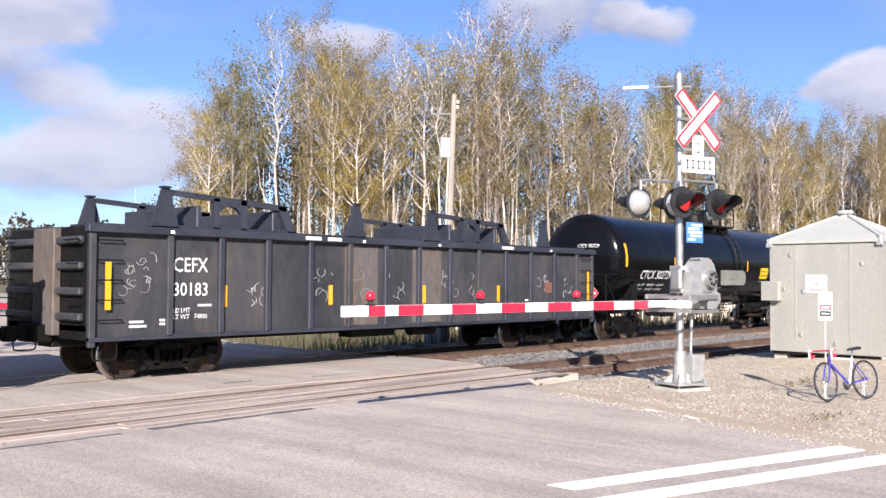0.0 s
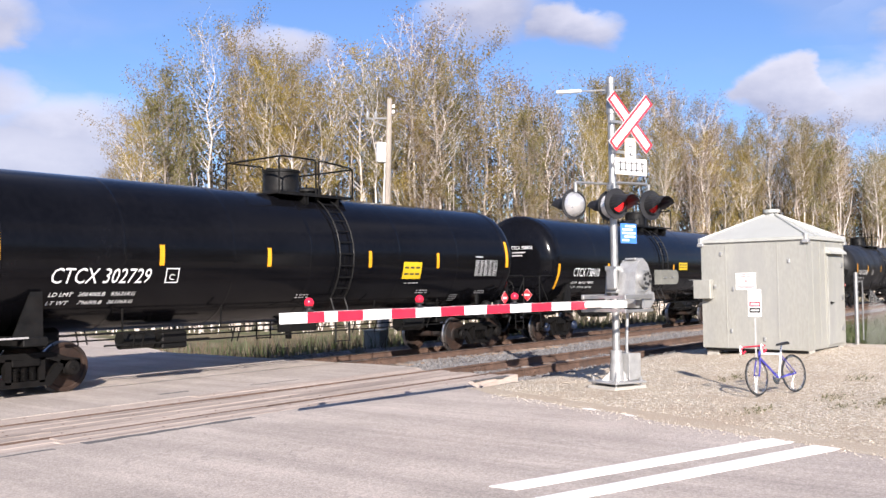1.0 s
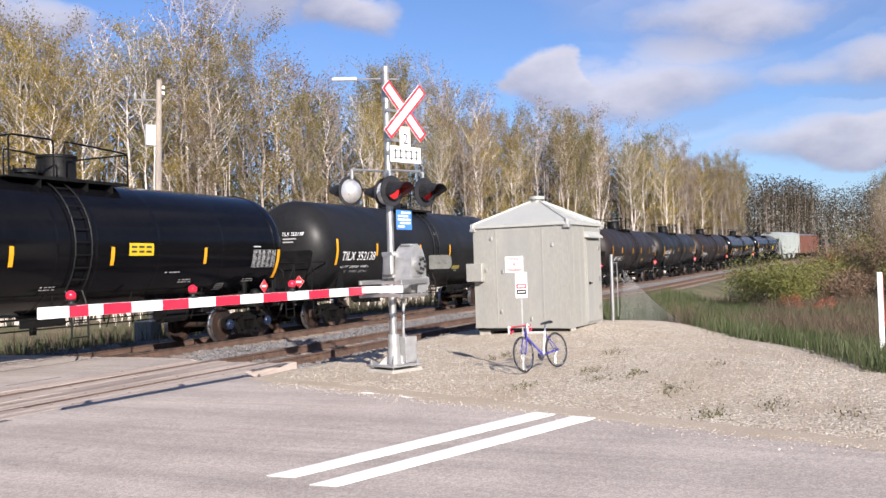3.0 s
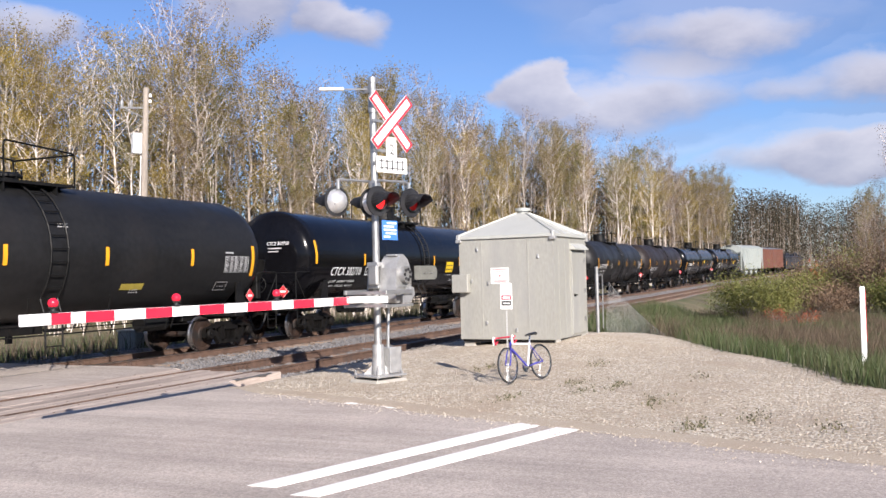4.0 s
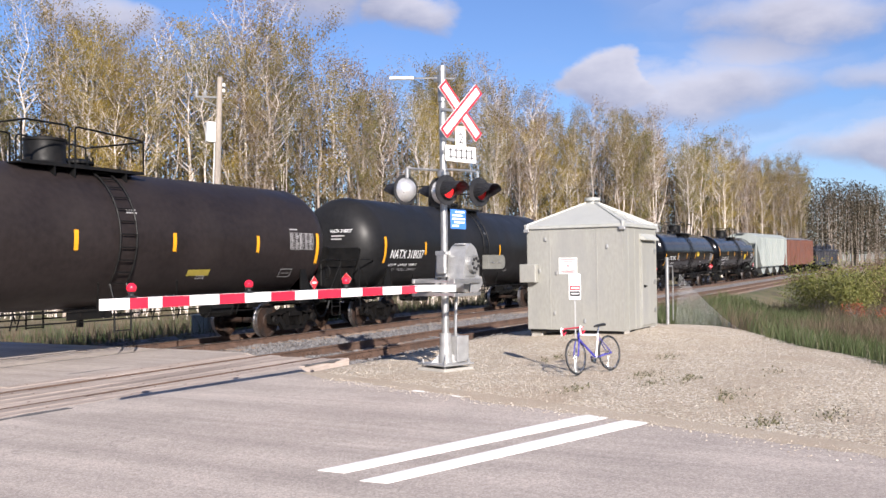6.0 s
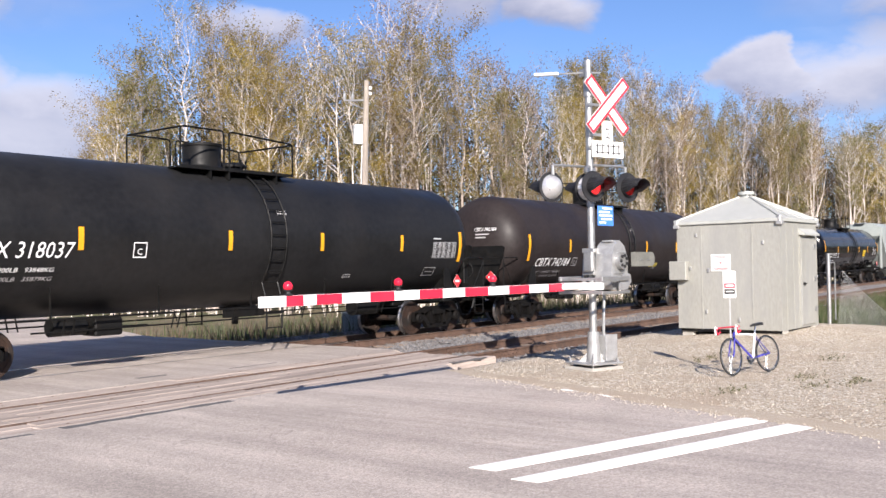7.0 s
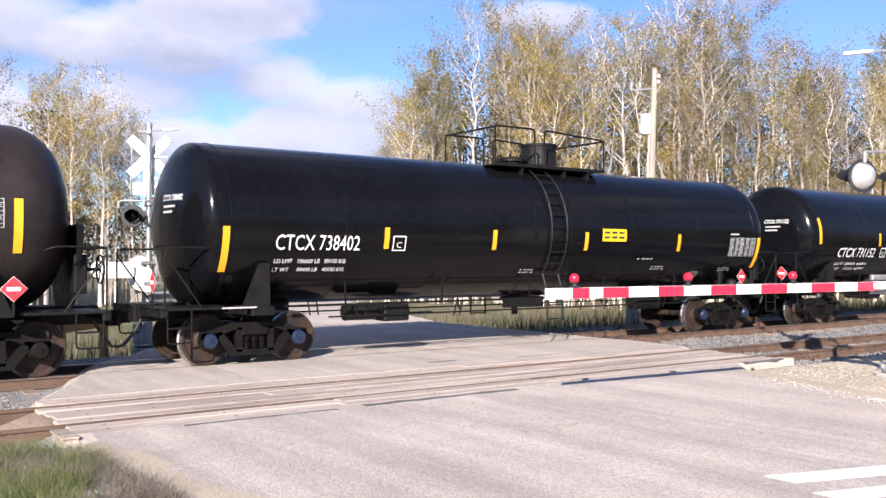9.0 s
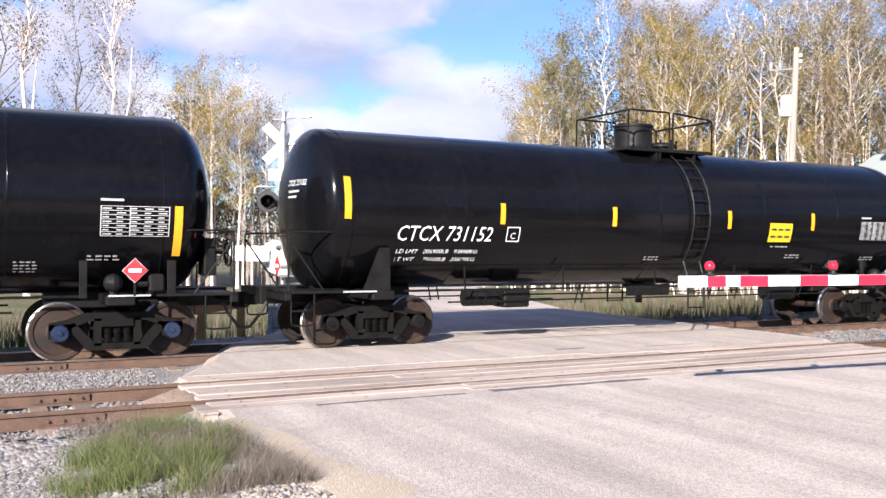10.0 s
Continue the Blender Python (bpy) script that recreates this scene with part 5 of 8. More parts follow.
def barricade():
    a, b = Vector((3.25, 19.4, -0.45)), Vector((6.0, 22.6, -0.45))
    d = b - a
    ob = thing("guard_barrier", Matrix.Translation(a) @ Matrix.Rotation(math.atan2(d.y, d.x), 4, "Z"), "low orange-brown timber guard barrier on square posts", "barrier")
    L = d.length
    for y in (0.0, 1.1):
        for k in range(3):
            bm = bmesh.new()
            x = 0.1 + k * (L - 0.2) / 2
            box(bm, x - 0.08, x + 0.08, y - 0.08, y + 0.08, -0.3, 0.85, bevel=0.01)
            part("post", bm, ORANGE, ob)
        bm = bmesh.new()
        box(bm, -0.1, L + 0.1, y - 0.14, y - 0.08, 0.78, 1.05, bevel=0.01)
        part("rail_beam", bm, ORANGE, ob)
    pad = thing("concrete_pad", pose(3.9, 19.5, -0.5, 0, 0, 8), "pale concrete culvert pad beside the track", "concrete pad")
    bm = bmesh.new()
    box(bm, -0.8, 0.9, -0.35, 0.35, -0.1, 0.34, bevel=0.03)
    part("slab", bm, CONCRETE, pad)


barricade()

# ---- the train ----
SPEED = 18.22
HEAD, TAIL = 0.52, 0.78


def wheelset_mesh():
    bm = bmesh.new()
    cyl(bm, (0, -1.02, 0), (0, 1.02, 0), 0.075, n=10)
    for s in (-1, 1):
        y = s * GAUGE
        lathe(bm, [(y - s * 0.06, 0.07), (y - s * 0.06, 0.17), (y + s * 0.02, 0.20), (y - s * 0.01, 0.37), (y - s * 0.07, 0.39), (y - s * 0.075, 0.485), (y - s * 0.045, 0.48), (y - s * 0.03, 0.458), (y + s * 0.062, 0.454), (y + s * 0.07, 0.44), (y + s * 0.065, 0.385), (y + s * 0.045, 0.365), (y + s * 0.055, 0.2), (y + s * 0.08, 0.17), (y + s * 0.08, 0.07)], 1, 32)
    bmesh.ops.recalc_face_normals(bm, faces=bm.faces)
    me = bpy.data.meshes.new("wheelset")
    for f in bm.faces:
        c = f.calc_center_median()
        f.material_index = 1 if math.hypot(c.x, c.z) > 0.446 else 0
        f.smooth = True
    bm.to_mesh(me)
    bm.free()
    me.set_sharp_from_angle(angle=radians(35))
    me.materials.append(WHEEL)
    me.materials.append(TREAD)
    return me


WHEELSET = wheelset_mesh()


def add_truck(car, x0, cap_mat):
    bm = bmesh.new()
    box(bm, -0.20, 0.20, -1.0, 1.0, 0.42, 0.70, bevel=0.02)
    box(bm, -0.86, 0.86, -0.35, -0.28, 0.36, 0.44)
    box(bm, -0.86, 0.86, 0.28, 0.35, 0.36, 0.44)
    tr = part("truck", bm, TRUCK, car, "grimy cast steel four-wheel truck")
    tr.location = (x0, 0, 0)
    for s in (-1, 1):
        bm = bmesh.new()
        y0, y1 = sorted((s * 0.93, s * 1.06))
        prism(bm, [(-1.04, 0.50), (-1.02, 0.62), (-0.78, 0.66), (-0.48, 0.77), (0.48, 0.77), (0.78, 0.66), (1.02, 0.62), (1.04, 0.50), (0.74, 0.52), (0.44, 0.64), (-0.44, 0.64), (-0.74, 0.52)], y0, y1)
        prism(bm, [(-0.80, 0.58), (-0.66, 0.62), (-0.34, 0.28), (0.34, 0.28), (0.66, 0.62), (0.80, 0.58), (0.46, 0.17), (-0.46, 0.17)], y0, y1)
        prism(bm, [(-0.36, 0.24), (-0.25, 0.24), (-0.25, 0.68), (-0.36, 0.68)], y0, y1)
        prism(bm, [(0.25, 0.24), (0.36, 0.24), (0.36, 0.68), (0.25, 0.68)], y0, y1)
        for q in (-1, 1):
            prism(bm, [(q * 0.865 - 0.17, 0.37), (q * 0.865 + 0.17, 0.37), (q * 0.865 + 0.17, 0.6), (q * 0.865 - 0.17, 0.6)], y0, y1)
        box(bm, -0.25, 0.25, min(s * 0.9, s * 1.09), max(s * 0.9, s * 1.09), 0.54, 0.66, bevel=0.01)
        part("side_frame", bm, TRUCK, tr)
        for k in (-0.15, 0.0, 0.15):
            bm = bmesh.new()
            prof = [(0.28, 0.0)]
            for i in range(9):
                z = 0.285 + i * 0.029
                prof += [(z, 0.045), (z + 0.012, 0.068), (z + 0.024, 0.045)]
            lathe(bm, prof + [(0.55, 0.0)], 2, 10, (k, s * 1.0, 0))
            part("spring", bm, TRUCK, tr)
        for q in (-1, 1):
            bm = bmesh.new()
            lathe(bm, [(s * 0.95, 0.14), (s * 1.10, 0.14), (s * 1.13, 0.115), (s * 1.13, 0.04), (s * 1.15, 0.03), (s * 1.15, 0.0)], 1, 18, (q * 0.865, 0, 0.457))
            part("bearing_cap", bm, cap_mat, tr, smooth=True)
    for q in (-1, 1):
        ws = new("wheelset", WHEELSET)
        ws.parent = tr
        ws.location = (q * 0.865, 0, 0.457)
    return tr


def pipe_loop(bm, pts, r=0.018):
    tube(bm, pts, r, 6)


def round_path(p):
    """Rounds the corners of a pipe run."""
    p = [Vector(v) for v in p]
    out = [p[0]]
    for a, b, c in zip(p, p[1:], p[2:]):
        k = min(0.09, (b - a).length / 2, (c - b).length / 2)
        u, w = b + (a - b).normalized() * k, b + (c - b).normalized() * k
        out += [u, u.lerp(b, 0.6).lerp(w.lerp(b, 0.6), 0.5), w]
    return out + [p[-1]]


def tank_car(style):
    """A tank car without its writing; lead end at -x, near side at -y, rail top at 0."""
    matt = style == "matt"
    R, zc, arc = (1.56, 2.60, 7.2) if matt else (1.53, 2.58, 7.5)
    shell_mat = TANK_MATT if matt else TANK_GLOSS
    car = thing("tank_car", Matrix(), "black railway tank car rolling on the main track", "tank car", "tank cars")
    # shell
    bm = bmesh.new()
    prof = []
    if matt:
        prof = [(-arc - 0.97 * math.sin(w), R * max(0.0, math.cos(w)) ** 0.72) for w in [math.pi / 2 * k / 14 for k in range(14, -1, -1)]]
        prof[0] = (prof[0][0], 0.0)
        prof = prof + [(-x, r) for x, r in prof[::-1]]
    else:
        h = HEAD
        half = [(-arc - 0.12 - h * math.sin(w), R * math.cos(w)) for w in [math.pi / 2 * k / 10 for k in range(10, -1, -1)]]
        half[0] = (half[0][0], 0.0)
        prof = half[:]
        for x in (-arc + 0.1, -5.1, -2.55, -0.35, 0.75, 2.7, 5.1, arc - 0.1):
            prof += [(x - 0.05, R), (x - 0.012, R), (x, R + (0.012 if abs(x) > 7 else 0.005)), (x + 0.012, R), (x + 0.05, R)]
        prof += [(arc + 0.12 + (-x - arc - 0.12) * TAIL / HEAD, r) for x, r in half[::-1]]
    lathe(bm, prof, 0, 72, (0, 0, zc))
    part("tank_shell", bm, shell_mat, car, smooth=True)
    if matt:
        for s in (-1, 1):
            bm = bmesh.new()
            x = s * (arc + 1.015)
            prism(bm, [(-0.55, 1.06), (0.55, 1.06), (0.75, 1.25), (1.2, 2.15), (1.26, 2.45), (1.18, 2.5), (-1.18, 2.5), (-1.26, 2.45), (-1.2, 2.15), (-0.75, 1.25)], x - 0.02, x + 0.02, lambda v: Vector((v.y, v.x, v.z)))
            part("head_shield", bm, BLACK, car, "black half-head shield")
    # sills, bolsters, saddles
    for s in (-1, 1):
        bm = bmesh.new()
        x0, x1 = sorted((s * 5.7, s * 8.72))
        box(bm, x0, x1, -0.28, 0.28, 0.80, 1.12, bevel=0.02)
        part("stub_sill", bm, BLACK, car)
        bm = bmesh.new()
        x = s * 6.75
        box(bm, x - 0.22, x + 0.22, -1.42, 1.42, 0.90, 1.06, bevel=0.015)
        for q in (-1, 1):
            if s > 0 and not matt:
                # slim stands and valve gear in place of the gusset
                box(bm, x - 0.62, x - 0.50, q * 1.36 - 0.03, q * 1.36 + 0.03, 1.02, 1.62, bevel=0.01)
                box(bm, x + 0.72, x + 0.86, q * 1.36 - 0.03, q * 1.36 + 0.03, 1.02, 1.62, bevel=0.01)
                bmesh.ops.create_uvsphere(bm, u_segments=12, v_segments=8, radius=0.15, matrix=Matrix.Translation((x - 0.12, q * 1.38, 1.26)))
                cyl(bm, (x - 0.12, q * 1.38, 1.02), (x - 0.12, q * 1.38, 1.2), 0.06, n=8)
                box(bm, x + 0.42, x + 0.68, q * 1.36 - 0.08, q * 1.36 + 0.08, 1.10, 1.40, bevel=0.04)
                cyl(bm, (x + 0.4, q * 1.40, 1.24), (x + 0.25, q * 1.40, 1.24), 0.05, n=8)
                continue
            prism(bm, [(x + s * 0.42, 1.02), (x - s * 0.14, 1.02), (x - s * 0.12, 1.85), (x + s * 0.08, 1.85)], q * 1.36, q * 1.40)
            prism(bm, [(-1.4, 1.0), (1.4, 1.0), (1.38, 1.7), (0.9, 1.25), (-0.9, 1.25), (-1.38, 1.7)], x - 0.03, x + 0.03, lambda v: Vector((v.y, v.x, v.z)))
        part("bolster", bm, BLACK, car)
        bm = bmesh.new()
        a, b = sorted((s * 7.3, s * 8.62))
        box(bm, a, b, -1.45, -0.3, 1.04, 1.08)
        box(bm, a, b, 0.3, 1.45, 1.04, 1.08)
        box(bm, s * 8.56 - 0.06, s * 8.56 + 0.06, -1.45, 1.45, 0.92, 1.08, bevel=0.01)
        part("end_platform", bm, BLACK, car)
        bm = bmesh.new()
        for q in (-1, 1):
            y = q * 1.42
            pipe_loop(bm, round_path([(s * 8.55, y, 1.05), (s * 8.55, y, 2.12), (s * 7.75, y, 2.12), (s * 7.6, y * 0.93, 2.05)]))
            pipe_loop(bm, [(s * 8.55, y, 2.0), (s * 7.9, y, 1.08)], 0.016)
            pipe_loop(bm, round_path([(s * 8.5, y, 1.05), (s * 8.5, y, 0.48), (s * 8.08, y, 0.48), (s * 8.08, y, 1.05)]), 0.016)
            pipe_loop(bm, [(s * 8.5, y, 0.74), (s * 8.08, y, 0.74)], 0.016)
        pipe_loop(bm, [(s * 8.55, -1.42, 2.1), (s * 8.58, 0, 2.1), (s * 8.55, 1.42, 2.1)], 0.016)
        part("end_handrail", bm, BLACK, car)
        bm = bmesh.new()
        a, b = sorted((s * 8.7, s * 9.0))
        box(bm, a, b, -0.09, 0.09, 0.78, 0.98, bevel=0.02)
        box(bm, s * 8.99 - 0.11, s * 8.99 + 0.11, -0.16, 0.13, 0.74, 1.02, bevel=0.04)
        pipe_loop(bm, [(s * 8.8, 0.1, 0.86), (s * 8.8, 0.14, 0.94)], 0.02)
        part("coupler", bm, TRUCK, car)
        bm = bmesh.new()
        tube(bm, [(s * 8.62, -0.35, 0.85), (s * 8.75, -0.36, 0.62), (s * 8.92, -0.33, 0.40), (s * 9.06, -0.3, 0.38)], 0.028, 6)
        part("air_hose", bm, TYRE, car, smooth=True)
    bm = bmesh.new()
    lathe(bm, [(8.60, 0.24), (8.62, 0.255), (8.64, 0.24), (8.62, 0.225), (8.60, 0.24)], 0, 20, (0, -0.75, 1.75))
    for k in range(5):
        w = k * 2 * math.pi / 5
        cyl(bm, (8.62, -0.75, 1.75), (8.62, -0.75 + 0.24 * math.cos(w), 1.75 + 0.24 * math.sin(w)), 0.01, n=5)
    cyl(bm, (8.3, -0.75, 1.75), (8.63, -0.75, 1.75), 0.03, n=8)
    box(bm, 8.15, 8.35, -1.0, -0.5, 1.35, 2.0, bevel=0.02)
    part("brake_wheel", bm, BLACK, car)
    # under-body piping, hangers, outlet, brake gear
    bm = bmesh.new()
    for q in (-1, 1):
        pipe_loop(bm, [(-6.2, q * 1.12, 1.04), (6.2, q * 1.12, 1.04)], 0.024)
        pipe_loop(bm, [(-5.2, q * 0.98, 0.80), (5.2, q * 0.98, 0.80)], 0.018)
        for x in (-4.6, -4.4, -2.2, -2.05, -0.6, 1.5, 2.3, 3.4, 4.2, 4.4):
            pipe_loop(bm, [(x, q * 1.1, 1.04), (x, q * 0.98, 0.72)], 0.016)
        for x in (-4.9, -2.6, -0.2, 2.1, 4.6):
            pipe_loop(bm, [(x, q * 1.12, 1.04), (x - 0.12, q * 1.30, 1.62 if matt else 1.50)], 0.02)
    part("side_pipe", bm, BLACK, car)
    bm = bmesh.new()
    lathe(bm, [(zc - R - 0.25, 0.0), (zc - R - 0.25, 0.12), (zc - R - 0.1, 0.14), (zc - R - 0.05, 0.35), (zc - R + 0.1, 0.4)], 2, 18, (0.3, 0, 0))
    cyl(bm, (0.3, 0, 0.62), (0.3, 0, 0.85), 0.08, n=10)
    box(bm, -0.3, 0.9, -0.35, -0.28, 0.80, 1.05)
    part("bottom_outlet", bm, BLACK, car, smooth=False)
    bm = bmesh.new()
    box(bm, -3.9, -3.3, -0.95, -0.45, 0.66, 1.0, bevel=0.03)
    box(bm, -3.3, -2.6, -0.75, -0.68, 0.78, 0.82)
    part("control_valve", bm, BLACK, car)
    bm = bmesh.new()
    cyl(bm, (-4.7, -0.7, 0.86), (-4.0, -0.7, 0.86), 0.17, n=14)
    part("brake_cylinder", bm, BLACK, car)
    bm = bmesh.new()
    cyl(bm, (3.6, -0.65, 0.85), (4.5, -0.65, 0.85), 0.2, n=14)
    part("air_reservoir", bm, BLACK, car)
    # top: manway, valve housing, platform with rail, ladder
    m0 = 0.1 if style == "gloss_a" else 1.07 if style == "gloss_b" else -0.6
    top = zc + R
    bm = bmesh.new()
    lathe(bm, [(top - 0.15, 0.62), (top - 0.02, 0.56), (top + 0.06, 0.45), (top + 0.10, 0.43), (top + 0.52, 0.43), (top + 0.53, 0.46), (top + 0.58, 0.46), (top + 0.60, 0.38), (top + 0.62, 0.0)], 2, 28, (m0, 0, 0))
    part("valve_housing", bm, BLACK, car, "black round valve housing", smooth=True)
    bm = bmesh.new()
    x = m0 + (-0.85 if style == "gloss_b" else 0.85)
    lathe(bm, [(top - 0.1, 0.30), (top + 0.10, 0.28), (top + 0.12, 0.36), (top + 0.17, 0.36), (top + 0.22, 0.26), (top + 0.24, 0.0)], 2, 20, (x, 0, 0))
    manway = part("manway", bm, BLACK, car, "bolted manway cover")
    for k in range(8):
        w = k * math.pi / 4
        bm = bmesh.new()
        cyl(bm, (x + 0.33 * math.cos(w), 0.33 * math.sin(w), top + 0.08), (x + 0.33 * math.cos(w), 0.33 * math.sin(w), top + 0.28), 0.025, n=6)
        part("eye_bolt", bm, BLACK, manway)
    p0, p1 = (m0 - 2.1, m0 + 1.25) if style == "gloss_b" else (m0 - 0.9, m0 + 1.5) if style == "gloss_a" else (m0 - 1.3, m0 + 1.9)
    bm = bmesh.new()
    for q in (-1, 1):
        a, b = sorted((q * 0.5, q * 0.95))
        box(bm, p0, p1, a, b, top - 0.085, top - 0.06)
        box(bm, p0, p1, q * 0.95 - 0.012, q * 0.95 + 0.012, top - 0.10, top - 0.03)
        for k in (p0 + 0.8, m0, p1 - 0.5):
            box(bm, k - 0.012, k + 0.012, a, b - 0.06 if q > 0 else b, top - 0.30, top - 0.08)
    part("top_platform", bm, BLACK, car)
    bm = bmesh.new()
    zt = top + 0.78
    for q in (-1, 1):
        y = q * 0.95
        pipe_loop(bm, round_path([(p0, y, top - 0.1), (p0, y, zt), (p0 + 1.15, y, zt), (p0 + 1.15, y, top - 0.1)]), 0.022)
        part("platform_rail", bm, BLACK, car, "bent black pipe railing")
        bm = bmesh.new()
        r0 = max(p1 - 1.9, p0 + 1.25)
        pipe_loop(bm, round_path([(r0, y, top - 0.1), (r0, y, zt), (p1, y, zt - 0.1), (p1, y, top - 0.1)]), 0.022)
        part("platform_rail", bm, BLACK, car, "bent black pipe railing")
        bm = bmesh.new()
    for x, z in ((p0, zt - 0.02), (p1, zt - 0.12)):
        pipe_loop(bm, [(x, -0.95, z), (x, 0.95, z)], 0.022)
        part("platform_rail", bm, BLACK, car, "straight black pipe railing")
        bm = bmesh.new()
    bm.free()
    lx = m0 - 1.0 if style == "gloss_b" else 0.5 if style == "gloss_a" else 0.0
    for q in (-1, 1):
        bm = bmesh.new()
        def on(w, x, lift=0.05):
            return Vector((x, q * (R + lift) * math.cos(w), zc + (R + lift) * math.sin(w)))
        ws = [math.radians(62 - 10 * k) for k in range(11)]
        for x in (lx, lx + 0.46):
            pts = [on(w, x, 0.07) for w in ws] + [Vector((x, q * 1.42, 1.2)), Vector((x, q * 1.42, 0.55))]
            pipe_loop(bm, pts, 0.022)
        for k in range(11):
            pipe_loop(bm, [on(ws[k], lx, 0.07), on(ws[k], lx + 0.46, 0.07)], 0.015)
        for z in (1.3, 0.9, 0.58):
            pipe_loop(bm, [(lx, q * 1.42, z), (lx + 0.46, q * 1.42, z)], 0.015)
        if matt:
            box(bm, lx - 0.05, lx + 0.51, q * 1.42 - 0.02, q * 1.42 + 0.02, 0.9, 0.94)
        part("side_ladder", bm, BLACK, car)
    for x in (-6.75, 6.75):
        add_truck(car, x, CAP_BLUE if style == "gloss_b" else TRUCK)
    return car, R, zc, arc


def on_tank(R, zc, lift=0.012):
    def place(x, z):
        w = (z - zc) / R
        return Vector((x, -(R + lift) * math.cos(w), zc + (R + lift) * math.sin(w)))
    return place


def curved_patch(bm, at, x0, x1, z0, z1, n=6):
    rows = [(bm.verts.new(at(x0, z0 + (z1 - z0) * k / n)), bm.verts.new(at(x1, z0 + (z1 - z0) * k / n))) for k in range(n + 1)]
    for (a, b), (c, d) in zip(rows, rows[1:]):
        bm.faces.new((a, b, d, c))


def fit_text(bm, text, at, x0, x1, z0, h, shear=0.0):
    vs, fs = lettering(text, 1.0, shear=shear)
    xs, ys = [v[0] for v in vs], [v[1] for v in vs]
    kx, ky = (x1 - x0) / (max(xs) - min(xs)), h / (max(ys) - min(ys))
    v = [bm.verts.new(at(x0 + (x - min(xs)) * kx, z0 + (y - min(ys)) * ky)) for x, y in vs]
    for f in fs:
        try:
            bm.faces.new([v[i] for i in f])
        except ValueError:
            pass


def diamond(bm, c, r, u, w, lift=0.0):
    n = Vector(u).cross(Vector(w)).normalized() * lift
    p = [Vector(c) + n + Vector(u) * r, Vector(c) + n + Vector(w) * r, Vector(c) + n - Vector(u) * r, Vector(c) + n - Vector(w) * r]
    bm.faces.new([bm.verts.new(q) for q in p])


def mark_car(car, marks, R, zc, arc, style, faded=False, fine=()):
    """Reporting marks, reflectors, notices and placards of one tank car."""
    at, at2 = on_tank(R, zc), on_tank(R, zc, 0.016)
    matt, b = style == "matt", style == "gloss_b"
    slant = 0.0 if b else 0.22
    letter = LETTER
    bm = bmesh.new()
    tx0, tx1 = (-6.55, -4.80) if b else (-6.5, -4.5) if not matt else (-6.65, -4.45) if faded else (-6.85, -4.65)
    tz = 2.08 if b else 1.97 if not matt else 1.80 if faded else 2.15
    fit_text(bm, marks, at, tx0, tx1, tz, 0.29, slant)
    part("reporting_mark", bm, letter, car, "white reporting marks")
    bm = bmesh.new()
    lines = fine or ("LD LMT   206900LB   93848KG", "LT WT     79100LB   35879KG")
    for k, line in enumerate(lines):
        bm = bmesh.new()
        fit_text(bm, line, at, tx0 + 0.02, tx1 - (0.35 if matt else 0.25), tz - 0.26 - 0.18 * k, 0.085, slant)
        part("weight_line", bm, FADED if (faded or k and matt) else LETTER, car)
    # class box
    cx = tx1 + (0.75 if b else 0.32 if not matt else 0.2 if faded else 1.2)
    bm = bmesh.new()
    for a in ((cx, cx + 0.3, tz, tz + 0.02), (cx, cx + 0.3, tz + 0.28, tz + 0.3), (cx, cx + 0.02, tz, tz + 0.3), (cx + 0.28, cx + 0.3, tz, tz + 0.3)):
        curved_patch(bm, at, *a, n=2)
    fit_text(bm, "C", at, cx + 0.09, cx + 0.2, tz + 0.06, 0.12)
    part("class_box", bm, FADED if faded else LETTER, car)
    # reflector strips
    if b:
        strips, z0 = (-4.2, -1.5, 1.2, 4.4), (2.12, 2.54)
    elif matt:
        strips, z0 = (-4.55, -1.1, 1.65, 4.6), (2.30, 2.72)
    else:
        strips, z0 = (-4.3, -1.6, 1.6, 4.25), (2.32, 2.72)
    for x in strips:
        bm = bmesh.new()
        curved_patch(bm, at, x - 0.055, x + 0.055, *z0)
        part("reflector", bm, YELLOW, car, "yellow reflector strip")
    for s in (-1, 1):
        bm = bmesh.new()
        za, zb = (1.64, 2.50) if b else (2.36, 3.12) if not matt else (2.0, 2.85)
        xr = arc + 0.12 if s > 0 and b else s * arc
        curved_patch(bm, at, xr - 0.065, xr + 0.065, za, zb, 9)
        part("reflector", bm, YELLOW, car, "long yellow reflector strip")
    # emergency notice, with its unreadable lines as bars
    if not matt:
        q = (1.70, 2.50, 2.34, 2.63) if b else (2.85, 3.58, 2.03, 2.47)
        bm = bmesh.new()
        curved_patch(bm, at, *q)
        note = part("emergency_notice", bm, DECAL_YELLOW, car, "yellow emergency notice")
        bm = bmesh.new()
        w = q[1] - q[0]
        for k in range(2):
            z = q[2] + (q[3] - q[2]) * (0.62 - 0.38 * k)
            for j in range(3):
                curved_patch(bm, at2, q[0] + w * (0.08 + 0.3 * j), q[0] + w * (0.30 + 0.3 * j), z, z + 0.05, 1)
        part("number_bar", bm, SIGN_BLACK, note)
    elif not marks.startswith("NATX"):
        bm = bmesh.new()
        curved_patch(bm, at, 2.25, 3.0, 1.68, 1.85)
        part("emergency_notice", bm, mk("dull_yellow", (0.30, 0.24, 0.04), 0.6), car, "dirty yellow notice")
    # test table
    x0, x1, z0, z1 = (5.95, 7.0, 2.4, 2.84) if faded else (6.42, 7.48, 2.00, 2.48) if b else (5.95, 7.0, 2.12, 2.55)
    bm = bmesh.new()
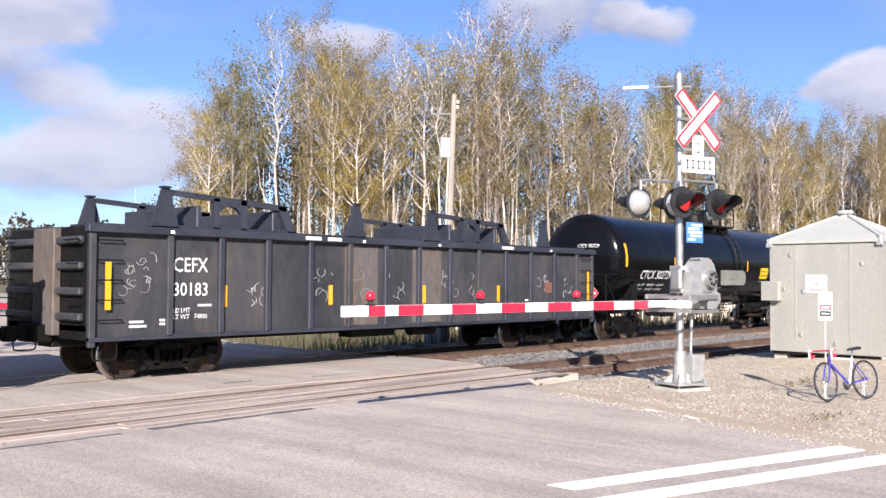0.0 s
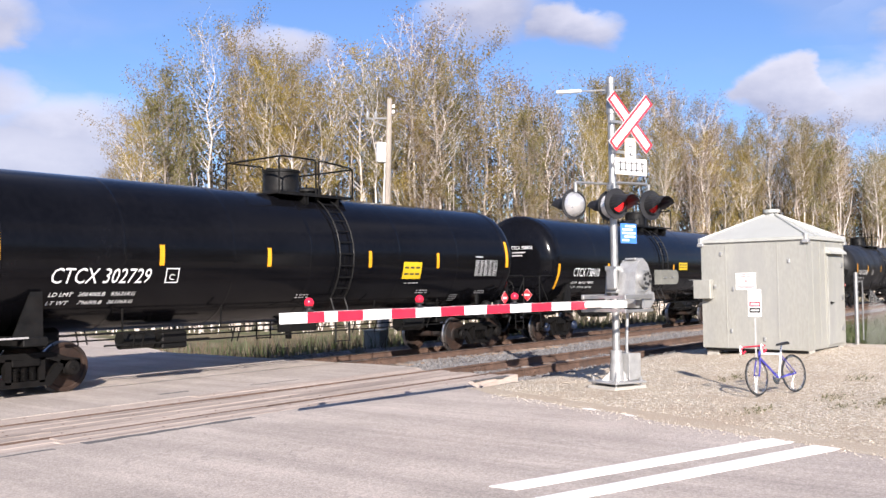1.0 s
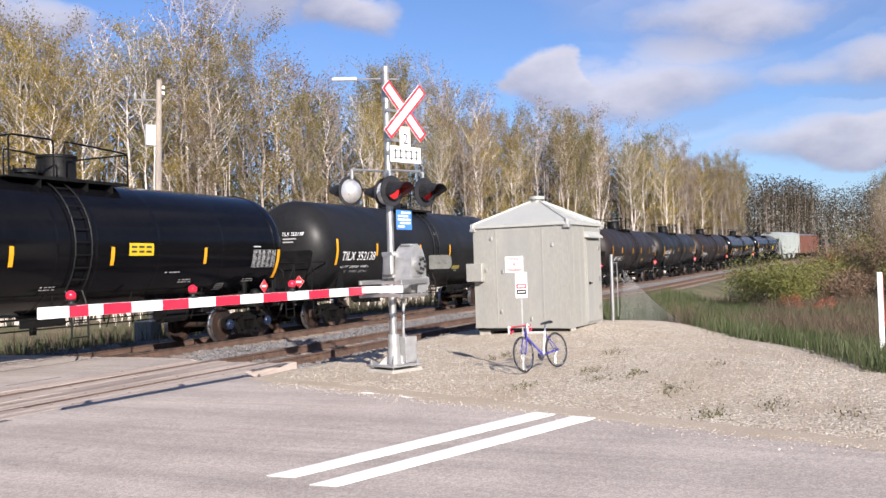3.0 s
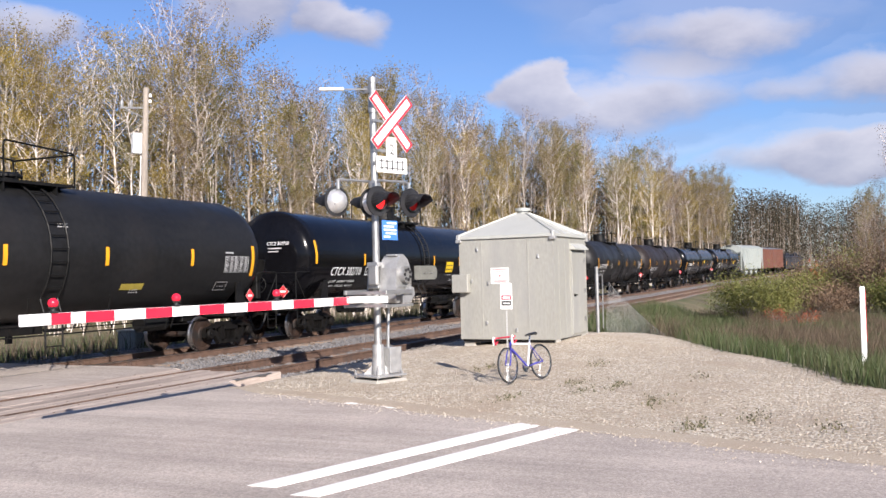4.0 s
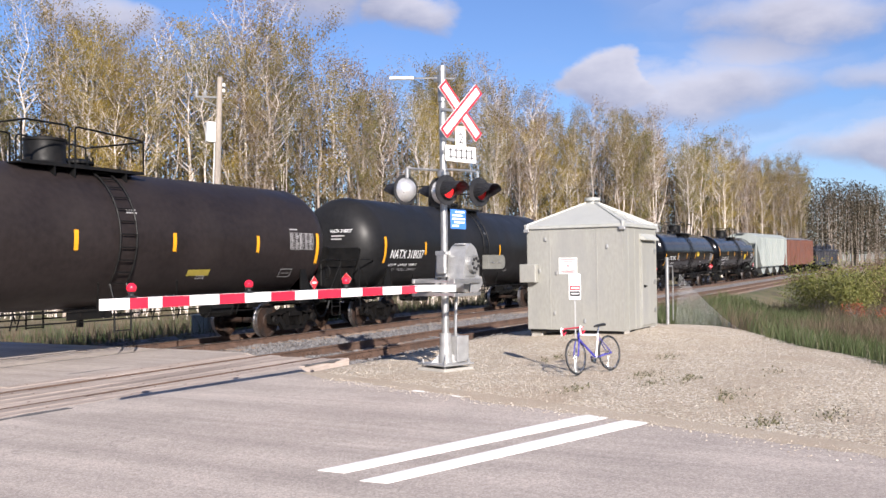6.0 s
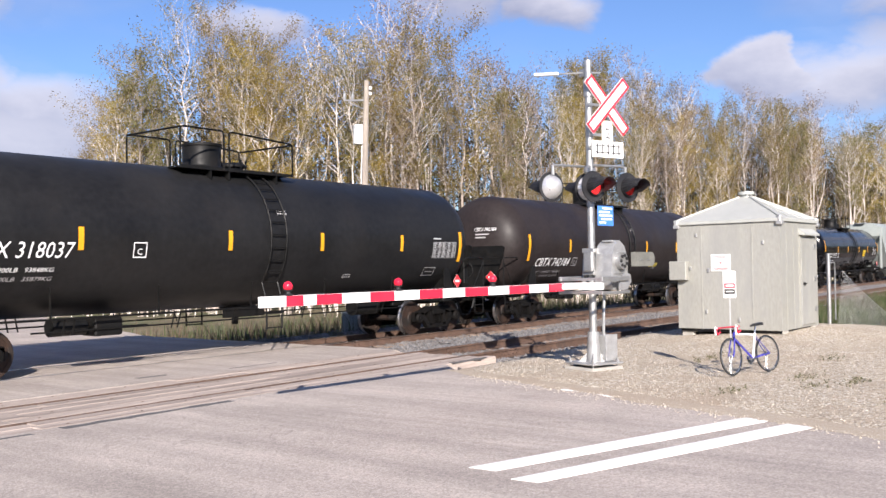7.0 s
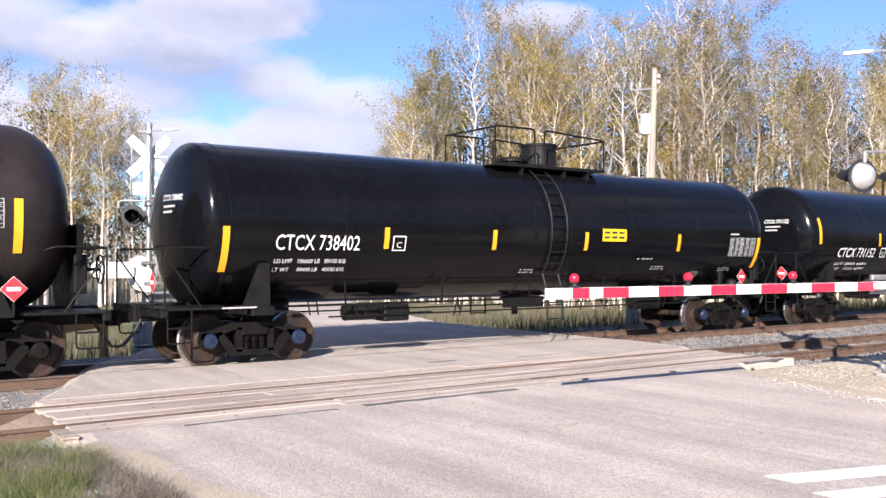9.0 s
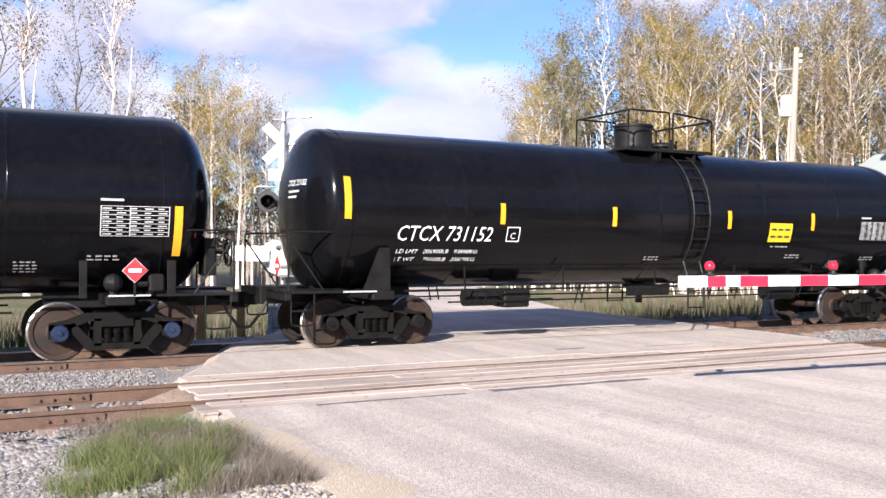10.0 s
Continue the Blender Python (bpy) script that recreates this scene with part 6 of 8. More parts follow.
    for k in range(8):
        z = z0 + (z1 - z0) * k / 7
        curved_patch(bm, at, x0, x1, z - 0.005, z + 0.005, 1)
        if k < 7:
            for j in range(5):
                a = x0 + 0.03 + (x1 - x0) * j / 5
                curved_patch(bm, at, a, a + (x1 - x0) * (0.09 if (j + k) % 3 else 0.13), z + 0.022, z + 0.042, 1)
    for a in (x0, x0 + 0.44, x1 - 0.015):
        curved_patch(bm, at, a, a + 0.015, z0, z1, 3)
    curved_patch(bm, at, x0, x0 + 0.35, z1 + 0.08, z1 + 0.115, 1)
    part("test_table", bm, FADED if faded else TABLE_GREY, car, "white test data table")
    # scattered small lines
    if matt:
        spots = ((2.6, 1.66, 0.30, 2), (0.3, 3.2, 0.3, 2))
        bm = bmesh.new()
        for q in ((5.75, 6.25, 1.58, 1.595), (5.75, 6.25, 1.825, 1.84), (5.75, 5.765, 1.58, 1.84), (6.235, 6.25, 1.58, 1.84), (5.85, 6.15, 1.70, 1.715)):
            curved_patch(bm, at, *q, n=2)
        part("stencil_box", bm, FADED, car)
    else:
        spots = ((arc - 2.3, 1.5, 0.34, 4), (-0.6, 1.62, 0.42, 2), (arc - 1.25, 1.62, 0.5, 2), (3.6, 1.68, 0.5, 2), (3.0, 1.9, 0.6, 1))
    for x, z, w, n in spots:
        for k in range(n):
            bm = bmesh.new()
            for j in range(4):
                curved_patch(bm, at, x + w * 0.26 * j, x + w * (0.26 * j + (0.20 if (j + k) % 3 else 0.13)), z - 0.07 * k, z - 0.07 * k + 0.028, 1)
            part("small_line", bm, FADED, car)
    for x in (-arc + 0.15, arc - 0.75):
        bm = bmesh.new()
        box(bm, x - 0.2, x + 0.45, -1.458, -1.455, 1.045, 1.075)
        part("sill_line", bm, FADED, car)
    # placards
    for x, y, z, u in ((arc - (0.55 if b else 0.05), -1.47, 1.46, (1, 0, 0)), (-8.62, -1.0, 1.52, (0, -1, 0))):
        bm = bmesh.new()
        box(bm, x - 0.02, x + 0.02, y + 0.012, y + 0.03, 1.05, z - 0.1)
        part("placard_post", bm, BLACK, car)
        bm = bmesh.new()
        uu = Vector(u)
        d = Vector((0, 0, 1))
        diamond(bm, (x, y, z), 0.20, uu, d, 0.002)
        p = part("placard", bm, LETTER, car, "red and white diamond placard")
        bm = bmesh.new()
        diamond(bm, (x, y, z), 0.193, uu, d, 0.006)
        part("red_field", bm, PLACARD_RED, p)
        bm = bmesh.new()
        for dz in (0.0,):
            q = [Vector((x, y, z)) + uu * a + d * c + uu.cross(d) * 0.010 for a, c in ((-0.1, -0.03), (0.1, -0.03), (0.1, 0.03), (-0.1, 0.03))]
            bm.faces.new([bm.verts.new(v) for v in q])
        part("white_bar", bm, LETTER, p)
    # marks on the leading head
    def on_head(x, z):
        rr = min(0.985, math.hypot(x, z - zc) / R)
        if matt:
            d = arc + 0.98 * math.sqrt(1 - rr ** (2 / 0.72))
        else:
            d = arc + 0.12 + HEAD * math.sqrt(1 - rr * rr) + 0.01
        return Vector((-d - 0.012, x, z))
    bm = bmesh.new()
    f = lambda x, z: on_head(-x, z)
    fit_text(bm, marks, f, 0.1, 0.85, 2.98, 0.11, slant)
    part("head_mark", bm, LETTER, car)
    for k in range(2):
        bm = bmesh.new()
        curved_patch(bm, f, 0.14, 0.62 - 0.1 * k, 2.86 - 0.1 * k, 2.90 - 0.1 * k, 4)
        part("head_line", bm, FADED, car)


CARS = []


def run_tank_cars():
    made = {}
    rows = [
        ("CTCX 302729", "gloss_a", 32.95, None, "glossy black railway tank car on the main track", ("LD LMT   206400LB   93621KG", "LT WT     79600LB   36106KG")),
        ("CTCX 738410", "gloss_b", 50.95, None, "glossy black railway tank car with blue bearing caps", ()),
        ("CTCX 738401", "gloss_b", 68.95, None, "glossy black railway tank car with blue bearing caps", ()),
        ("TILX 352138", "matt", 87.0, TANK_MATT, "dull charcoal grey insulated tank car", ()),
        ("CTCX 302710", "gloss_a", 105.15, None, "glossy black railway tank car on the main track", ()),
        ("CBTX 742662", "matt", 123.2, TANK_BROWN, "dull brownish black insulated tank car", ()),
        ("NATX 318037", "matt", 141.3, TANK_MATT, "dull charcoal grey insulated tank car", ()),
        ("CBTX 742184", "matt", 159.5, TANK_BROWN, "dull brownish black insulated tank car", ()),
        ("CTCX 738402", "gloss_b", 177.55, None, "glossy black railway tank car with blue bearing caps", ("LD LMT   196600 LB   89150 KG", "LT WT     89400 LB   40550 KG")),
        ("CTCX 731152", "gloss_a", 195.6, None, "glossy black railway tank car on the main track", ("LD LMT   206900LB   93848KG", "LT WT     79100LB   35879KG")),
    ]
    bare = {}
    for style in ("gloss_a", "gloss_b", "matt"):
        bare[style] = tank_car(style)
    used = set()
    for marks, style, s, paint, label, fine in rows:
        car0, R, zc, arc = bare[style]
        car = copy_thing(car0, Matrix())
        for o in list(car.children):
            if o.name.startswith("tank_shell") and paint:
                o.material_slots[0].link = "OBJECT"
                o.material_slots[0].material = paint
        mark_car(car, marks, R, zc, arc, style, matt_faded(marks), fine)
        tagged(car, label)
        CARS.append((car, s))
    for car0, *_ in bare.values():
        for o in (*car0.children_recursive, car0):
            bpy.data.objects.remove(o)


def matt_faded(marks):
    return marks.startswith("CBTX")


run_tank_cars()


def gondola(s, label, dark):
    car = thing("gondola_car", Matrix(), label, "gondola car", "gondola cars")
    h, z0, z1, yw = 7.88, 0.80, 2.80, 1.62
    side = GOND
    bm = bmesh.new()
    box(bm, -h, h, -yw + 0.04, yw - 0.04, 0.95, 1.05)
    part("floor", bm, BLACK, car)
    for q in (-1, 1):
        bm = bmesh.new()
        a, b = sorted((q * (yw - 0.03), q * yw))
        box(bm, -h, h, a, b, z0, z1)
        w = part("side_wall", bm, side, car)
        for k, x in enumerate(np.linspace(-h + 1.55, h - 0.9, 13)):
            bm = bmesh.new()
            a, b = sorted((q * yw, q * (yw + 0.10)))
            box(bm, x - 0.06, x + 0.06, a, b, z0 + 0.02, z1 - 0.1, bevel=0.012)
            part("side_post", bm, GOND_TOP if k % 4 else side, w)
        for x in (-h + 0.06, h - 0.06):
            bm = bmesh.new()
            a, b = sorted((q * (yw - 0.02), q * (yw + 0.08)))
            box(bm, x - 0.06, x + 0.06, a, b, z0 - 0.12, z1 - 0.05, bevel=0.012)
            part("corner_post", bm, side, w)
        bm = bmesh.new()
        a, b = sorted((q * (yw - 0.06), q * (yw + 0.13)))
        box(bm, -h - 0.05, h + 0.05, a, b, z1 - 0.12, z1 + 0.02, bevel=0.015)
        box(bm, -h, h, *sorted((q * (yw - 0.02), q * (yw + 0.1))), z0 - 0.02, z0 + 0.05)
        part("top_chord", bm, GOND_TOP, car)
        if q < 0:
            for x0, x1 in ((-2.0, -1.0), (0.15, 1.15)):
                bm = bmesh.new()
                box(bm, x0, x1, -yw - 0.008, -yw - 0.003, z0 + 0.08, z1 - 0.14)
                part("rust_panel", bm, GOND_RUST, w, "rust-stained side panel")
    # ends with ribs and ladder
    for s_ in (-1, 1):
        bm = bmesh.new()
        x = s_ * h
        a, b = sorted((x - s_ * 0.05, x))
        box(bm, a, b, -yw + 0.03, yw - 0.03, z0, z1 + 0.0)
        # black paint carries the shade that the coupled car throws here
        e = part("end_wall", bm, BLACK, car, "end wall blackened for the shade between cars")
        for z in (1.2, 1.65, 2.1, 2.55):
            bm = bmesh.new()
            a, b = sorted((x, x + s_ * 0.11))
            box(bm, a, b, -yw + 0.1, yw - 0.1, z - 0.07, z + 0.07, bevel=0.03)
            part("end_rib", bm, side, e)
        bm = bmesh.new()
        box(bm, *sorted((x, x + s_ * 0.15)), -0.62, 0.22, z0 + 0.05, z1 - 0.02, bevel=0.02)
        part("end_plate", bm, GOND_RUST, e, "rust-stained upright end plate")
        for z in (1.15, 1.5, 1.85, 2.2, 2.55):
            for q in (-1, 1):
                y = q * (yw - 0.08)
                bm = bmesh.new()
                pipe_loop(bm, [(x + s_ * 0.11, y, z), (x + s_ * 0.2, y, z), (x + s_ * 0.2, y - q * 0.42, z), (x + s_ * 0.11, y - q * 0.42, z)], 0.014)
                part("grab_iron", bm, BLACK, car)
                bm = bmesh.new()
                pipe_loop(bm, [(x - s_ * 0.15, q * yw, z), (x - s_ * 0.15, q * (yw + 0.09), z), (x - s_ * 0.6, q * (yw + 0.09), z), (x - s_ * 0.6, q * yw, z)], 0.012)
                part("grab_iron", bm, BLACK, car)
        bm = bmesh.new()
        a, b = sorted((x, x + s_ * 0.35))
        box(bm, a, b, -0.35, 0.35, 0.72, 1.05, bevel=0.02)
        a, b = sorted((x + s_ * 0.3, x + s_ * 0.62))
        box(bm, a, b, -0.1, 0.1, 0.78, 0.98, bevel=0.02)
        box(bm, x + s_ * 0.66 - 0.12, x + s_ * 0.66 + 0.12, -0.16, 0.13, 0.74, 1.02, bevel=0.04)
        part("coupler", bm, TRUCK, car)
        for q in (-1, 1):
            bm = bmesh.new()
            pipe_loop(bm, round_path([(x - s_ * 0.1, q * yw, 0.8), (x - s_ * 0.1, q * yw, 0.45), (x - s_ * 0.55, q * yw, 0.45), (x - s_ * 0.55, q * yw, 0.8)]), 0.016)
            part("sill_step", bm, BLACK, car)
    bm = bmesh.new()
    box(bm, -h, h, -0.3, 0.3, 0.62, 0.95, bevel=0.02)
    box(bm, -1.2, 0.2, -1.0, -0.5, 0.55, 0.8, bevel=0.02)
    cyl(bm, (1.0, -0.7, 0.68), (1.8, -0.7, 0.68), 0.18, n=12)
    part("centre_sill", bm, BLACK, car)
    # trestle frames that carried coil covers
    for x, kind in ((-6.35, 2), (0.95, 2), (-1.55, 1), (5.6, 1)):
        for q in (1, -1):
            bm = bmesh.new()
            y = q * 1.47
            sw = lambda v, y=y: Vector((v.x, v.y + y, v.z))
            prism(bm, [(x - 0.34, z1 - 0.1), (x + 0.36, z1 - 0.1), (x + 0.30, z1 + 0.05), (x + 0.09, z1 + 0.78), (x - 0.05, z1 + 0.78), (x - 0.28, z1 + 0.05)], -0.03, 0.03, sw)
            box(bm, x - 0.02, x + 0.06, y - 0.14 if q > 0 else y + 0.03, y - 0.03 if q > 0 else y + 0.14, z1, z1 + 0.74)
            box(bm, x - 0.07, x + 0.11, y - 0.08, y + 0.08, z1 + 0.775, z1 + 0.81)
            fr = part("cover_trestle", bm, GOND_TOP, car, "tall blue-grey triangular steel trestle")
            bm = bmesh.new()
            box(bm, x - 0.02, x + 0.06, *sorted((q * (yw + 0.131), q * (yw + 0.136))), z1 - 0.09, z1 - 0.03)
            part("pin_plate", bm, LETTER, fr, "small white pin plate")
        if kind == 2:
            bm = bmesh.new()
            for q in (-1, 1):
                y = q * 1.42
                a, b = y - 0.05, y + 0.05
                sw = lambda v, y=y: Vector((v.x, v.y + y, v.z))
                prism(bm, [(x + 0.08, z1 + 0.66), (x + 0.08, z1 + 0.76), (x + 2.85, z1 + 0.62), (x + 2.85, z1 + 0.50)], -0.05, 0.05, sw)
                box(bm, x + 0.1, x + 3.1, a, b, z1 + 0.0, z1 + 0.09)
                prism(bm, [(x + 2.62, z1 + 0.6), (x + 2.85, z1 + 0.6), (x + 3.15, z1), (x + 2.92, z1)], -0.05, 0.05, sw)
                for k in (1.08, 1.72):
                    box(bm, x + k, x + k + 0.14, a, b, z1 + 0.05, z1 + 0.66)
                # rounded head between the two uprights
                prism(bm, [(x + 1.2, z1 + 0.64), (x + 1.2, z1 + 0.36), (x + 1.32, z1 + 0.48), (x + 1.47, z1 + 0.53), (x + 1.62, z1 + 0.48), (x + 1.74, z1 + 0.36), (x + 1.74, z1 + 0.62)], -0.045, 0.045, sw)
            for k in (0.75, 2.55):
                box(bm, x + k, x + k + 0.10, -1.4, 1.4, z1 + 0.05, z1 + 0.5, bevel=0.02)
            part("cradle", bm, GOND_TOP, fr)
    bm = bmesh.new()
    for y in (-1.0, 1.0):
        box(bm, -h + 0.2, h - 0.2, y - 0.5, y + 0.5, z1 - 0.05, z1 + 0.06)
    part("inner_deck", bm, GOND_TOP, car)
    for x in (-5.1, -2.4, 0.55, 3.4, 7.55, -7.55):
        bm = bmesh.new()
        zc = 1.55 if abs(x) < 7 else 1.75
        hh = 0.21 if abs(x) < 7 else 0.42
        yy = -yw - (0.085 if abs(x) > 7 else 0.006)
        box(bm, x - 0.055, x + 0.055, yy - 0.003, yy, zc - hh, zc + hh)
        part("reflector", bm, YELLOW, car, "yellow reflector strip")
    if not dark:
        flat = lambda x, z: Vector((x, -yw - 0.006, z))
        bm = bmesh.new()
        fit_text(bm, "CEFX", flat, -6.22, -5.49, 2.01, 0.27)
        part("reporting_mark", bm, LETTER, car, "white reporting marks")
        bm = bmesh.new()
        fit_text(bm, "30183", flat, -6.22, -5.49, 1.56, 0.25)
        part("reporting_mark", bm, LETTER, car, "white reporting marks")
        bm = bmesh.new()
        fit_text(bm, "LD LMT", flat, -6.22, -5.86, 1.25, 0.085)
        fit_text(bm, "LT WT   74800", flat, -6.22, -5.49, 1.13, 0.085)
        part("weight_line", bm, LETTER, car)
        bm = bmesh.new()
        for x, z, w in ((-7.1, 1.08, 0.28), (-7.1, 1.0, 0.34), (-6.5, 1.1, 0.2), (-6.5, 1.03, 0.16), (-5.7, 1.36, 0.3), (4.55, 1.34, 0.22), (4.5, 1.22, 0.3)):
            curved_patch(bm, flat, x, x + w, z, z + 0.04, 1)
            part("small_line", bm, LETTER, car)
            bm = bmesh.new()
        for x, z, w in ((-3.2, z1 - 0.05, 0.42), (-2.6, z1 - 0.05, 0.4), (3.4, z1 - 0.05, 0.5)):
            curved_patch(bm, lambda a, c: Vector((a, -yw - 0.135, c)), x, x + w, z - 0.03, z + 0.04, 1)
            part("small_line", bm, LETTER, car)
            bm = bmesh.new()
        # chalk scrawls: rounded strokes, in short rows
        rnd = random.Random(4)
        for cx, cz, w, hgt, n in ((-6.95, 1.95, 0.34, 0.3, 15), (-4.3, 1.45, 0.2, 0.25, 8), (-2.6, 1.75, 0.25, 0.3, 6), (-1.5, 1.6, 0.34, 0.42, 3), (-0.5, 1.75, 0.3, 0.32, 5), (1.5, 1.75, 0.26, 0.32, 6), (2.5, 1.8, 0.28, 0.26, 7), (5.4, 1.8, 0.25, 0.2, 5), (6.6, 1.7, 0.2, 0.2, 5)):
            for k in range(n):
                bm = bmesh.new()
                a0, turn = rnd.uniform(0, 6.28), rnd.choice((-1, 1)) * rnd.uniform(2.0, 5.0)
                r = rnd.uniform(0.05, 0.13) * (2.0 if n == 3 else 1.0)
                mx, mz = cx + rnd.uniform(-w, w), cz + rnd.uniform(-hgt, hgt)
                sq = rnd.uniform(0.5, 1.5)
                tube(bm, [Vector((mx + r * math.cos(a0 + turn * j / 7), -yw - 0.006, mz + r * sq * math.sin(a0 + turn * j / 7))) for j in range(8)], rnd.uniform(0.004, 0.008), 4)
                part("chalk_scrawl", bm, CHALK, car)
        bm = bmesh.new()
        box(bm, 5.5, 5.95, -yw - 0.012, -yw - 0.002, 1.55, 1.85)
        part("routing_board", bm, BOXBROWN, car)
    for x in (-5.9, 5.9):
        add_truck(car, x, TRUCK)
    CARS.append((car, s))
    return car


gondola(15.4, "weathered dark grey gondola car with chalk marks", False)
gondola(-2.05, "dark grey gondola car coupled ahead of another", True)
gondola(247.4, "distant dark gondola car at the end of the train", True)


def covered_hopper(s):
    car = thing("covered_hopper_car", Matrix(), "pale grey covered hopper car with sloping ends", "hopper car")
    bm = bmesh.new()
    out = [(-8.2, 3.6), (-8.2, 4.25), (8.2, 4.25), (8.2, 3.6), (6.0, 1.15), (-6.0, 1.15)]
    prism(bm, out, -1.5, 1.5)
    part("body", bm, HOPPER, car)
    for q in (-1, 1):
        for x in np.linspace(-6.0, 6.0, 15):
            bm = bmesh.new()
            a, b = sorted((q * 1.5, q * 1.58))
            box(bm, x - 0.04, x + 0.04, a, b, 1.2, 4.15)
            part("side_rib", bm, HOPPER, car)
        for s_ in (-1, 1):
            bm = bmesh.new()
            box(bm, s_ * 8.2 - 0.08, s_ * 8.2 + 0.08, q * 1.42 - 0.06, q * 1.42 + 0.06, 1.0, 3.7)
            part("end_post", bm, HOPPER, car)
    bm = bmesh.new()
    prism(bm, [(-1.5, 4.25), (1.5, 4.25), (0.8, 4.6), (-0.8, 4.6)], -8.2, 8.2, lambda v: Vector((v.y, v.x, v.z)))
    part("roof", bm, HOPPER, car)
    bm = bmesh.new()
    box(bm, -8.5, 8.5, -0.35, 0.35, 4.6, 4.68)
    part("roof_walk", bm, GALV, car)
    for x in (-3.8, 0, 3.8):
        bm = bmesh.new()
        prism(bm, [(x - 1.5, 1.15), (x + 1.5, 1.15), (x + 0.4, 0.4), (x - 0.4, 0.4)], -1.2, 1.2)
        part("discharge_bay", bm, HOPPER, car)
    bm = bmesh.new()
    box(bm, -8.7, 8.7, -0.3, 0.3, 0.78, 1.1)
    box(bm, -8.7, -6.6, -1.45, 1.45, 1.0, 1.1)
    box(bm, 6.6, 8.7, -1.45, 1.45, 1.0, 1.1)
    part("sill", bm, BLACK, car)
    for x in (-6.9, 6.9):
        add_truck(car, x, TRUCK)
    CARS.append((car, s))


def box_car(s):
    car = thing("box_car", Matrix(), "faded red-brown box car with sliding door", "box car")
    bm = bmesh.new()
    box(bm, -7.7, 7.7, -1.5, 1.5, 1.05, 4.1, bevel=0.03)
    part("body", bm, BOXBROWN, car)
    for q in (-1, 1):
        bm = bmesh.new()
        box(bm, -1.5, 1.5, *sorted((q * 1.5, q * 1.57)), 1.1, 3.9)
        part("door", bm, BOXBROWN, car)
        for x in list(np.linspace(-7.6, -1.8, 8)) + list(np.linspace(1.8, 7.6, 8)):
            bm = bmesh.new()
            box(bm, x - 0.05, x + 0.05, *sorted((q * 1.5, q * 1.56)), 1.1, 4.0)
            part("side_rib", bm, BOXBROWN, car)
    bm = bmesh.new()
    prism(bm, [(-1.55, 4.1), (1.55, 4.1), (0, 4.4)], -7.75, 7.75, lambda v: Vector((v.y, v.x, v.z)))
    part("roof", bm, GALV, car)
    bm = bmesh.new()
    box(bm, -8.4, 8.4, -0.3, 0.3, 0.75, 1.05)
    part("sill", bm, BLACK, car)
    for x in (-5.9, 5.9):
        add_truck(car, x, TRUCK)
    CARS.append((car, s))


covered_hopper(213.3)
box_car(230.4)


def motions():
    """The train rolls at an even speed towards -x; wheels turn with the way that they cover."""
    for car, s in CARS:
        rows = []
        for k in range(21):
            t = k * 0.5
            x = s - SPEED * t
            p = track_point(FAR_Y, x)
            q = track_point(FAR_Y, x + 0.5) - track_point(FAR_Y, x - 0.5)
            rows.append((t, pose(p.x, p.y, p.z, 0, -math.degrees(math.atan2(q.z, q.x)), math.degrees(math.atan2(q.y, q.x)))))
        walk(car, rows)
    # one turning key for each thirtieth of a second
    turn = math.degrees(SPEED / 0.457)
    for car, s in CARS:
        for tr in car.children:
            for ws in tr.children:
                if ws.name.startswith("wheelset"):
                    x, y, z = ws.location
                    walk(ws, [(k / 30, pose(x, y, z, 0, -turn * k / 30, 0)) for k in range(301)])

# ---- trees and ground cover ----
def mesh_of(name, verts, faces, mat, parent=None, label=""):
    me = bpy.data.meshes.new(name)
    me.from_pydata([tuple(v) for v in verts], [], faces)
    me.materials.append(mat)
    ob = new(name, me)
    ob.parent = parent
    if label:
        ob["label"] = label
    return ob


def limb(V, F, pts, radii, n=5):
    """A tapered bent stem, added to vertex and face lists."""
    rings = []
    a = None
    for i, p in enumerate(pts):
        d = (pts[min(i + 1, len(pts) - 1)] - pts[max(i - 1, 0)]).normalized()
        a = d.orthogonal().normalized() if a is None else (a - a.dot(d) * d).normalized()
        b = d.cross(a)
        k0 = len(V)
        for k in range(n):
            w = 2 * math.pi * k / n
            V.append(p + radii[i] * (math.cos(w) * a + math.sin(w) * b))
        rings.append(k0)
    for q, w in zip(rings, rings[1:]):
        for k in range(n):
            j = (k + 1) % n
            F.append((q + k, q + j, w + j, w + k))


def leaf(V, F, c, size, rnd):
    """One leaf or leaf tuft: a small folded blade with its own tilt."""
    u = Vector((rnd.gauss(0, 1), rnd.gauss(0, 1), rnd.gauss(0, 0.7))).normalized()
    w = u.orthogonal().normalized()
    w = (Matrix.Rotation(rnd.uniform(0, 6.28), 3, u) @ w) * size * rnd.uniform(0.55, 0.9)
    u = u * size * 0.5
    k = len(V)
    V.extend((c - u, c + w, c + u))
    F.append((k, k + 1, k + 2))


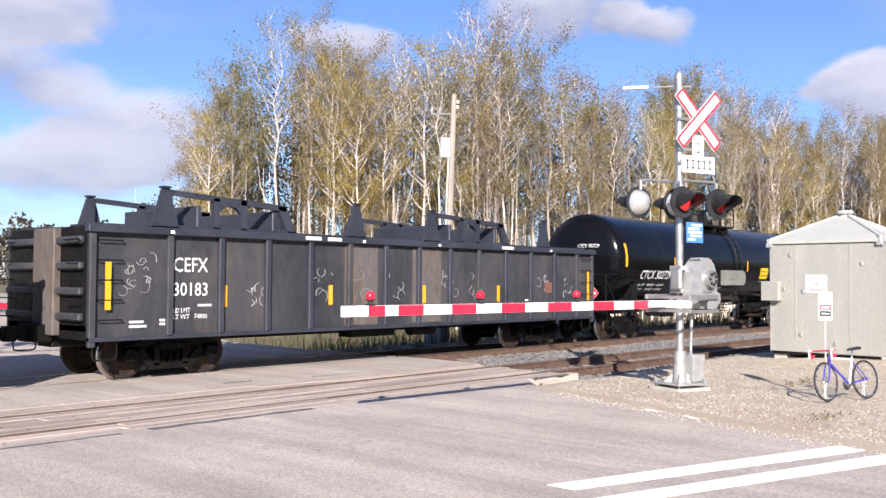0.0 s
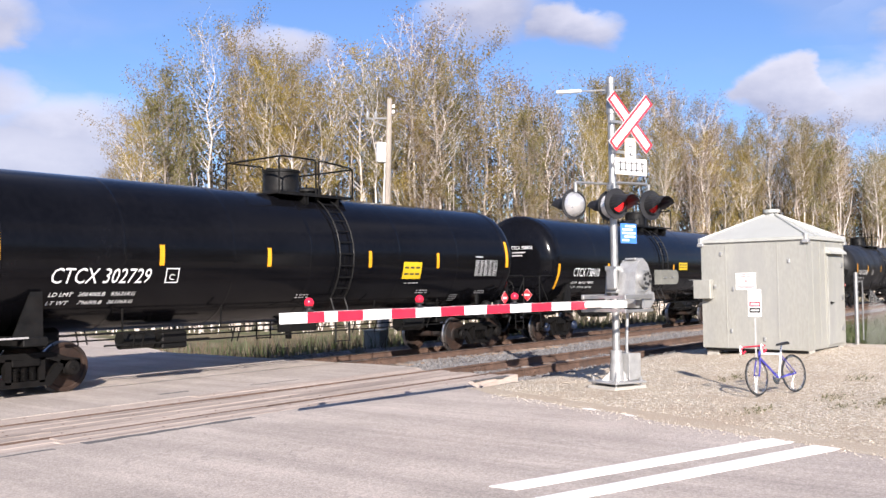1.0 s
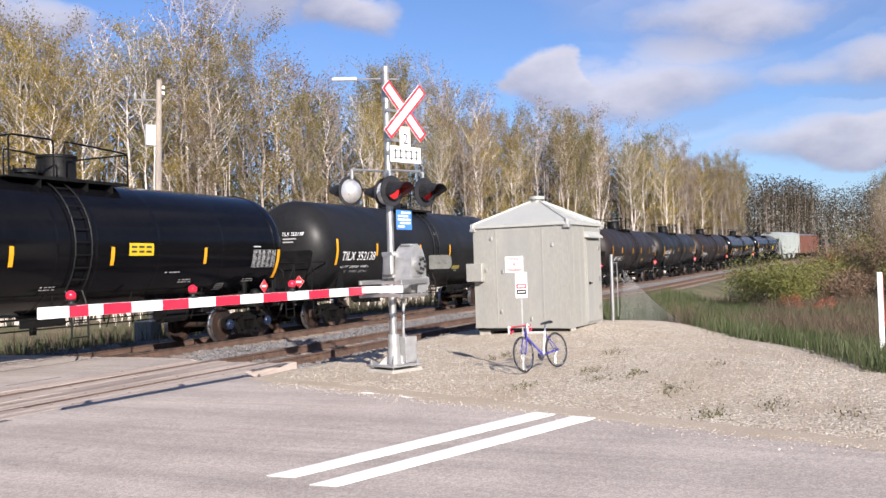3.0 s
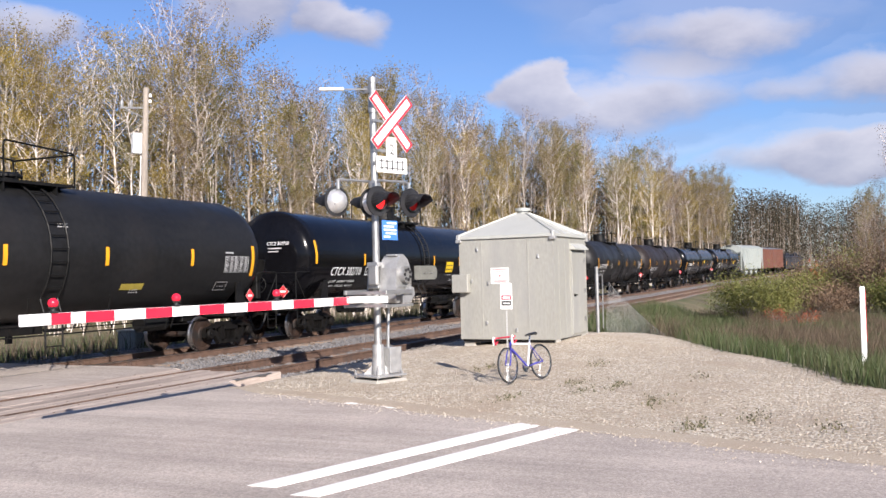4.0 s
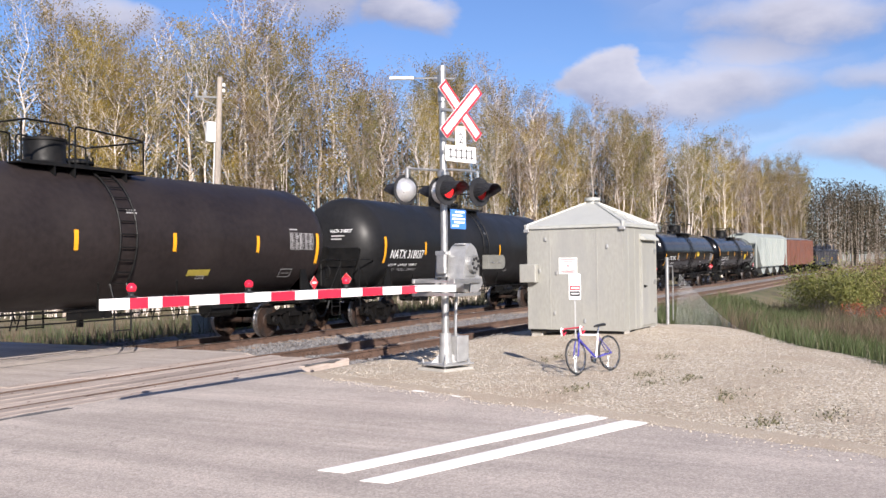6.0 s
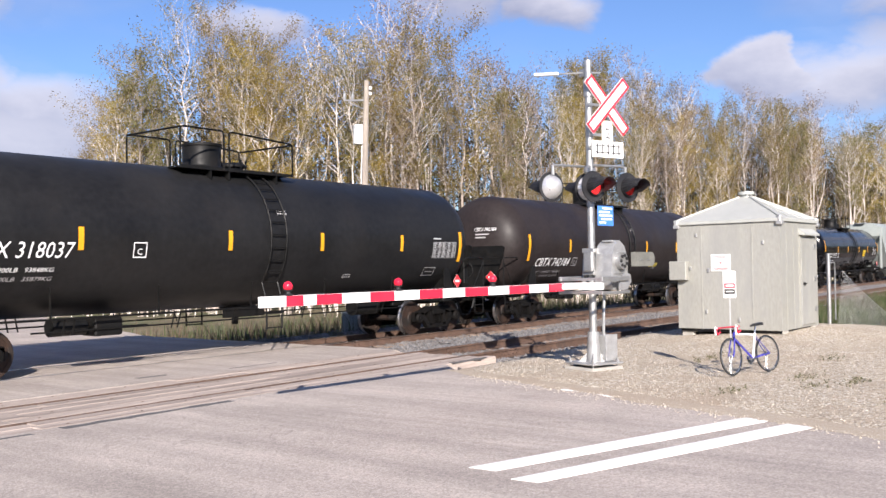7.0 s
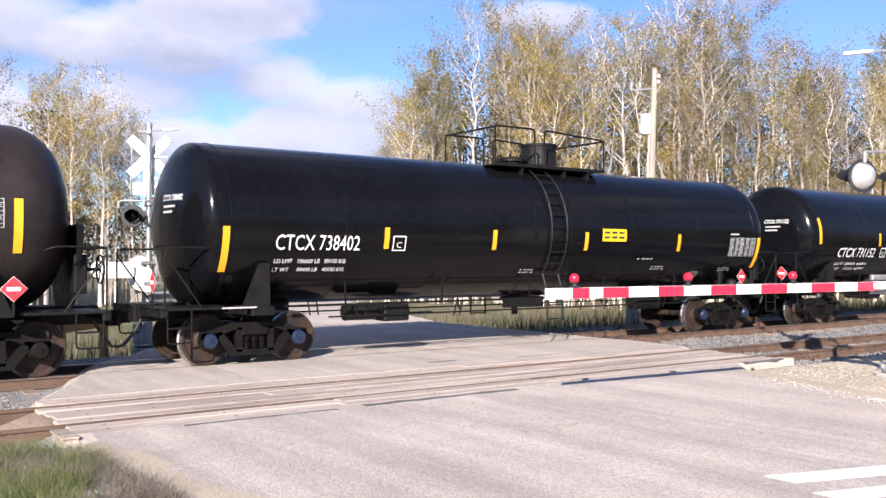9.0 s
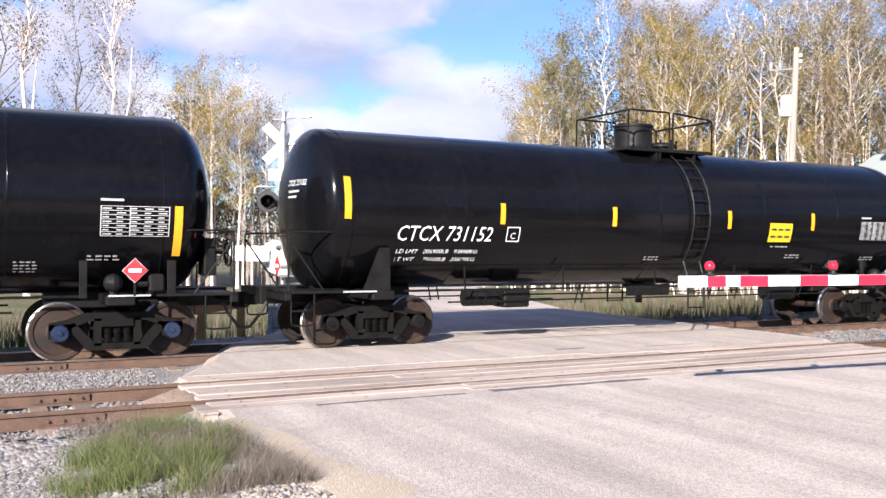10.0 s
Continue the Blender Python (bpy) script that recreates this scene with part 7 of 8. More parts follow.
def make_tree(name, seed, H, spread, leaves, leaf_size, bark, foliage, label, crown_from=0.35, lean=0.03, fork=False):
    rnd = random.Random(seed)
    crown_from += 0.13
    ob = thing(name, Matrix(), label, "tree", "woodland trees")
    V, F, tips = [], [], []
    n = 9
    drift = Vector((rnd.uniform(-1, 1), rnd.uniform(-1, 1), 0)) * lean * H
    wob = [Vector((rnd.gauss(0, 1), rnd.gauss(0, 1), 0)) * 0.012 * H for _ in range(n + 1)]
    pts = [drift * (k / n) ** 1.5 + wob[k] * (k / n) + Vector((0, 0, H * k / n - (0.25 if k == 0 else 0))) for k in range(n + 1)]
    r0 = 0.0062 * H + 0.02
    limb(V, F, pts, [r0 * (1 - 0.93 * k / n) * (1.35 if k == 0 else 1) for k in range(n + 1)], 7)
    if fork:
        base = pts[3]
        q = [base, base + Vector((0.5, 0.2, 0.9)), base + Vector((1.0, 0.4, 2.3)), base + Vector((1.3, 0.4, 4.2))]
        limb(V, F, q, [r0 * 0.5, r0 * 0.42, r0 * 0.3, 0.012], 5)
        tips += [(q[2], 0.4), (q[3], 0.4)]
    count = int(14 + H * 1.2)
    for i in range(count):
        t = crown_from + (0.98 - crown_from) * (i + rnd.random()) / count
        k = min(n - 1, int(t * n))
        p = pts[k].lerp(pts[k + 1], t * n - k)
        w = rnd.uniform(0, 2 * math.pi)
        L = 1.15 * spread * H * (0.35 + 0.65 * math.sin(math.pi * min(1, (1.02 - t) / (1.02 - crown_from)) ** 0.75)) * rnd.uniform(0.5, 1.1)
        up = rnd.uniform(0.7, 1.6)
        d = Vector((math.cos(w), math.sin(w), up)).normalized()
        m = p + d * L * 0.55 + Vector((0, 0, -0.05 * L))
        e = p + d * L + Vector((0, 0, 0.12 * L))
        r = r0 * (1 - t) * 0.45 + 0.008
        limb(V, F, [p, m, e], [r, r * 0.6, 0.004], 4)
        for j in range(rnd.randint(4, 6)):
            a = p.lerp(e, rnd.uniform(0.35, 1.0))
            g = (d + Vector((rnd.gauss(0, 0.6), rnd.gauss(0, 0.6), rnd.uniform(0.0, 0.8)))).normalized()
            f = a + g * L * rnd.uniform(0.25, 0.5)
            limb(V, F, [a, f], [0.009, 0.003], 3)
            tips += [(a.lerp(f, 0.25 + 0.25 * v), 0.20) for v in range(4)]
        tips += [(p.lerp(e, v), 0.24) for v in (0.5, 0.7, 0.85, 1.0)]
    mesh_of("trunk", V, F, bark, ob)
    V, F = [], []
    for i in range(int(leaves * 1.1)):
        c, s = tips[rnd.randrange(len(tips))]
        s = max(0.16, s * H / 13)
        g3 = [max(-1.5, min(1.5, rnd.gauss(0, 1))) * s for _ in range(3)]
        leaf(V, F, c + Vector(g3), leaf_size * rnd.uniform(0.5, 1.12), rnd)
    mesh_of("crown", V, F, foliage, ob)
    return ob


# treetop limit shaped to fit the camera's view: bearing, elevation of the skyline
VIEW_SKYLINE = ((28, 4.5), (31, 7.0), (32.4, 10.0), (33.7, 11.8), (35.0, 12.5), (36, 14.8), (38.0, 16.0), (40.0, 15.4), (40.8, 14.9), (43, 14.4), (46.7, 16.4), (50, 15.5), (53.9, 14.2), (55.7, 14.2), (58.8, 13.0), (60.5, 12.2), (64, 11.7), (65.5, 10.4), (68.8, 9.3), (70.3, 8.6), (71.8, 9.2), (73.2, 10.0), (75.5, 8.0), (78.3, 7.6), (80, 6.9), (83.2, 5.7), (86.4, 5.2), (88.8, 4.4), (91, 5.5), (94, 6.5), (100, 6.5))


def skyline_height(x, y):
    """The height at x, y that reaches the skyline fitted to the camera's view."""
    top = np.interp(math.degrees(math.atan2(x, y)), *zip(*VIEW_SKYLINE))
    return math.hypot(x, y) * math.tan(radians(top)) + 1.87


def plant_woods():
    kinds = []
    W = "slender white-barked birch with thinning autumn leaves"
    G = "slender grey-barked poplar with olive autumn leaves"
    Y = "poplar with golden yellow autumn leaves"
    B = "nearly bare brownish tree with fine twigs"
    spec = [
        ("birch_tree", 11, 15.5, 0.17, 4410, 0.098, BARK_BIRCH, LEAF_GREEN, W, 0.42, True),
        ("birch_tree", 12, 14.0, 0.15, 3674, 0.092, BARK_BIRCH, LEAF_OLIVE, W, 0.40, False),
        ("birch_tree", 13, 13.0, 0.15, 1910, 0.086, BARK_BIRCH, LEAF_BROWN, "white-barked birch almost bare of leaves", 0.40, True),
        ("poplar_tree", 21, 15.0, 0.15, 4998, 0.098, BARK_GREY, LEAF_OLIVE, G, 0.30, False),
        ("poplar_tree", 22, 13.5, 0.16, 4998, 0.098, BARK_GREY, LEAF_OLIVE, G, 0.25, False),
        ("poplar_tree", 23, 13.0, 0.17, 5292, 0.098, BARK_BIRCH, LEAF_GOLD, Y, 0.28, False),
        ("poplar_tree", 24, 12.0, 0.18, 2646, 0.086, BARK_GREY, LEAF_BROWN, B, 0.22, False),
        ("poplar_tree", 25, 11.0, 0.19, 4998, 0.104, BARK_GREY, LEAF_GREEN, "grey-green leaved young poplar", 0.22, False),
    ]
    for name, seed, H, sp, n, ls, bark, fol, label, cf, fork in spec:
        kinds.append((make_tree(name, seed, H, sp, n, ls, bark, fol, label, cf, fork=fork), H))
    rnd = random.Random(77)
    used = set()


    def put(i, x, y, H, z=None):
        ob, h0 = kinds[i]
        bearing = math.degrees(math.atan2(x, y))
        # trees cut down to the skyline that fits the camera's view
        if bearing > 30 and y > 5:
            H = min(H, (skyline_height(x, y) - height(x, y)) * (0.80 + 0.17 * rnd.random() ** 0.6))
        k = H / h0
        m = Matrix.Translation((x, y, (height(x, y) if z is None else z) - 0.05)) @ Matrix.Rotation(rnd.uniform(0, 6.28), 4, "Z") @ Matrix.Diagonal((k * rnd.uniform(0.85, 1.15), k * rnd.uniform(0.85, 1.15), k, 1))
        if i in used:
            copy_thing(ob, m)
        else:
            used.add(i)
            ob.matrix_basis = m

    # named trees at the wood's corner
    put(0, 29.6, 38.8, 16.6)
    put(3, 24.3, 39.5, 10.9)
    put(0, 31.5, 36.5, 15.8)
    put(3, 30.4, 36.0, 14.0)
    put(4, 32.6, 38.4, 14.5)
    put(5, 29.9, 34.9, 13.0)
    put(4, 31.0, 34.6, 12.0)
    put(0, 87.5, 26.2, 17.6)
    put(4, 91.0, 26.0, 15.8)
    front = [(24.0, 41.0), (27.0, 37.5), (31.0, 32.0), (37.0, 28.8), (46.0, 27.2), (60.0, 25.8), (80.0, 24.6), (100.0, 23.2), (130.0, 19.6), (165.0, 13.5)]
    weights = [0, 1, 2, 3, 3, 3, 4, 4, 4, 5, 5, 6, 6, 7, 3]
    for (x0, y0), (x1, y1) in zip(front, front[1:]):
        seg = math.hypot(x1 - x0, y1 - y0)
        x_mid = (x0 + x1) / 2
        per_m = 2.7 if x_mid < 50 else 2.0 if x_mid < 85 else 1.4
        for _ in range(int(seg * per_m)):
            q = rnd.random()
            x, y = x0 + (x1 - x0) * q, y0 + (y1 - y0) * q
            dep = rnd.random() ** 1.3 * 12
            nx, ny = -(y1 - y0) / seg, (x1 - x0) / seg
            x, y = x + nx * dep + rnd.gauss(0, 0.5), y + ny * dep + rnd.gauss(0, 0.5)
            if in_road(x, y, 1.5):
                continue
            i = rnd.choice(weights)
            put(i, x, y, rnd.uniform(11.8, 16.0) * (1 + 0.22 * smooth_step(x, 33, 70)) * (0.8 if dep < 1.5 and rnd.random() < 0.5 else 1) * (0.68 + 0.32 * smooth_step(x, 23.5, 30)))
    # beyond the far road, to its left
    for i, x, y, H in ((5, 10.4, 44.8, 10.8), (5, 8.9, 46.5, 10.0), (1, 13.0, 47.0, 9.5), (2, 5.6, 44.2, 14.5), (3, 3.8, 43.0, 15.4), (2, 2.0, 41.5, 14.6), (1, 0.2, 42.6, 15.5), (6, 6.8, 46.0, 11.5), (7, -1.6, 41.0, 13.8), (3, -3.5, 42.5, 13.0), (2, -5.4, 41.0, 12.6), (4, -7.5, 42.0, 12.2), (6, 1.0, 45.0, 14.6), (7, 11.9, 50.5, 8.2), (4, 7.6, 51.0, 9.2), (5, 9.4, 45.6, 11.0), (5, 10.9, 46.4, 10.6), (5, 11.7, 45.0, 9.9), (4, 10.0, 47.6, 10.4), (1, 13.4, 45.6, 9.9), (2, 12.6, 47.2, 9.6), (4, 13.8, 47.8, 8.8), (6, 11.2, 48.6, 9.5), (3, 8.4, 47.0, 10.4), (5, 12.4, 49.0, 9.4), (6, 4.4, 47.5, 14.5), (1, 14.6, 52.0, 9.0)):
        put(i, x, y, H)
    # south of the line, past the grass
    for i, x, y, H in ((6, 52, -2.0, 7.0), (4, 49, -4.2, 7.6), (6, 57, -1.4, 6.4), (2, 50.5, -3.0, 7.8), (3, 60, -3, 9.5), (7, 66, -1.6, 7.0), (6, 72, -1.6, 7.0), (4, 80, -2.4, 7.6), (1, 88, -2.6, 8.0), (3, 97, -2.5, 8.5), (7, 58, -6, 9.0), (6, 110, -2.0, 9.0), (3, 122, -3, 10)):
        put(i, x, y, H)
    for i in range(len(kinds)):
        if i not in used:
            put(i, 60 + 3 * i, 38, 12)


plant_woods()


def far_woods():
    """The woods that close the view: too far off to tell the trees apart."""
    rnd = random.Random(31)
    V, F, T, TF = [], [], [], []

    def clump(x, y, H, n, size):
        z0 = height(x, y) if abs(x) < 400 and abs(y) < 400 else 0
        limb(T, TF, [Vector((x, y, z0 - 0.3)), Vector((x + rnd.gauss(0, 0.4), y + rnd.gauss(0, 0.4), z0 + H * 0.9))], [0.13, 0.03], 4)
        for _ in range(n):
            h = rnd.uniform(0.12, 1.0) ** 0.8
            s = 0.16 * H * (1.1 - h) ** 0.6
            leaf(V, F, Vector((x + rnd.gauss(0, s), y + rnd.gauss(0, s), z0 + h * H)), size * rnd.uniform(0.6, 1.4), rnd)

    line = [(30, 47), (45, 40), (60, 37), (80, 36), (100, 34), (130, 30), (165, 24), (200, 15), (230, 5), (250, -12)]
    for (x0, y0), (x1, y1) in zip(line, line[1:]):
        for _ in range(int(math.hypot(x1 - x0, y1 - y0) * (4.6 if x0 < 60 else 3.0))):
            q = rnd.random()
            x = x0 + (x1 - x0) * q
            y = y0 + (y1 - y0) * q + rnd.uniform(-3, 9)
            # heights follow the same view-fitted skyline
            clump(x, y, min(21, skyline_height(x, y)) * rnd.uniform(0.62, 0.88), *((420, 0.17) if x < 70 else (320, 0.20) if x < 130 else (280, 0.30)))
    for _ in range(150):
        x = rnd.uniform(85, 255)
        clump(x, track_point(FAR_Y, x).y - rnd.uniform(11, 26), rnd.uniform(3.5, 8.0), 330, 0.16)
    for _ in range(120):
        clump(rnd.uniform(110, 260), rnd.uniform(-45, -4), rnd.uniform(8, 13), 150, 0.5)
    for _ in range(170):
        clump(rnd.uniform(-40, 12), rnd.uniform(48, 66), rnd.uniform(7.5, 11), 520, 0.14)
    for _ in range(75):
        clump(rnd.uniform(-8, 14), rnd.uniform(44.5, 50), rnd.uniform(3.0, 7.5), 420, 0.11)
    for _ in range(80):
        x = rnd.uniform(20, 70)
        clump(x, rnd.uniform(118, 140), rnd.uniform(8, 11), 70, 0.7)
    # round the rest of the horizon, behind the eye: unseen woods added for reflections
    for _ in range(420):
        a = rnd.uniform(math.radians(97), math.radians(352))
        r = rnd.uniform(62, 85)
        x, y = r * math.cos(a), r * math.sin(a)
        if not in_road(x, y, 4):
            clump(x, y, rnd.uniform(9, 14), 60, 0.9)
    # foliage colour holds the shade between the trunks
    ob = mesh_of("far_wood_foliage", V, F, LEAF_SHADED)
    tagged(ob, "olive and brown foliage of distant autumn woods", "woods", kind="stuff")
    ob = mesh_of("far_wood_stem", T, TF, BARK_GREY)
    tagged(ob, "thin grey stems of distant woods", "woods", kind="stuff")


far_woods()


def blades(name, spots, mat, label, rnd, h=(0.3, 0.6), w=0.012, lean=0.35):
    """Grass or stalks at the given spots: each a tapered blade bent at half height."""
    V, F = [], []
    for x, y in spots:
        z = height(x, y)
        a = rnd.uniform(0, 6.28)
        H = rnd.uniform(*h)
        b = rnd.uniform(0, 6.28)
        ln = rnd.uniform(0.1, lean) * H
        dx, dy = math.cos(a) * w, math.sin(a) * w
        mx, my = x + math.cos(b) * ln * 0.35, y + math.sin(b) * ln * 0.35
        tx, ty = x + math.cos(b) * ln, y + math.sin(b) * ln
        k = len(V)
        V += [(x - dx, y - dy, z - 0.03), (x + dx, y + dy, z - 0.03), (mx + dx * 0.7, my + dy * 0.7, z + H * 0.55), (mx - dx * 0.7, my - dy * 0.7, z + H * 0.55), (tx, ty, z + H)]
        F += [(k, k + 1, k + 2, k + 3), (k + 3, k + 2, k + 4)]
    return tagged(mesh_of(name, V, F, mat), label, "grass", kind="stuff")


def cover():
    rnd = random.Random(8)

    def ok(x, y):
        return not in_road(x, y, 0.25)

    # verge at the near corner of the crossing
    green, dry = [], []
    while len(green) < 9000:
        x, y = rnd.uniform(0.3, 2.4), rnd.uniform(6.2, 10.0)
        if ok(x, y) and ((x - 1.45) / 0.85) ** 2 + ((y - 8.45) / 1.3) ** 2 < rnd.uniform(0.4, 1.25) and noise.noise(Vector((x * 2.2, y * 2.2, 1))) > -0.15 + 0.3 * rnd.random():
            green.append((x, y))
    while len(dry) < 12000:
        x, y = rnd.uniform(0.3, 2.75), rnd.uniform(5.0, 9.9)
        if ok(x, y) and ((x > 1.3 and y > 7) or y > 9.3) and noise.noise(Vector((x * 1.1, y * 1.1, 5))) > -0.25 + 0.4 * rnd.random():
            dry.append((x, y))
    blades("verge_grass", green, VERGE_BLADE, "tuft of bright green verge grass", rnd, (0.05, 0.26), 0.0026, 1.7)
    blades("verge_stalk", dry, VERGE_DRY, "dry grey-brown weed stalks on the verge", rnd, (0.03, 0.2), 0.0022, 1.9)
    # grassy ground south of the line
    g, d = [], []
    while len(g) < 52000:
        x = 14 + 36 * rnd.random() ** 1.3
        y = rnd.uniform(-9, 9.4 + (bend(x)[0]))
        lim = gravel_limit(x)
        if y < lim + 0.15 * rnd.gauss(0, 1) and ok(x, y):
            (g if noise.noise(Vector((x * 0.22, y * 0.3, 2))) + (0.6 if lim - y < 3.2 else -0.02) + rnd.gauss(0, 0.12) > 0 else d).append((x, y))
        if len(d) > 40000:
            break
    blades("field_grass", g, BLADE, "long green grass below the gravel bank", rnd, (0.2, 0.62), 0.0075, 0.7)
    blades("field_stalk", d, DRYBLADE, "tawny dry grass and weed stalks", rnd, (0.3, 0.85), 0.007, 0.8)
    # strip north of the line
    g, d = [], []
    for _ in range(15000):
        x, y = rnd.uniform(-12, 46), 19.2 + 9 * rnd.random() ** 1.4
        if ok(x, y) and not (2.9 < x < 6.5 and 18.6 < y < 23):
            (g if rnd.random() < 0.5 else d).append((x, y))
    blades("trackside_grass", g, BLADE, "green grass beyond the main track", rnd, (0.25, 0.7), 0.016)
    blades("trackside_stalk", d, DRYBLADE, "dry weeds beyond the main track", rnd, (0.3, 1.0), 0.013, 0.6)
    # low weeds dotted over the gravel
    w = []
    for cx, cy in ((13.9, 3.7), (14.6, 3.3), (13.1, 2.4), (15.9, 2.2), (12.2, 1.0), (11.6, 0.1), (16.6, 6.3), (14.9, 4.1), (12.9, 4.6), (17.3, 4.3), (11.2, 1.6)):
        for _ in range(rnd.randint(15, 110)):
            w.append((cx + rnd.gauss(0, 0.30), cy + rnd.gauss(0, 0.12)))
    blades("gravel_weed", [p for p in w if ok(*p)], WEED, "small dark flat weeds growing through gravel", rnd, (0.01, 0.045), 0.012, 1.5)


cover()


def shrub(name, x, y, H, R, n, mat, label, seed, size=0.12):
    rnd = random.Random(seed)
    z = height(x, y)
    ob = thing(name, Matrix.Translation((x, y, z)), label, "shrub", "shrubs")
    V, F = [], []
    tips = []
    for k in range(16):
        a = rnd.uniform(0, 6.28)
        e = Vector((math.cos(a) * R * rnd.uniform(0.2, 1), math.sin(a) * R * rnd.uniform(0.2, 1), H * rnd.uniform(0.5, 1)))
        limb(V, F, [Vector((0, 0, -0.1)), e * 0.5 + Vector((0, 0, 0.1 * H)), e], [0.018, 0.012, 0.004], 4)
        tips += [e, e * 0.7]
    mesh_of("stem", V, F, BARK_GREY, ob)
    V, F = [], []
    for _ in range(n):
        c = tips[rnd.randrange(len(tips))] + Vector((rnd.gauss(0, R * 0.22), rnd.gauss(0, R * 0.22), rnd.gauss(0, H * 0.16)))
        if c.z > 0:
            leaf(V, F, c, size * rnd.uniform(0.6, 1.4), rnd)
    mesh_of("foliage", V, F, mat, ob)


def shrubs():
    rnd = random.Random(15)
    shrub("willow_bush", 46.0, 4.3, 2.3, 1.6, 9000, BUSH_LEAF, "dense olive green roadside bush", 1, 0.075)
    shrub("willow_bush", 45.0, 2.9, 1.9, 1.5, 8000, BUSH_LEAF, "dense olive green roadside bush", 2, 0.075)
    shrub("willow_bush", 47.0, 1.2, 1.5, 1.6, 4500, LEAF_BROWN, "brownish bush in the dry grass", 3, 0.075)
    shrub("willow_bush", 50.0, -0.3, 1.6, 1.8, 4500, LEAF_BROWN, "brownish bush in the dry grass", 4, 0.08)
    shrub("sumac_bush", 41.5, 2.5, 0.8, 0.45, 420, LEAF_RED, "low bush with bright red leaves", 5, 0.07)
    shrub("sumac_bush", 41.0, 1.3, 0.7, 0.45, 420, LEAF_RED, "low bush with bright red leaves", 6, 0.07)
    shrub("maple_sapling", 62.0, 1.2, 2.3, 0.7, 500, LEAF_RED, "young maple with orange-red leaves", 7, 0.22)
    for k, (x, y, H, R) in enumerate(((52, 1.2, 2.2, 1.7), (55, 0.0, 2.8, 1.9), (58, 2.6, 2.0, 1.8), (61, -0.5, 3.4, 2.1), (51.5, -2.2, 3.6, 1.6), (54, -3.6, 4.8, 2.0), (50.0, -4.6, 4.6, 1.7), (66, 2.2, 2.4, 2.0), (72, 1.0, 3.0, 2.2), (48.5, -2.4, 2.0, 1.5), (79, 0.5, 3.2, 2.4), (64, -3.0, 4.5, 2.2))):
        green = k % 3 == 0
        shrub("alder_bush", x, y, H, R, 6500, BUSH_LEAF if green else LEAF_BROWN, "tall green alder bush in rough ground" if green else "tall brown alder bush in rough ground", 40 + k, 0.085)
    # thicket at the foot of the woods
    front = [(24.0, 40.0), (27.0, 36.5), (31.0, 31.0), (37.0, 27.8), (46.0, 26.2), (60.0, 24.8), (80.0, 23.6), (100.0, 22.2), (130.0, 18.4)]
    V, F, S, SF = [], [], [], []
    for (x0, y0), (x1, y1) in zip(front, front[1:]):
        L = math.hypot(x1 - x0, y1 - y0)
        for _ in range(int(L * (6.0 if x0 < 60 else 3.5))):
            q = rnd.random()
            x, y = x0 + (x1 - x0) * q + rnd.gauss(0, 0.5), y0 + (y1 - y0) * q + rnd.uniform(-1.2, 9)
            if in_road(x, y, 1.0):
                continue
            z = height(x, y)
            H = 1.0 + 7.0 * rnd.random() ** 1.5
            p = Vector((x, y, z))
            e = p + Vector((rnd.gauss(0, 0.25), rnd.gauss(0, 0.25), H))
            limb(S, SF, [p, e], [0.02, 0.006], 3)
            for k in range(52):
                t = rnd.uniform(0.1, 1)
                leaf(V, F, p.lerp(e, t) + Vector((rnd.gauss(0, 0.4), rnd.gauss(0, 0.4), rnd.gauss(0, 0.25))), rnd.uniform(0.05, 0.12), rnd)
    # same darkened leaf colour, shade of the wood's foot included
    tagged(mesh_of("thicket_foliage", V, F, LEAF_SHADED), "brown and olive thicket at the foot of woods", "thicket", kind="stuff")
    tagged(mesh_of("thicket_stem", S, SF, BARK_BIRCH), "thin pale saplings at the foot of woods", "thicket", kind="stuff")


shrubs()

# ---- ties and loose stones ----
def ties():
    rnd = random.Random(3)
    bm = bmesh.new()
    box(bm, -0.115, 0.115, -1.28, 1.28, -0.18, 0.0, bevel=0.012)
    tie = bpy.data.meshes.new("tie")
    bm.to_mesh(tie)
    bm.free()
    tie.materials.append(TIE)
    for track, yc, gap in ((TRACKS[0], NEAR_Y, (2.2, 15.9)), (TRACKS[1], FAR_Y, (3.6, 16.5))):
        V, F = [], []
        x = -150.0
        while x < 300:
            x += 0.54 + rnd.uniform(-0.03, 0.03)
            if gap[0] < x < gap[1]:
                continue
            p = track_point(yc, x)
            d = track_point(yc, x + 1) - track_point(yc, x - 1)
            yaw = math.atan2(d.y, d.x) + rnd.gauss(0, 0.012)
            m = Matrix.Translation(p + Vector((0, rnd.gauss(0, 0.04), -0.18))) @ Matrix.Rotation(yaw, 4, "Z")
            if -14 < x < 62:
                ob = new("tie", tie)
                ob.parent = track
                ob.matrix_basis = m
            else:
                k = len(V)
                V += [m @ Vector((a, b, c)) for c in (-0.18, 0) for b in (-1.28, 1.28) for a in (-0.115, 0.115)]
                F += [(k, k + 2, k + 3, k + 1), (k + 4, k + 5, k + 7, k + 6), (k, k + 1, k + 5, k + 4), (k + 2, k + 6, k + 7, k + 3), (k, k + 4, k + 6, k + 2), (k + 1, k + 3, k + 7, k + 5)]
        rest = mesh_of("far_tie", V, F, TIE, track)
        rest["kind"] = "stuff"


ties()


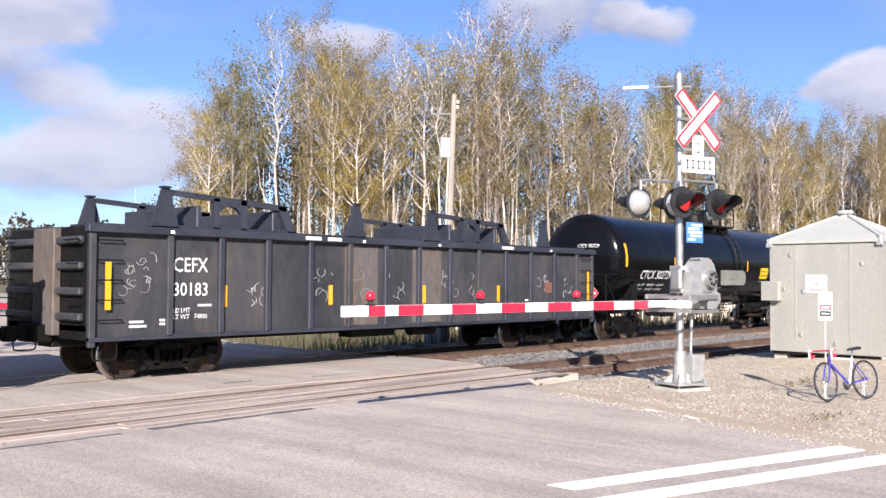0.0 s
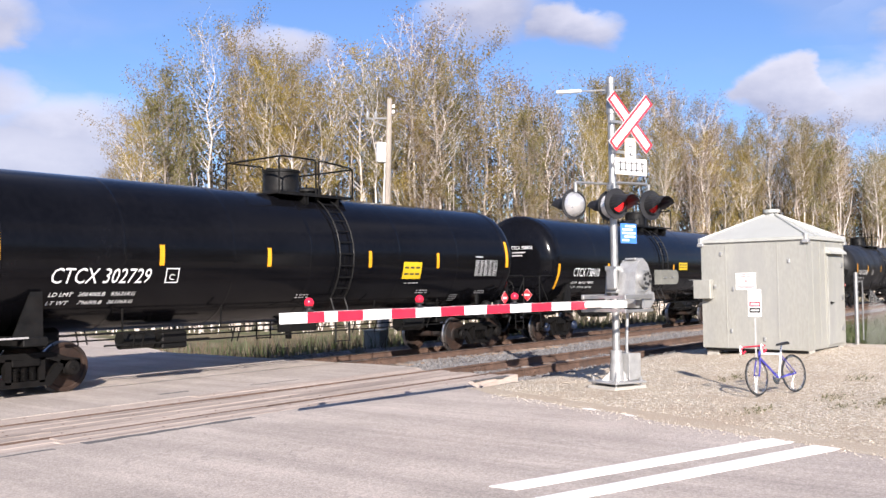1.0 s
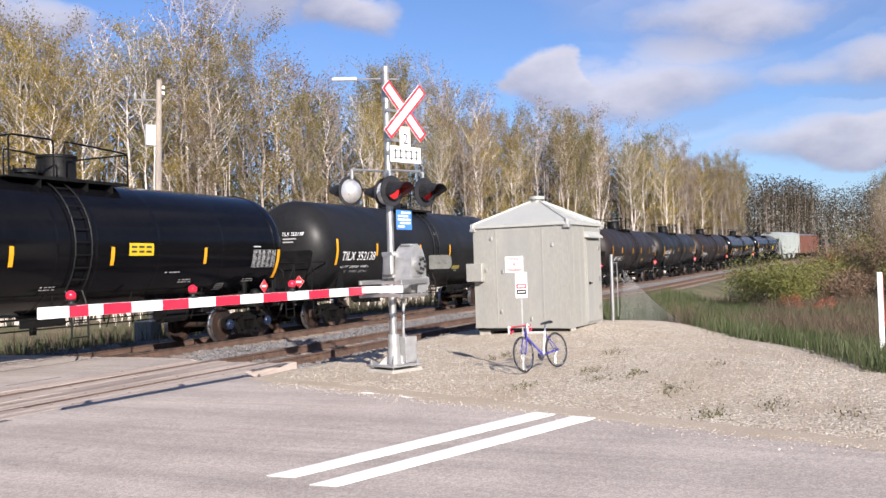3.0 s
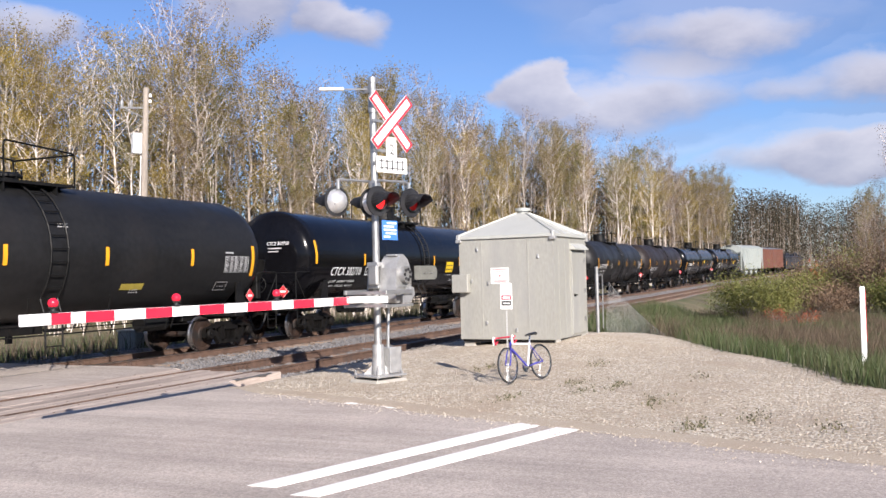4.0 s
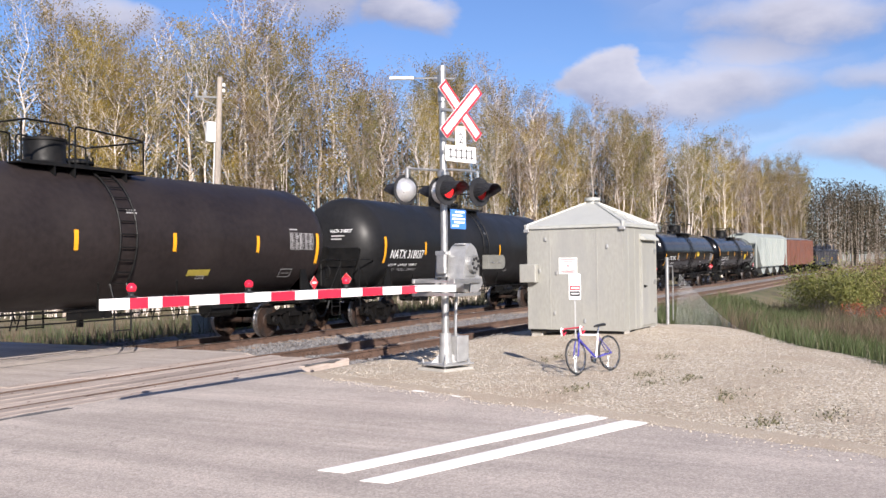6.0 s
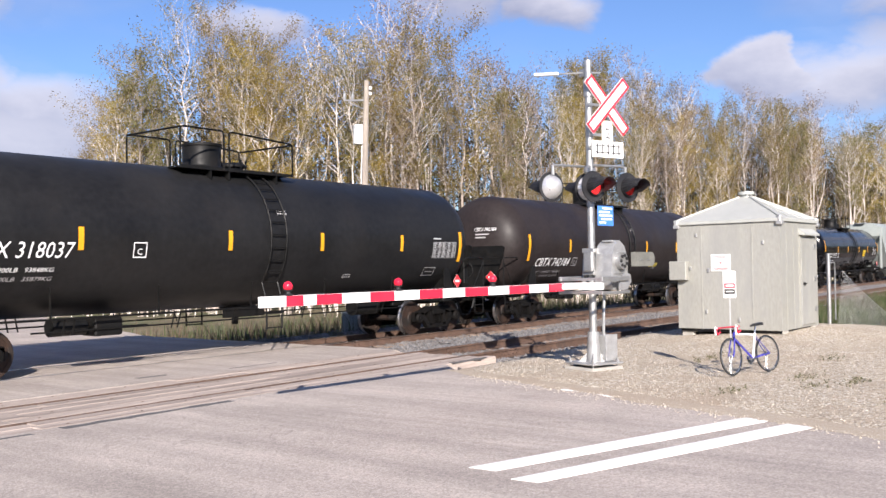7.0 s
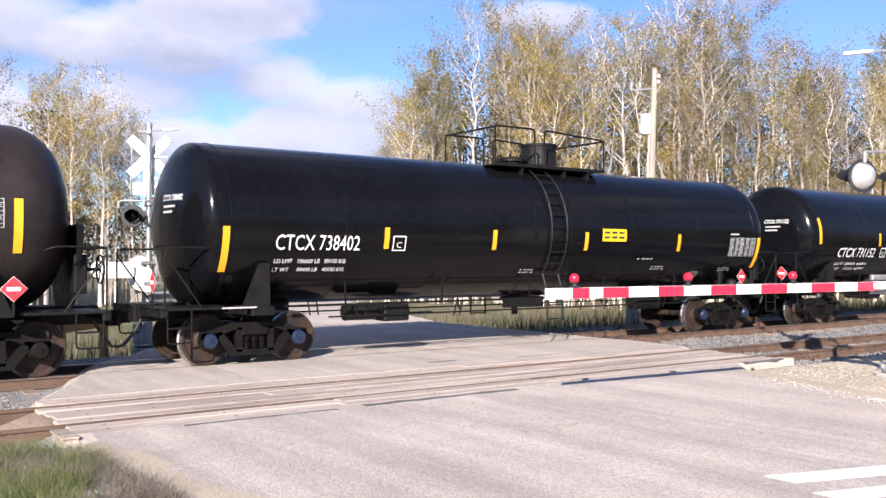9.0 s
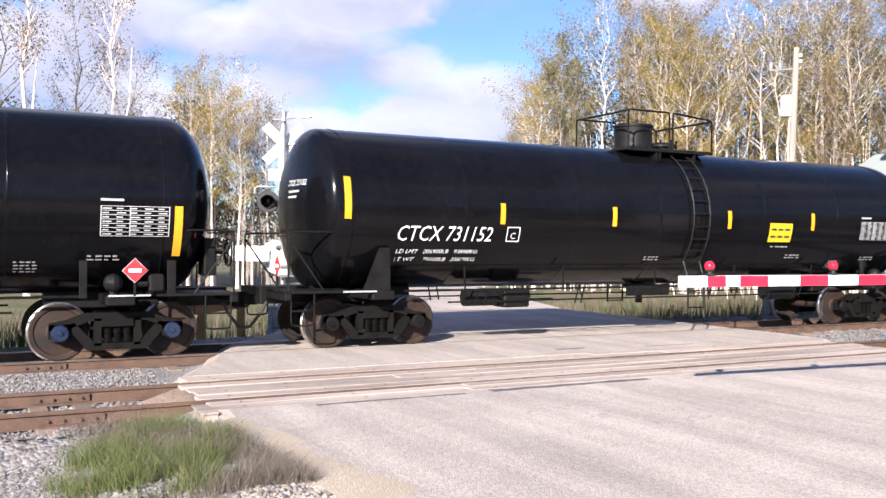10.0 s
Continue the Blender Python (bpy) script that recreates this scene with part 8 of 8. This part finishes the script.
def stones(name, spots, mat, label, rnd, size, squash=0.7, z_of=height):
    V, F = [], []
    for x, y in spots:
        s = rnd.uniform(*size)
        z = z_of(x, y) + s * 0.25
        k = len(V)
        a = rnd.uniform(0, 1.57)
        for i in range(4):
            r = s * rnd.uniform(0.7, 1.2)
            V.append((x + r * math.cos(a + i * 1.57), y + r * math.sin(a + i * 1.57), z + s * rnd.uniform(-0.3, 0.3)))
        V.append((x + s * rnd.uniform(-0.4, 0.4), y + s * rnd.uniform(-0.4, 0.4), z + s * squash * rnd.uniform(0.7, 1.3)))
        for i in range(4):
            F.append((k + i, k + (i + 1) % 4, k + 4))
    tagged(mesh_of(name, V, F, mat), label, "stones", kind="stuff")


def scatter():
    rnd = random.Random(12)
    near, far = [], []
    while len(near) < 26000:
        x, y = rnd.uniform(-7, 2.6), rnd.uniform(6.6, 15.75)
        if not in_road(x, y, 0.1) and not (y < 9.6 and noise.noise(Vector((x, y, 4))) > 0.25):
            near.append((x, y))
    while len(far) < 15000:
        x, y = 15.7 + 34 * rnd.random() ** 1.6, rnd.uniform(9.7, 18.9)
        if not in_road(x, y, 0.1):
            far.append((x, y))
    stones("ballast_stone", near, STONE, "loose grey crushed-rock ballast", rnd, (0.014, 0.038))
    stones("ballast_stone", far, STONE, "loose grey crushed-rock ballast", rnd, (0.025, 0.055))
    peb = []
    while len(peb) < 11000:
        x, y = rnd.uniform(9.8, 27), rnd.uniform(-3, 10)
        if not in_road(x, y, 0.1) and y > gravel_limit(x) - 0.2:
            peb.append((x, y))
    for _ in range(2200):
        y = rnd.uniform(-10, 9)
        peb.append((along(RIGHT_EDGE, y) - abs(rnd.gauss(0, 0.28)), y))
    for _ in range(2500):
        y = rnd.uniform(3.5, 10.4)
        x = along(LEFT_EDGE, y) - abs(rnd.gauss(0, 0.45)) - 0.05
        peb.append((x, y))
    stones("gravel_pebble", peb, PEBBLE, "loose pale gravel pebbles", rnd, (0.006, 0.017), z_of=lambda x, y: max(0.0, height(x, y)) if in_road(x, y) else height(x, y))


scatter()

motions()
